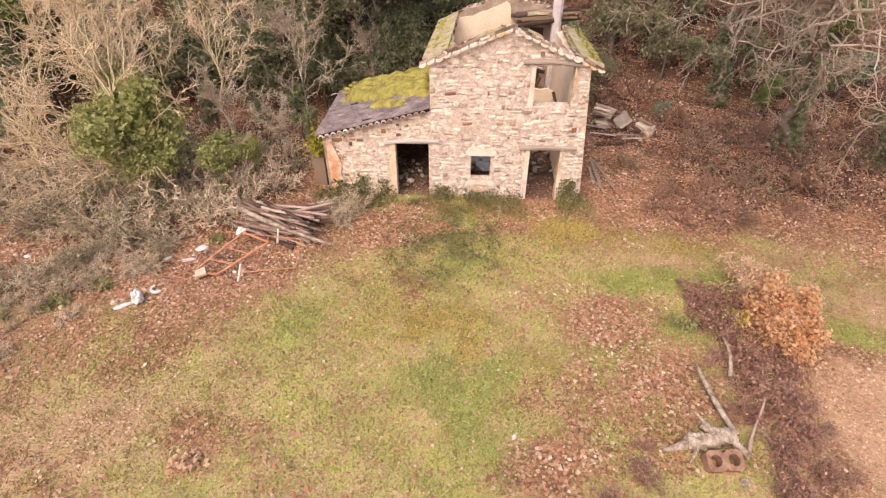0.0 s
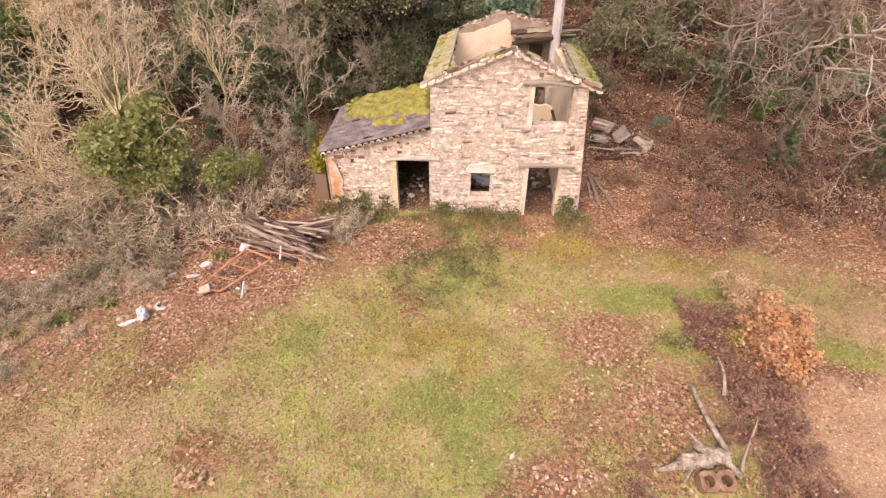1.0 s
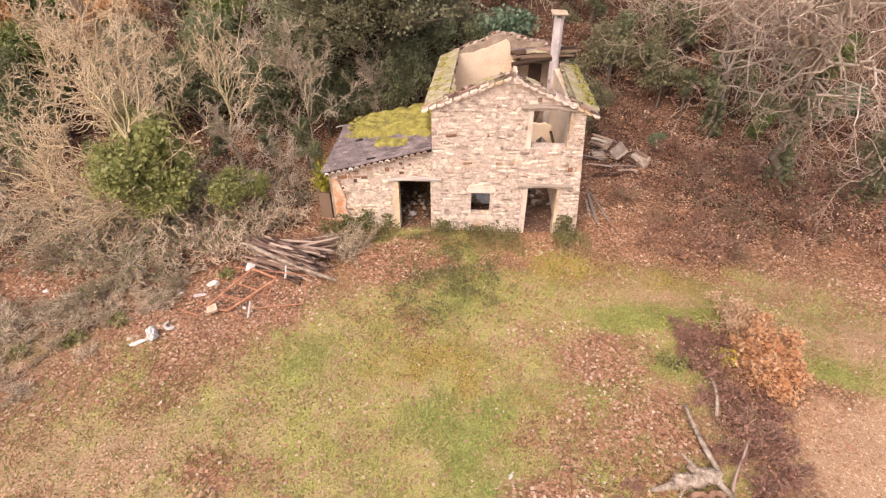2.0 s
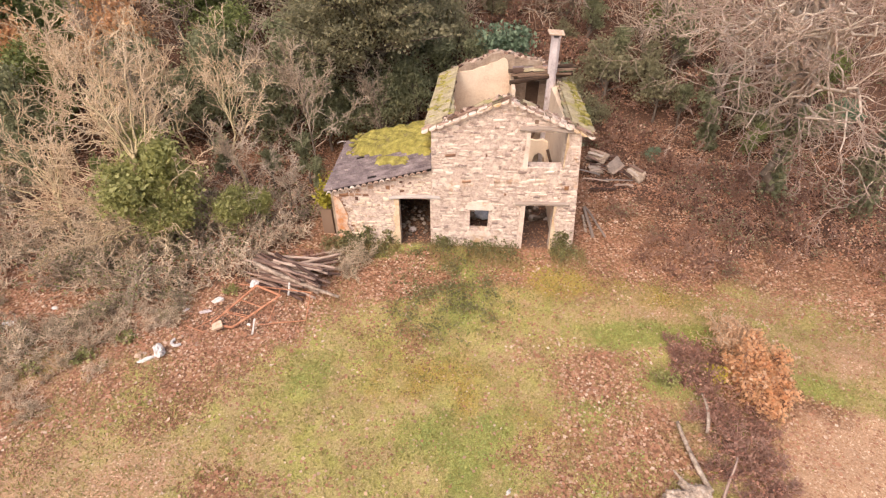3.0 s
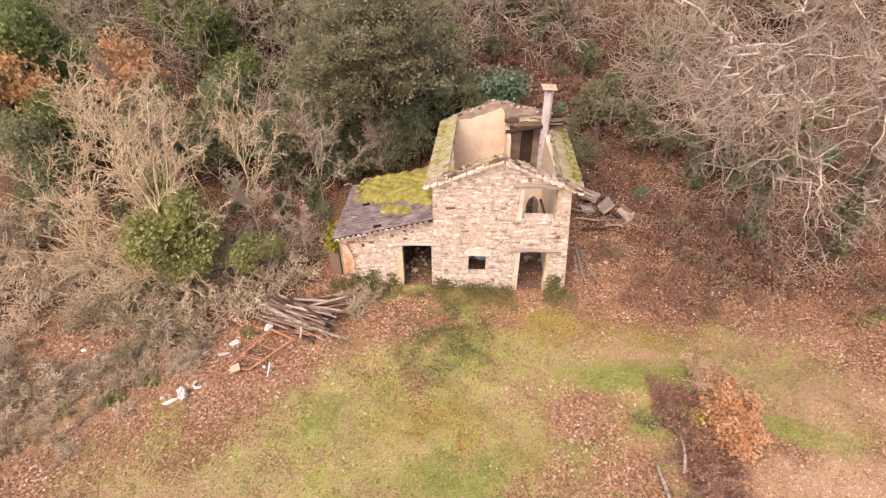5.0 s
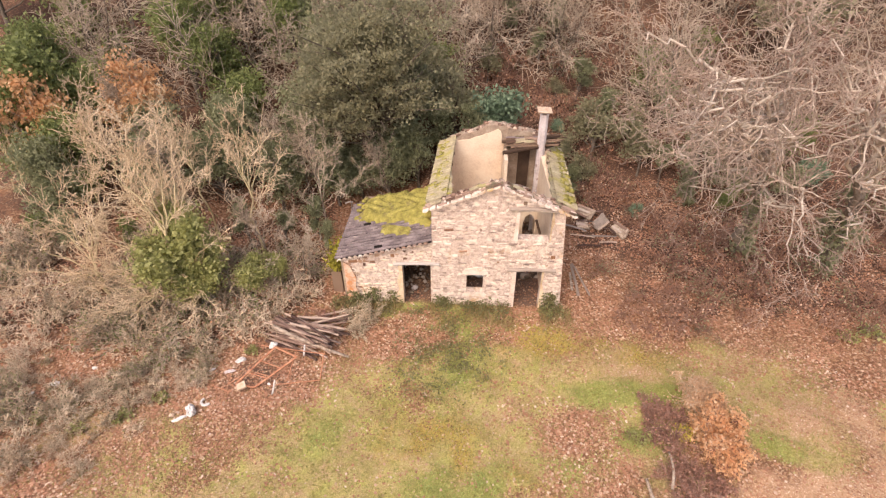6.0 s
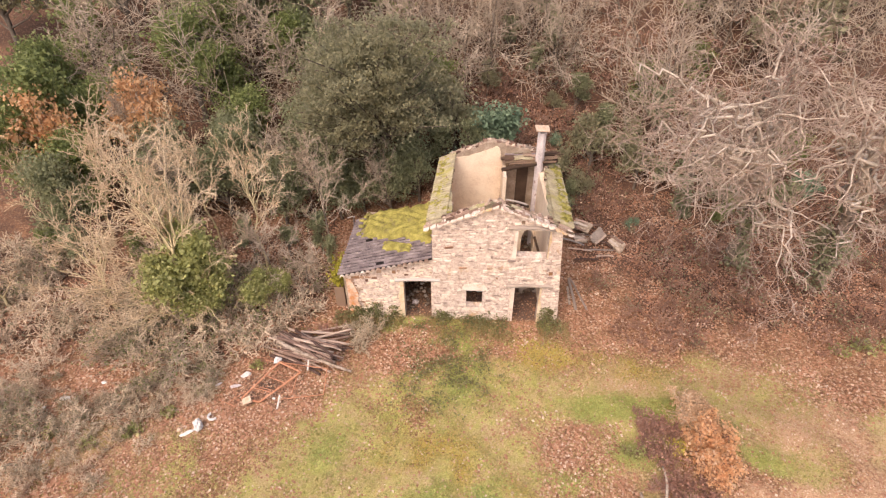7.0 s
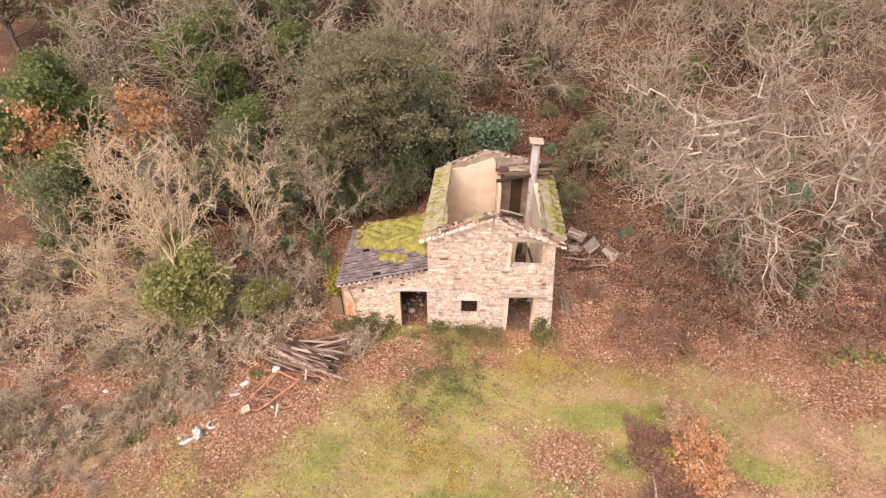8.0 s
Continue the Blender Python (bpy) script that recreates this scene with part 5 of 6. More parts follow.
def crown_ends(seed, centre, radii, count, start=(0.5, 1.0), shell=(0.55, 1.0)):
    """Ends of limbs spread through a rounded crown."""
    r = random.Random(seed)
    out = []
    for k in range(count):
        d = Vector((r.gauss(0, 1), r.gauss(0, 1), r.gauss(0, 1))).normalized() * r.uniform(*shell)
        out.append((r.uniform(*start), *(c + d_ * s_ for c, d_, s_ in zip(centre, d, radii))))
    return out


# lichened trees at the edge of the thicket
LICHEN_LOW = [(0.42, -13.4, -2.8, 3.0), (0.4, -14.6, -1.6, 3.3), (0.46, -14.2, 0.2, 4.0), (0.4, -12.6, -3.2, 2.0), (0.5, -15.0, -0.6, 4.4), (0.5, -7.9, -1.0, 4.4), (0.45, -8.6, -2.4, 2.2), (0.46, -11.2, -3.4, 2.9), (0.42, -14.0, -2.2, 2.2), (0.44, -15.4, -2.4, 3.2), (0.5, -13.4, -1.0, 4.6), (0.4, -12.0, -2.4, 3.4), (0.36, -13.6, -3.6, 1.9), (0.36, -9.0, -3.0, 1.6)]
t1 = spread_tree("leafless lichened tree leaning over an ivy bush", 3, (-9.9, -1.5, 0), (-10.4, -0.7, 4.2), 0.11, crown_ends(31, (-12.2, 2.0, 6.3), (2.9, 1.6, 2.0), 17, (0.7, 1.0), (0.85, 1.1)) + LICHEN_LOW, P_LICHEN, M_BARK_LICHEN, M_TWIG_LICHEN, M_BARK_LICHEN, 0.12, (0.24, 0.4), 0.16, 0.62)
sweep = spread_tree("low sprawling leafless tree with yellowish branches", 13, (-14.4, -0.4, 0), (-15.0, 0.3, 2.4), 0.1, crown_ends(32, (-16.2, 1.6, 4.2), (2.2, 1.5, 1.6), 12, (0.6, 1.0), (0.85, 1.1)) + [(0.5, -17.6, -1.6, 2.6), (0.5, -16.6, -2.6, 2.0), (0.55, -18.2, -0.4, 3.4), (0.4, -13.2, -2.0, 2.6)], P_LICHEN, M_BARK_LICHEN, M_TWIG_LICHEN, M_BARK_LICHEN, 0.1, (0.24, 0.42), 0.16, 0.45)
again(sweep, -19.0, -0.6, 40, 0.9)
t2 = spread_tree("slender leafless tree with lichened bark", 8, (-8.3, 2.2, 0), (-8.7, 3.6, 4.6), 0.065, crown_ends(33, (-8.6, 4.9, 6.1), (1.7, 1.2, 1.3), 12, (0.6, 1.0), (0.7, 1.05)) + [(0.55, -7.0, 3.0, 4.6), (0.4, -10.0, 2.6, 4.2), (0.5, -6.9, 4.6, 5.0)], P_LICHEN, M_BARK_LICHEN, M_TWIG_LICHEN, M_BARK_LICHEN, 0.1, (0.24, 0.42), 0.16, 0.45)
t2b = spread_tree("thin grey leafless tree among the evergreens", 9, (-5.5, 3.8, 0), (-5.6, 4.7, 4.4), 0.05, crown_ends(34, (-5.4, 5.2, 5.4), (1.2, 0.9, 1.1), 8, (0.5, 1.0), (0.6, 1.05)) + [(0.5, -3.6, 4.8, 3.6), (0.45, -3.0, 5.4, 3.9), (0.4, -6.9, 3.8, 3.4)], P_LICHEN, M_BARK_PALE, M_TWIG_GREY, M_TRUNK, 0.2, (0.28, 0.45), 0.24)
for ob, x, y, a_, s in ((t2b, -7.3, 1.2, 40, 0.75), (t2b, -6.0, 1.4, 200, 0.7), (t2, -11.4, 4.6, 30, 0.95), (t2b, -13.0, 6.4, 110, 1.1), (t2, -17.4, 4.4, 330, 0.9), (t2b, -9.8, 7.6, 280, 1.1), (t2b, -7.0, 7.4, 160, 0.9), (t2b, -2.6, 7.0, 60, 0.75), (t2, -20.6, 4.4, 20, 0.9), (t2b, -15.4, 8.6, 70, 1.1)):
    again(ob, x, y, a_, s)

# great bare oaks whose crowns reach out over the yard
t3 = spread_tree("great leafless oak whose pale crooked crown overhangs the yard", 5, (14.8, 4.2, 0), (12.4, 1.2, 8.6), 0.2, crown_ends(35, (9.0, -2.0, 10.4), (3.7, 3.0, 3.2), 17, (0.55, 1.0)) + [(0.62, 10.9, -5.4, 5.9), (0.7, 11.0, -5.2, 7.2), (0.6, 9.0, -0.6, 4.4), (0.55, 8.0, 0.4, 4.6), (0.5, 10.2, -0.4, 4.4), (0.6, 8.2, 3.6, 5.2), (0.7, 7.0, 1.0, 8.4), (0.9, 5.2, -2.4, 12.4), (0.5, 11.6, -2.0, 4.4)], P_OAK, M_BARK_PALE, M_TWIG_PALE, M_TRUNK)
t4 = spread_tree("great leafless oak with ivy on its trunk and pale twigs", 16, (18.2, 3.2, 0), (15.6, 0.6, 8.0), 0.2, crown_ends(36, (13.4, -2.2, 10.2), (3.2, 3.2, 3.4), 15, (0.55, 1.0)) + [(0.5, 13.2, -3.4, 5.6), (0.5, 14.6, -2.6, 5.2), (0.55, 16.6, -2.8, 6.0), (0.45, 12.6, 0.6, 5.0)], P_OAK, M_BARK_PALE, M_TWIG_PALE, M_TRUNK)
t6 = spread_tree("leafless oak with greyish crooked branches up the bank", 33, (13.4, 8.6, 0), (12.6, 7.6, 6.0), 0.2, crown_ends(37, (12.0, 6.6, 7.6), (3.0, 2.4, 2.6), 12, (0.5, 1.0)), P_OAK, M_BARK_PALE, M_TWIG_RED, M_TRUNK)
for ob, x, y, a_, s in ((t6, 20.6, 6.0, 340, 0.9), (t6, 17.4, 12.4, 20, 1.0), (t6, 24.4, 9.0, 10, 1.0)):
    again(ob, x, y, a_, s)

# evergreen and late-leaved trees of the wood
oak = leafy_tree("holm_oak", "dense olive-green holm oak behind the house", 2, 10.2, 3.7, 3.5, M_OAK, 480, 105, 0.095, 0.36, 0.22)
put(oak, -3.5, 9.1)
dark = leafy_tree("evergreen_tree", "dark green evergreen tree in the wood", 6, 5.6, 2.0, 2.2, M_DARKGREEN, 105, 72, 0.115, 0.38)
put(dark, -7.6, 9.4)
ivytree = leafy_tree("ivy_clad_tree", "tree overgrown with bright green ivy", 9, 6.2, 1.5, 2.5, M_IVY, 95, 72, 0.115, 0.38)
put(ivytree, -13.2, 13.0)
rust_oak = leafy_tree("autumn_oak", "small oak with withered orange leaves", 14, 6.6, 1.45, 2.4, M_ORANGE, 70, 55, 0.11, 0.32, 0.1, M_BARK_PALE)
put(rust_oak, -16.0, 9.0, 0, 1.25)
teal = leafy_tree("young_evergreen", "young bluish-green evergreen behind the house", 12, 4.0, 1.0, 1.7, M_TEAL, 50, 70, 0.12, 0.28, 0.07)
put(teal, 2.7, 11.4, 0, 1.2)
for ob, x, y, a_, s in ((dark, -1.4, 8.9, 60, 0.8), (dark, -5.6, 7.4, 160, 0.7), (dark, -8.6, 6.9, 260, 0.75), (dark, -12.0, 7.6, 20, 0.85), (dark, -14.6, 6.4, 140, 0.8), (dark, -18.6, 4.6, 80, 0.8), (dark, -2.9, 7.7, 10, 0.72), (dark, -4.4, 8.0, 100, 0.62), (dark, -6.2, 11.6, 0, 0.9), (ivytree, -11.4, 11.5, 70, 0.8), (dark, 0.8, 8.6, 130, 0.55), (dark, -10.4, 8.8, 100, 0.9), (dark, -15.6, 9.0, 210, 0.9), (dark, -20.8, 7.6, 30, 1.0), (dark, -12.6, 9.8, 300, 0.85), (ivytree, -19.6, 10.5, 90, 1.1), (ivytree, -18.5, 6.6, 200, 0.7), (ivytree, -22.5, 12, 20, 1.1),
                        (ivytree, -9.6, 16.5, 10, 0.9), (dark, -7.0, 14, 10, 1.0), (ivytree, -1.2, 14.6, 250, 0.75), (teal, 4.2, 9.4, 80, 0.6), (teal, 1.4, 9.8, 200, 0.8), 
                        (rust_oak, -20.0, 7.2, 50, 1.3), (rust_oak, -16.8, 10.4, 90, 1.1), (rust_oak, -22.4, 9.0, 10, 1.2), (ivytree, -19.4, 6.8, 70, 1.05), (ivytree, -21.4, 7.8, 150, 1.2), (ivytree, -15.6, 14.6, 40, 1.1), (ivytree, -14.0, 16.4, 90, 1.0), (dark, -25, 11, 50, 1.2),):
    again(ob, x, y, a_, s)

# the wood goes on up the bank
rng = random.Random(5)
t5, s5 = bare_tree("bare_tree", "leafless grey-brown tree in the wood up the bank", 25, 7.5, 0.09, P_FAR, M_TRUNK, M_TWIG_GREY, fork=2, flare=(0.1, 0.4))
put(t5, -14.6, 16.2)
far = [leafy_tree("wood_tree", "evergreen tree in the wood up the bank", 80 + k, 6.0 - k, 2.0, 2.2, (M_DARKGREEN, M_OAK, M_IVY)[k], 64, 34, 0.15, 0.34, lobe=(0.22, 0.5)) for k in range(3)]
for k, ob in enumerate(far):
    put(ob, -10 + 3 * k, 19 + 2 * k)
for k in range(48):
    x, y = rng.uniform(-30, 30) if k % 3 else rng.uniform(-24, 0), rng.uniform(15.5, 29)
    if abs(x - 4.5) < 2.0 and y < 18.5:
        continue
    again(far[k % 3], x, y, rng.uniform(0, 360), rng.uniform(0.7, 1.25))
for k in range(64):
    x, y = rng.uniform(-24, 26), rng.uniform(12.5, 27)
    if abs(x - 4.6) < 2.6 and y < 17:
        continue
    again(t5, x, y, rng.uniform(0, 360), rng.uniform(0.75, 1.2))
for x, y, ob, s in ((5.6, 17.6, far[0], 0.45), (3.8, 19.2, far[0], 0.6), (6.8, 19.5, far[1], 0.6), (2.4, 16.4, far[1], 0.55), (5.2, 21.5, far[0], 0.8), (6.6, 15.4, far[1], 0.35), (1.4, 10.4, far[0], 0.6), (2.5, 10.0, far[0], 0.5), (3.3, 10.6, far[0], 0.45), (0.4, 12.0, far[1], 0.8), (1.6, 12.6, far[0], 0.6), (-0.6, 13.4, far[1], 0.9), (19.0, 4.4, far[1], 0.5), (7.6, 9.0, far[1], 0.5), (8.4, 11.2, far[1], 0.7), (6.9, 11.0, far[1], 0.5), (10.4, 11.5, far[1], 0.6), (-6.0, 4.4, far[0], 0.42), (-7.6, 4.0, far[0], 0.36), (-5.2, 3.2, far[0], 0.3), (-9.2, 3.4, far[0], 0.42), (-12.6, 4.2, far[0], 0.45), (-15.5, 3.6, far[2], 0.42), (-17.8, 3.0, far[0], 0.4), (-20.0, 4.0, far[2], 0.5), (6.6, 13.0, teal, 0.4), (7.9, 15.2, far[0], 0.5), (2.0, 8.7, far[0], 0.42), (0.0, 10.8, far[0], 0.7), (-1.8, 11.6, far[0], 0.8), (6.3, 7.9, teal, 0.42), (10.2, 7.0, teal, 0.3), (14.5, 9.5, far[0], 0.5), (18.5, 10, ivytree, 0.6), (21, 7, far[0], 0.5), (7.0, 8.9, far[0], 0.35), (15.0, 7.4, ivytree, 0.34), (17.4, 8.8, far[0], 0.42), (20.0, 9.4, teal, 0.6), (11.0, 10.4, far[1], 0.6), (13.8, 10.2, far[0], 0.6), (15.4, 8.6, far[1], 0.5), (16.6, 10.0, far[0], 0.6), (12.0, 12.4, far[0], 0.7), (14.8, 12.6, far[1], 0.7), (9.2, 13.0, far[0], 0.6), (18.4, 8.0, far[0], 0.5), (12.0, 9.6, far[0], 0.4), (23.0, 6.0, far[0], 0.5)):
    again(ob, x, y, rng.uniform(0, 360), s)
for k in range(110):
    again(rng.choice(under), rng.uniform(2.0, 14), rng.uniform(8.0, 21), rng.uniform(0, 360), rng.uniform(1.0, 1.9))

# ivy bush grown round the stems of the lichened tree
ivy_bush = leafy_tree("ivy_bush", "rounded bush of bright green ivy round bare stems", 31, 4.3, 1.55, 1.7, M_IVY_LIGHT, 75, 70, 0.1, 0.3, 0.08, M_BARK_LICHEN, "bush", (0.18, 0.42))
put(ivy_bush, -10.1, -0.6, 0, 1.2)
again(ivy_bush, -9.2, -0.7, 70, 0.9)
again(ivy_bush, -10.9, -0.9, 160, 0.95)
again(ivy_bush, -9.9, -1.4, 250, 0.75)
again(ivy_bush, -7.4, -0.2, 120, 0.62)
again(ivy_bush, -6.7, 0.2, 10, 0.5)

# ivy on two trunks beneath the bare trees
for x, y, h in ((14.7, 4.1, 4.6), (18.1, 3.1, 4.0), (13.3, 8.5, 3.0)):
    nr = np.random.default_rng(int(x * 10))
    p = np.stack([nr.normal(0, 0.22, 1300), nr.normal(0, 0.22, 1300), nr.random(1300) ** 1.4 * h], 1)
    p[:, 0] -= p[:, 2] * 0.27
    p[:, 1] -= p[:, 2] * 0.33
    ob = thing("ivy", "dark green ivy climbing a bare trunk", "ivy")
    part("foliage", leaf_mesh("foliage", p, 0.12, nr), M_DARKGREEN, ob)
    put(ob, x, y)

# ---- the overgrown strip at the edge of the yard ----
dead = [shrub("bramble", "dark brown leafless bramble tangle at the yard's edge", 60 + k, 0.62, 11, 0.8, M_TWIG_DARK, 460, M_BRAMBLE, 0.055, 0.012) for k in range(2)]
put(dead[0], 8.5, -5.3)
put(dead[1], 8.6, -6.6, 40)
for x, y, s in ((8.1, -5.2, 0.9), (9.0, -5.5, 0.9), (8.9, -7.4, 1.0), (8.3, -7.6, 0.8), (8.8, -8.4, 1.0), (8.2, -9.2, 0.8), (9.0, -9.2, 0.9), (8.6, -10.2, 0.9), (8.3, -11.2, 0.9), (9.6, -8.0, 0.9), (9.5, -8.8, 0.9), (9.4, -9.8, 0.8), (9.3, -10.8, 0.8), (8.0, -6.2, 0.8), (5.3, -10.9, 0.6), (4.6, -11.6, 0.7), (5.6, -10.2, 0.4), (8.9, -12.0, 0.9)):
    again(rng.choice(dead), x, y, rng.uniform(0, 360), s)
again(dead[0], -4.7, -1.2, 40, 0.8)
again(dead[1], -4.0, -1.1, 130, 0.7)
again(dead[0], -5.4, -1.5, 220, 0.6)
for ob in [o for o in scene.objects if o.name.startswith("bramble") and not o.name.startswith("bramble_shrub") and not o.parent]:
    ob["group"] = "brambles at the yard's edge"
orange = shrub("oak_sapling", "small oak sapling full of withered orange leaves", 71, 1.2, 9, 0.4, M_TWIG_RED, 3600, M_SAPLING, 0.078)
put(orange, 10.15, -6.2)
again(orange, 10.3, -5.4, 80, 0.7)
again(orange, 9.95, -7.0, 200, 0.85)
again(orange, 10.4, -6.8, 300, 0.7)
again(orange, 9.7, -5.9, 30, 0.6)
pale = shrub("dry_shrub", "dry shrub with pale tan withered leaves", 73, 1.15, 9, 0.5, M_TWIG_BEIGE, 4200, M_TANLEAF, 0.048)
put(pale, 10.0, -4.9)
again(pale, 10.2, -4.1, 60, 0.75)
yellow = shrub("yellow_shrub", "tiny shrub with a few yellow leaves", 75, 0.6, 4, 0.2, M_TWIG_DARK, 180, M_YELLOW, 0.06)
put(yellow, 8.95, -6.25)
green = shrub("bramble_patch", "low patch of green bramble leaves", 77, 0.3, 7, 0.5, M_TWIG_RED, 420, M_IVY_LIGHT, 0.06, 0.01)
put(green, 7.5, -6.45)
for x, y, s in ((-9.6, -5.6, 0.9), (-10.6, -6.4, 1.0), (-12.0, -7.0, 1.1), (-8.9, -4.6, 0.8), (-13.6, -6.6, 1.0), (-7.0, -3.2, 0.9), (-9.2, -3.4, 1.1), (7.2, -6.3, 0.8), (7.85, -6.3, 0.8), (8.0, -4.5, 0.6), (18.4, -0.8, 1.4), (17.4, -0.9, 1.2), (19.4, -0.9, 1.3), (5.0, -0.5, 0.8), (4.75, -0.35, 0.7)):
    again(green, x, y, rng.uniform(0, 360), s)


# ---- loose things ----
def pole_mesh(r, length, radius, taper=0.7, bend=0.06, n=7, sides=8):
    """A rough pole or log along x."""
    bm = bmesh.new()
    rings = []
    ph = r.uniform(0, 6.3)
    for i in range(n + 1):
        f = i / n
        cy, cz = bend * length * 0.3 * math.sin(f * 3.1 + ph), bend * length * 0.2 * math.sin(f * 4.3 + ph * 2)
        rr = radius * (1 - (1 - taper) * f)
        rings.append([bm.verts.new((f * length, cy + math.cos(2 * math.pi * k / sides) * rr * r.uniform(0.85, 1.12), cz + math.sin(2 * math.pi * k / sides) * rr * r.uniform(0.85, 1.12))) for k in range(sides)])
    for r1, r2 in zip(rings, rings[1:]):
        for k in range(sides):
            bm.faces.new((r1[k], r1[(k + 1) % sides], r2[(k + 1) % sides], r2[k]))
    bm.faces.new(rings[0][::-1])
    bm.faces.new(rings[-1])
    return bm


def lone(name, shape, material, label, category, m, group="", smooth=False):
    ob = part(name, shape, material, None, smooth=smooth)
    tagged(ob, label, category, group)
    ob.matrix_basis = m
    return ob


# heap of cut poles
rng = random.Random(21)
for k in range(46):
    layer = k // 12
    length = rng.uniform(1.5, 3.1)
    a_ = radians(-18 + rng.gauss(0, 9))
    off = rng.uniform(-0.85, 0.75) * (1 - 0.18 * layer)
    cx, cy = -4.95 + off * 0.45 + rng.uniform(-0.4, 0.4), -2.45 + off * 0.85
    z = 0.1 + layer * 0.2 + rng.uniform(0, 0.08)
    dx, dy = math.cos(a_) * length / 2, math.sin(a_) * length / 2
    dz = rng.uniform(-0.06, 0.14)
    lone("log", pole_mesh(rng, length, rng.uniform(0.035, 0.08)), M_LOG, "weathered cut pole in a heap of firewood", "log", along((cx - dx, cy - dy, z + dz), (cx + dx, cy + dy, max(z - dz, 0.06))), "heap of cut poles", True)
lone("log", pole_mesh(rng, 3.3, 0.09, 0.55), M_PALEWOOD, "pale thick cut pole on top of the firewood", "log", along((-6.2, -2.6, 0.95), (-3.2, -3.4, 0.2)), "heap of cut poles", True)
for k in range(6):
    y = -1.3 + rng.uniform(-0.6, 0.4)
    lone("log", pole_mesh(rng, rng.uniform(1.6, 2.4), 0.06), M_LOG, "weathered cut pole in a heap of firewood", "log", along((-5.4 + rng.uniform(-0.3, 0.3), y - 0.5, 0.1 + 0.1 * (k % 4)), (-3.6 + rng.uniform(-0.5, 0.3), y + rng.uniform(-0.3, 0.5), 0.15 + 0.1 * (k % 3))), "heap of cut poles", True)


def bar(p, q, radius, parent, name="bar"):
    bm = bmesh.new()
    L = (Vector(q) - Vector(p)).length
    bmesh.ops.create_cone(bm, cap_ends=True, segments=8, radius1=radius, radius2=radius, depth=L, matrix=Matrix.Translation((L / 2, 0, 0)) @ pose(0, 0, 0, 0, 90, 0))
    ob = part(name, bm, M_RUST, parent)
    ob.matrix_basis = along(p, q)
    return ob


frame_a = thing("metal_frame", "rusty orange tubular iron frame lying among rubbish", "frame")
A, B, C, D = (-7.1, -4.85, 0.12), (-5.95, -3.35, 0.55), (-5.0, -3.75, 0.5), (-6.35, -4.95, 0.1)
for p, q in ((A, B), (D, C), (B, C), (A, D)):
    bar(p, q, 0.04, frame_a)
for f in (0.3, 0.62):
    bar(Vector(A).lerp(Vector(B), f), Vector(D).lerp(Vector(C), f), 0.022, frame_a)
frame_b = thing("metal_frame", "thin rusty iron rack leaning by the firewood", "frame")
E1, F1, G1, H1 = (-6.6, -3.2, 0.45), (-4.0, -3.55, 0.5), (-4.0, -4.45, 0.05), (-5.6, -4.75, 0.05)
for p, q in ((E1, F1), (F1, G1), (G1, H1), ((-5.1, -3.4, 0.48), (-5.25, -4.55, 0.05))):
    bar(p, q, 0.019, frame_b)
for k, (p, q) in enumerate((((-7.6, -5.05, 0.06), (-7.0, -4.55, 0.2)), ((-8.0, -4.9, 0.05), (-7.2, -5.2, 0.08)), ((-6.9, -4.2, 0.1), (-6.0, -4.4, 0.12)))):
    rod = thing("rod", "bent rusty iron rod on the rubbish heap", "rod")
    bar(p, q, 0.015, rod)


def crumple(seed, sx, sy, sz, sub=3):
    """A crumpled soft thing."""
    bm = bmesh.new()
    bmesh.ops.create_icosphere(bm, subdivisions=sub, radius=1)
    for v in bm.verts:
        d = noise.noise(v.co * 1.6 + Vector((seed * 3.1, 0, 0))) * 0.45 + noise.noise(v.co * 4 + Vector((0, seed * 2.3, 0))) * 0.22
        c = v.co * (1 + d)
        v.co = Vector((c.x * sx, c.y * sy, max(c.z, -0.5) * sz))
    return bm


def rubbish(name, seed, x, y, sx, sy, sz, material, label, turn=0, dz=None, category="rubbish"):
    return lone(name, crumple(seed, sx * 0.66, sy * 0.66, sz * 0.66), material, label, category, pose(x, y, float(gz(x, y)) + (sz * 0.45 if dz is None else dz), 0, 0, turn), "rubbish at the yard's edge")


rubbish("plastic_bag", 1, -8.3, -6.1, 0.26, 0.3, 0.34, M_WHITE, "crumpled white plastic bag on fallen leaves", 20)
rubbish("plastic_sheet", 2, -8.62, -6.36, 0.42, 0.11, 0.07, M_WHITE, "torn strip of white plastic sheet", 35)
rubbish("plastic_bag", 3, -8.95, -6.25, 0.16, 0.12, 0.1, M_CARD, "faded orange plastic wrapping", 10)
rubbish("plastic_bag", 5, -7.3, -3.7, 0.28, 0.16, 0.12, M_WHITE, "crumpled white plastic bag at the thicket", 30)
rubbish("plastic_bag", 6, -6.1, -3.2, 0.22, 0.2, 0.22, M_WHITE, "white cloth hanging on the iron frame", 0, 0.45)
rubbish("plastic_bag", 7, -13.95, -5.15, 0.28, 0.14, 0.1, M_WHITE, "crumpled white plastic bag on dry ground", 15)
rubbish("plastic_bag", 8, -14.6, -5.6, 0.14, 0.1, 0.08, M_WHITE, "small white plastic scrap on dry ground", 70)
rubbish("plastic_bag", 9, -12.9, -4.3, 0.14, 0.1, 0.08, M_WHITE, "small white plastic scrap on dry ground", 0)
rubbish("plastic_bag", 10, -13.3, -4.25, 0.1, 0.1, 0.08, M_CARD, "small faded scrap on dry ground", 0)
rubbish("plastic_bag", 11, -12.2, -4.5, 0.12, 0.08, 0.06, M_CARD, "small faded scrap on dry ground", 0)
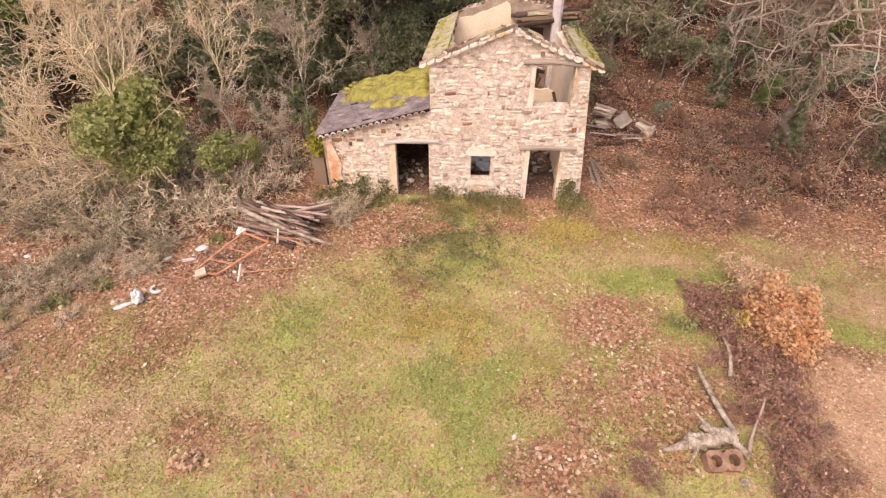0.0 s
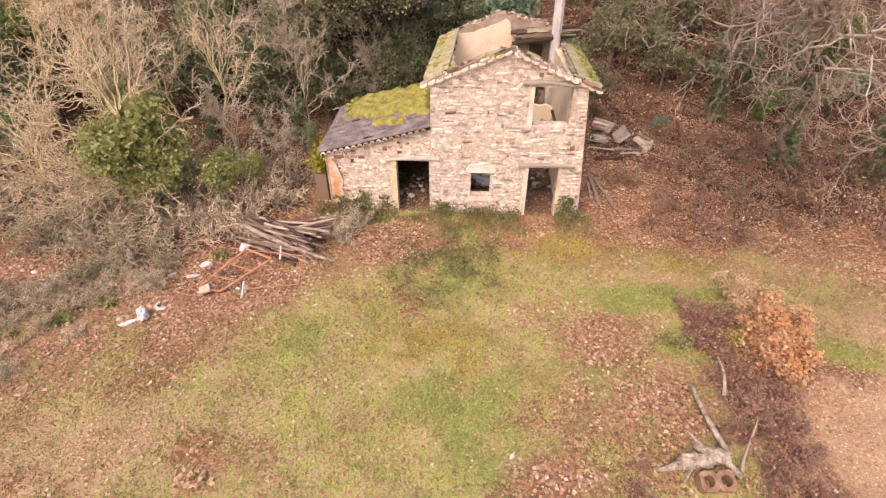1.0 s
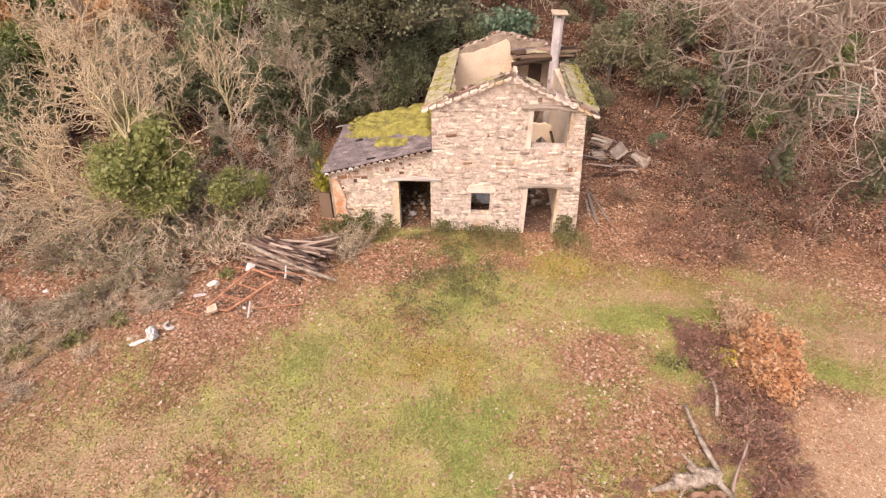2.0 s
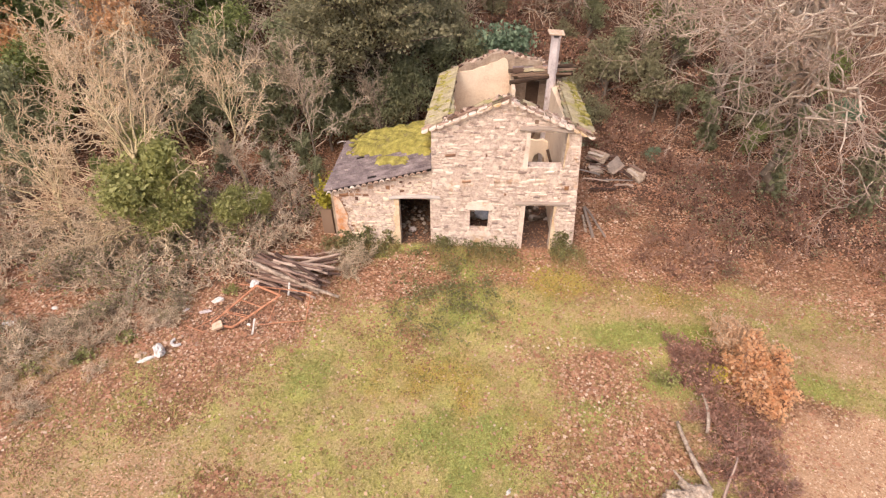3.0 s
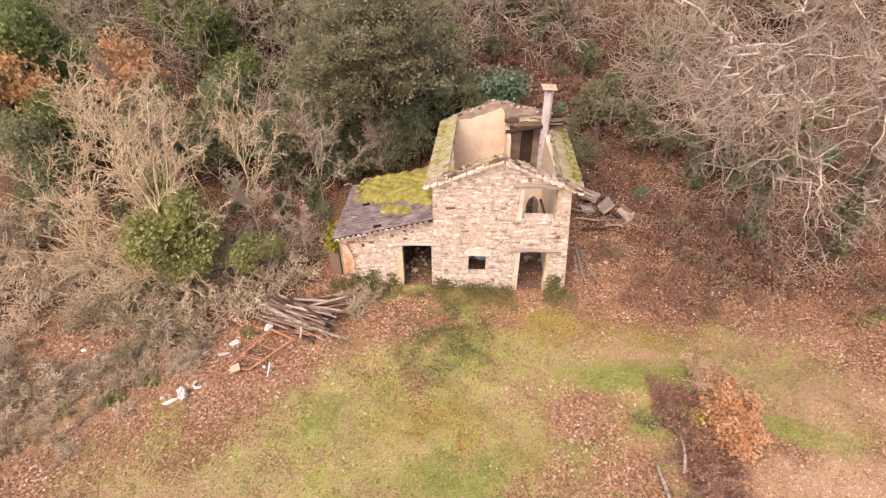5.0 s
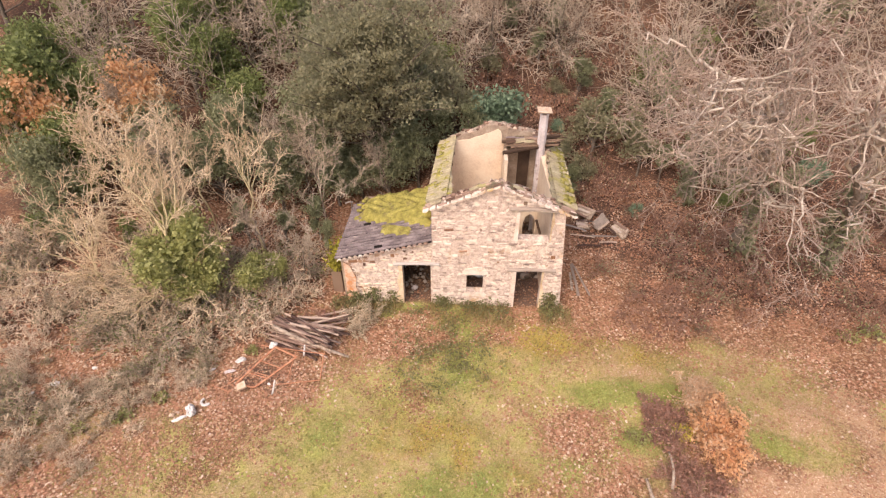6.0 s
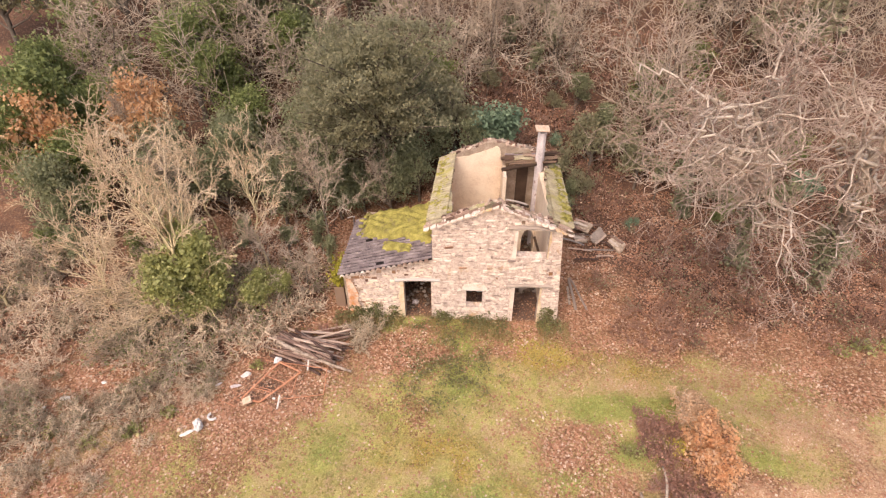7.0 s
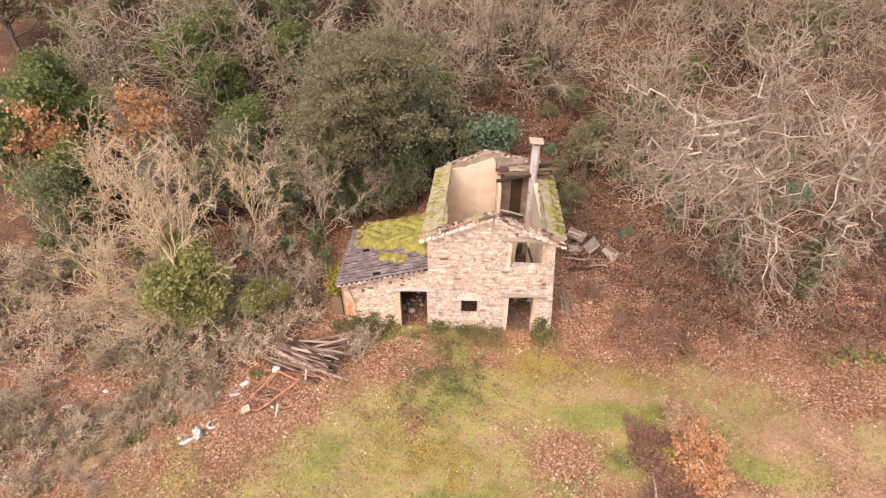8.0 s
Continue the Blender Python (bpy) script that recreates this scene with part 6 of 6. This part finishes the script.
rubbish("plastic_bag", 12, -5.9, -4.7, 0.1, 0.07, 0.06, M_WHITE, "small white scrap beside the iron frame", 0)
rubbish("plastic_bag", 13, -8.3, -4.15, 0.22, 0.07, 0.05, M_CHIMNEY, "dull grey scrap beside the thicket", 40)
rubbish("plastic_bag", 14, -7.6, -4.2, 0.3, 0.12, 0.05, M_CHIMNEY, "dull grey scrap beside the thicket", 20)
rubbish("plastic_bottle", 15, 2.6, -10.1, 0.11, 0.07, 0.07, M_WHITE, "white plastic bottle lying in the grass", 60)
rubbish("plastic_bag", 16, -0.9, 0.9, 0.26, 0.2, 0.14, M_CHIMNEY, "crumpled grey-white sack inside the doorway", 60)
rubbish("plastic_sheet", 19, 1.9, 2.5, 1.1, 1.2, 0.5, M_PLASTIC, "bluish crumpled plastic sheet on the house floor", 30)
rubbish("stone_lump", 17, 7.5, -11.0, 0.13, 0.16, 0.13, M_PALEWOOD, "pale rounded stone at the yard's edge", 0, None, "stone")
nr = np.random.default_rng(18)
tuft = thing("dry_tuft", "flattened tuft of dry pale leaves in the grass", "grass")
part("foliage", leaf_mesh("foliage", np.abs(nr.normal(size=(300, 3))) * np.array([0.26, 0.18, 0.09]) + np.array([-0.15, -0.1, 0.01]), 0.09, nr, 0.5), M_TANLEAF, tuft)
put(tuft, -4.85, -11.3, 20)
# a curved white piece
bm = bmesh.new()
prev = None
for k in range(9):
    a_ = radians(30 + 26 * k)
    ring = [bm.verts.new((math.cos(a_) * r_, math.sin(a_) * r_, z_)) for r_, z_ in ((0.16, 0), (0.27, 0), (0.26, 0.09), (0.17, 0.09))]
    if prev:
        for i in range(4):
            bm.faces.new((prev[i], prev[(i + 1) % 4], ring[(i + 1) % 4], ring[i]))
    else:
        bm.faces.new(ring)
    prev = ring
bm.faces.new(prev[::-1])
lone("plastic_ring", bm, M_WHITE, "broken curved piece of white plastic", "rubbish", pose(-7.95, -5.65, 0.03, 8, 4, 100) @ Matrix.Scale(0.72, 4), "rubbish at the yard's edge")
lone("board", rough_box(rng, 0.34, 0.28, 0.08, 0.02, 0.012), M_CARD, "faded pinkish board on the rubbish", "board", pose(-6.85, -4.95, 0.16, 14, -8, 25))
lone("stick", pole_mesh(rng, 0.6, 0.035, 0.8), M_WHITE, "short white stick stuck upright by the grass", "stick", along((-5.65, -5.15, 0.0), (-5.5, -4.95, 0.5)), smooth=True)
lone("stick", pole_mesh(rng, 0.5, 0.04, 0.8), M_WHITE, "short white stick leaning on the firewood", "stick", along((-4.85, -3.45, 0.25), (-4.75, -3.35, 0.75)), smooth=True)

# fallen branch, dead trunk and concrete block
lone("fallen_branch", pole_mesh(rng, 2.0, 0.075, 0.7, 0.1, 11), M_PALEWOOD, "bleached fallen branch at the brambles", "branch", along((7.7, -9.9, 0.14), (7.42, -8.45, 0.22)), smooth=True)
lone("fallen_branch", pole_mesh(rng, 1.3, 0.05, 0.5, 0.2), M_LOG, "dark broken branch among the brambles", "branch", along((7.9, -10.3, 0.1), (8.2, -9.5, 0.5)), smooth=True)
lone("fallen_branch", pole_mesh(rng, 1.2, 0.06, 0.5, 0.2), M_PALEWOOD, "bleached fallen branch at the brambles", "branch", along((8.15, -8.2, 0.2), (8.25, -6.9, 0.4)), smooth=True)
dead_trunk = thing("dead_trunk", "split bleached trunk with broken limbs lying in the grass", "trunk")
for name, p, q, rad, tap in (("stem", (7.6, -9.95, 0.2), (6.45, -10.12, 0.16), 0.19, 0.75), ("stem", (6.6, -10.1, 0.14), (5.9, -10.3, 0.08), 0.1, 0.4), ("limb", (7.3, -9.95, 0.24), (6.9, -9.7, 0.3), 0.12, 0.7), ("limb", (7.0, -10.02, 0.26), (6.5, -10.0, 0.3), 0.1, 0.5), ("limb", (6.7, -10.2, 0.12), (6.45, -10.6, 0.1), 0.05, 0.4), ("limb", (7.1, -9.9, 0.3), (6.75, -9.55, 0.5), 0.06, 0.4), ("limb", (7.5, -10.0, 0.25), (7.7, -10.5, 0.2), 0.09, 0.6)):
    bm = pole_mesh(rng, (Vector(q) - Vector(p)).length, rad, tap, 0.12, 16, 12)
    for v in bm.verts:
        n_ = noise.noise(v.co * 5.0 + Vector((rad * 40, 0, 0))) + 0.6 * noise.noise(v.co * 11.0)
        v.co.y *= 1 + 0.5 * n_
        v.co.z *= 1 + 0.55 * n_
    ob = part(name, bm, M_PALEWOOD, dead_trunk, smooth=False)
    ob.matrix_basis = along(p, q)
bm = bmesh.new()
cells = [(-0.36, 0.0), (0.0, 0.36)]
for x0, x1 in cells:
    cx = (x0 + x1) / 2
    for z0, z1 in ((-0.13, 0.13),):
        ring_o, ring_i = [], []
        for k in range(16):
            a_ = 2 * math.pi * k / 16 + math.pi / 16
            c_, s_ = math.cos(a_), math.sin(a_)
            q_ = max(abs(c_), abs(s_))
            ring_o.append((cx + c_ / q_ * (x1 - x0) / 2, s_ / q_ * 0.2))
            ring_i.append((cx + c_ * 0.115, s_ * 0.115))
        vo = [[bm.verts.new((x, y, z)) for x, y in ring_o] for z in (z0, z1)]
        vi = [[bm.verts.new((x, y, z)) for x, y in ring_i] for z in (z0, z1)]
        for k in range(16):
            j = (k + 1) % 16
            bm.faces.new((vo[1][k], vo[1][j], vi[1][j], vi[1][k]))
            bm.faces.new((vo[0][j], vo[0][k], vi[0][k], vi[0][j]))
            bm.faces.new((vi[1][k], vi[1][j], vi[0][j], vi[0][k]))
            bm.faces.new((vo[0][k], vo[0][j], vo[1][j], vo[1][k]))
bmesh.ops.remove_doubles(bm, verts=bm.verts, dist=0.001)
lone("hollow_block", bm, M_CONCRETE, "reddish-brown hollow concrete block with two round holes", "block", pose(7.12, -10.58, 0.17, 22, 0, 5) @ Matrix.Scale(1.1, 4))

crate = thing("crate", "white plastic crate on the house floor", "crate", pose(4.4, 4.15, 0.05, 0, 0, 6))
for x0, x1, y0, y1, z0, z1 in ((-0.26, 0.26, -0.19, -0.16, 0.03, 0.3), (-0.26, 0.26, 0.16, 0.19, 0.03, 0.3), (-0.26, -0.23, -0.16, 0.16, 0.03, 0.3), (0.23, 0.26, -0.16, 0.16, 0.03, 0.3), (-0.26, 0.26, -0.19, 0.19, 0.0, 0.03)):
    bm = bmesh.new()
    box(bm, x0, x1, y0, y1, z0, z1)
    part("side" if z0 else "bottom", bm, M_WHITE, crate)

# boards and broken roof pieces beside the house
lone("plank", beam_mesh(rng, 2.1, 0.14, 0.04, 0.02), M_LINTEL, "long grey plank lying beside the house", "plank", along((6.45, 0.75, 0.05), (6.38, 2.8, 0.12)))
lone("plank", beam_mesh(rng, 2.2, 0.1, 0.05, 0.02), M_LINTEL, "long narrow plank lying beside the house", "plank", along((6.95, 0.8, 0.05), (6.45, 2.95, 0.1)))
lone("plank", beam_mesh(rng, 1.2, 0.12, 0.04, 0.02), M_PALEWOOD, "short grey plank lying beside the house", "plank", along((6.2, 1.1, 0.05), (6.25, 2.2, 0.08)))
for k, (x, y, z, tx, ty, a_, w) in enumerate(((7.6, 6.9, 0.5, 34, 6, -28, 1.2), (8.2, 6.0, 0.46, 46, -6, 48, 1.15), (9.1, 5.4, 0.42, 48, 8, -48, 1.0), (7.4, 6.0, 0.25, 20, 10, 15, 0.8))):
    slab = thing("roof_piece", "broken piece of boarded roof on a heap of rubble", "debris", pose(x, y, float(gz(x, y)) + z * 0.9, tx, ty, a_) @ Matrix.Scale(0.84, 4), "heap of broken roof pieces")
    bm = rough_box(rng, w, 0.66, 0.2, 0.09, 0.04)
    bmesh.ops.subdivide_edges(bm, edges=bm.edges[:], cuts=2, use_grid_fill=True)
    for v in bm.verts:
        v.co += Vector((noise.noise(v.co * 2.6 + Vector((k, 0, 0))) * 0.1, noise.noise(v.co * 3.1 + Vector((0, k, 0))) * 0.1, noise.noise(v.co * 3.4 + Vector((0, 0, k))) * 0.08))
    part("slab", bm, M_PALEWOOD if k != 1 else M_LINTEL, slab)
    for j in range(3):
        ob = part("board", beam_mesh(rng, w * rng.uniform(0.6, 1.05), 0.15, 0.07, 0.03), M_LINTEL if j % 2 else M_LOG, slab)
        ob.matrix_basis = pose(-w / 2 + rng.uniform(-0.15, 0.1), -0.26 + 0.24 * j, 0.12 + rng.uniform(-0.02, 0.04), rng.uniform(-14, 14), rng.uniform(-5, 5), rng.uniform(-9, 9))
for k in range(9):
    x, y = rng.uniform(6.3, 8.2), rng.uniform(4.2, 7.0)
    a_ = rng.uniform(-0.6, 0.4)
    L = rng.uniform(0.7, 1.7)
    z = float(gz(x, y)) + 0.08 + 0.2 * rng.random()
    lone("plank", beam_mesh(rng, L, rng.uniform(0.08, 0.15), 0.05, 0.03), M_LOG if k % 3 else M_GREYWOOD, "weathered board on the heap of broken roof", "plank", along((x, y, z), (x + L * math.cos(a_), y + L * math.sin(a_), z + rng.uniform(-0.1, 0.15))), "heap of broken roof pieces")

# low brown shed wall and post beside the lean-to
lone("low_wall", side_wall(-4.5, -4.06, 0.5, 2.4, lambda y: 1.25 - 0.1 * y), M_BROWNWOOD, "dark brown decayed boarding against the lean-to", "wall", Matrix())
nr = np.random.default_rng(8)
p = np.stack([nr.normal(-4.3, 0.2, 900), nr.uniform(0.4, 2.0, 900), 1.3 + np.abs(nr.normal(0, 0.3, 900))], 1)
ob = thing("moss_tuft", "yellow-green mossy growth on the decayed boarding", "moss")
part("foliage", leaf_mesh("foliage", p, 0.09, nr), M_YELLOWGREEN, ob)
post = thing("post", "old grey wooden post with a cross-piece", "post")
lay_beam("upright", (-4.45, 5.3, -0.1), (-4.42, 5.3, 1.75), 0.09, 0.09, M_GREYWOOD, post)
lay_beam("cross_piece", (-4.75, 5.3, 1.62), (-4.35, 5.3, 1.72), 0.06, 0.06, M_GREYWOOD, post)

# ---- ground cover ----
nr = np.random.default_rng(77)


def scatter(count, x0, x1, y0, y1, weight, lift=0.012):
    """Points on the ground, thinned by a weight from 0 to 1."""
    x, y = nr.uniform(x0, x1, count), nr.uniform(y0, y1, count)
    keep = nr.random(count) < weight(x, y)
    x, y = x[keep], y[keep]
    return np.stack([x, y, gz(x, y) + lift], 1)


def litter_weight(x, y):
    z = zones(x, y)
    w = 1 - 0.75 * z["tan"] - 0.8 * z["grass"] - 0.6 * z["gold"] - 0.6 * z["lush"] + 0.45 * z["drift"]
    w = np.clip(w, 0.045, 1) * np.clip(2.2 * vnoise(x, y, 1.1, 91) * vnoise(x, y, 0.5, 92) + 0.1, 0, 1)
    inside = (x > -4) & (x < 5.6) & (y > -0.05) & (y < 7)
    return np.where(inside, 0.05, np.clip(w, 0, 1))


pts = np.concatenate([scatter(210000, -20, 22, -15, 10, litter_weight), scatter(40000, -10, 16, 7, 22, lambda x, y: 0.07 + 0 * x)])
tagged(part("fallen_leaves", leaf_mesh("fallen_leaves", pts, 0.08, nr, 0.85, 1.3), M_LITTER), "scattered brown and tan fallen leaves on the ground", "leaves", kind="stuff")


pts = scatter(8000, -13, 15, -14, -0.8, lambda x, y: np.clip(0.15 + 0.8 * vnoise(x, y, 1.3, 71) * vnoise(x, y, 0.6, 72), 0, 1), 0.03)
tagged(part("bleached_leaves", leaf_mesh("bleached_leaves", pts, 0.052, nr, 0.8, 1.3), M_PALELEAF), "single pale fallen leaves scattered over the grass", "leaves", kind="stuff")


def blade_mesh(name, at, height, width):
    """Single blades of grass: thin upright triangles that lean at random."""
    n_ = len(at)
    a_ = nr.uniform(0, 2 * math.pi, n_)
    side = np.stack([np.cos(a_), np.sin(a_), 0 * a_], 1) * width / 2
    tip = np.stack([nr.normal(0, 0.5, n_), nr.normal(0, 0.5, n_), np.ones(n_)], 1) * (height * nr.uniform(0.5, 1.4, n_))[:, None]
    v = np.stack([at - side, at + side, at + tip], 1).reshape(-1, 3)
    return mesh_np(name, v, np.arange(3 * n_).reshape(-1, 3))


def grass_weight(x, y):
    z = zones(x, y)
    return np.clip(z["grass"] * (0.3 + 0.7 * vnoise(x, y, 0.5, 33)) + 0.6 * z["gold"] + 0.6 * z["lush"], 0, 1)


pts = scatter(190000, -13, 15, -15, -0.3, grass_weight, 0.0)
tagged(part("grass", blade_mesh("grass", pts, 0.075, 0.03), M_GRASS), "short winter grass in green and straw tones", "grass", kind="stuff")

pts = scatter(60000, -6, 14, -14, -1.2, lambda x, y: np.clip(zones(x, y)["lush"] * (vnoise(x, y, 0.4, 61) * 1.8 - 0.35), 0, 1), 0.02)
pts[:, 2] += nr.random(len(pts)) * 0.05
tagged(part("clover", leaf_mesh("clover", pts, 0.05, nr, 0.6, 1.1), M_CLOVER), "low green clover and weeds in patches among the grass", "weeds", kind="stuff")
weeds = scatter(14000, -4.2, 6.0, -1.7, -0.1, lambda x, y: np.clip((1.7 + y) * 0.6 * (vnoise(x, y, 0.55, 41) * 1.8 - 0.4), 0, 1) * ((x < 3.45) | (x > 4.6)) * ((x < -1.3) | (x > -0.1)), 0.0)
tagged(part("weeds", blade_mesh("weeds", weeds, 0.24, 0.03), M_WEED), "tall dry weeds along the foot of the house", "weeds", kind="stuff")

# ivy creeping on the ground and up the foot of the walls
q1 = scatter(8000, -1.6, 3.4, -5.4, -1.0, lambda x, y: np.clip(blob(x, y, 0.8, -3.1, 1.9, 1.9) * (vnoise(x, y, 0.45, 5) * 1.6 - 0.3), 0, 1), 0.05)
q2 = scatter(9000, -4.4, 5.6, -1.4, -0.02, lambda x, y: np.clip((1.2 + y) * (vnoise(x, y, 0.5, 6) * 1.7 - 0.25), 0, 1) * ((x < 3.4) | (x > 4.6)) * ((x < -1.3) | (x > -0.2) | (y < -0.5)), 0.05)
q1[:, 2] += nr.random(len(q1)) * 0.14
q2[:, 2] += nr.random(len(q2)) ** 1.5 * (0.25 + 0.35 * vnoise(q2[:, 0], q2[:, 1], 0.6, 9))
tagged(part("ground_ivy", leaf_mesh("ground_ivy", np.concatenate([q1, q2]), 0.07, nr, 0.3, 1.1), M_IVY_GROUND), "low green ivy and brambles at the foot of the house", "ivy", kind="stuff")
for x, h, cnt in ((-3.45, 0.7, 160), (-2.6, 0.9, 220), (-1.75, 0.75, 130), (-3.0, 0.5, 120), (5.0, 0.9, 300), (0.4, 0.5, 200)):
    vine = thing("ivy", "dark green ivy climbing the foot of the wall", "ivy", None, "ivy on the house wall")
    p = np.stack([x + nr.normal(0, 0.13, cnt) + 0.12 * np.sin(np.arange(cnt) * 0.05), -0.1 + nr.normal(0, 0.05, cnt), nr.random(cnt) ** 1.3 * h], 1)
    part("foliage", leaf_mesh("foliage", p, 0.075, nr), M_IVY_GROUND, vine)
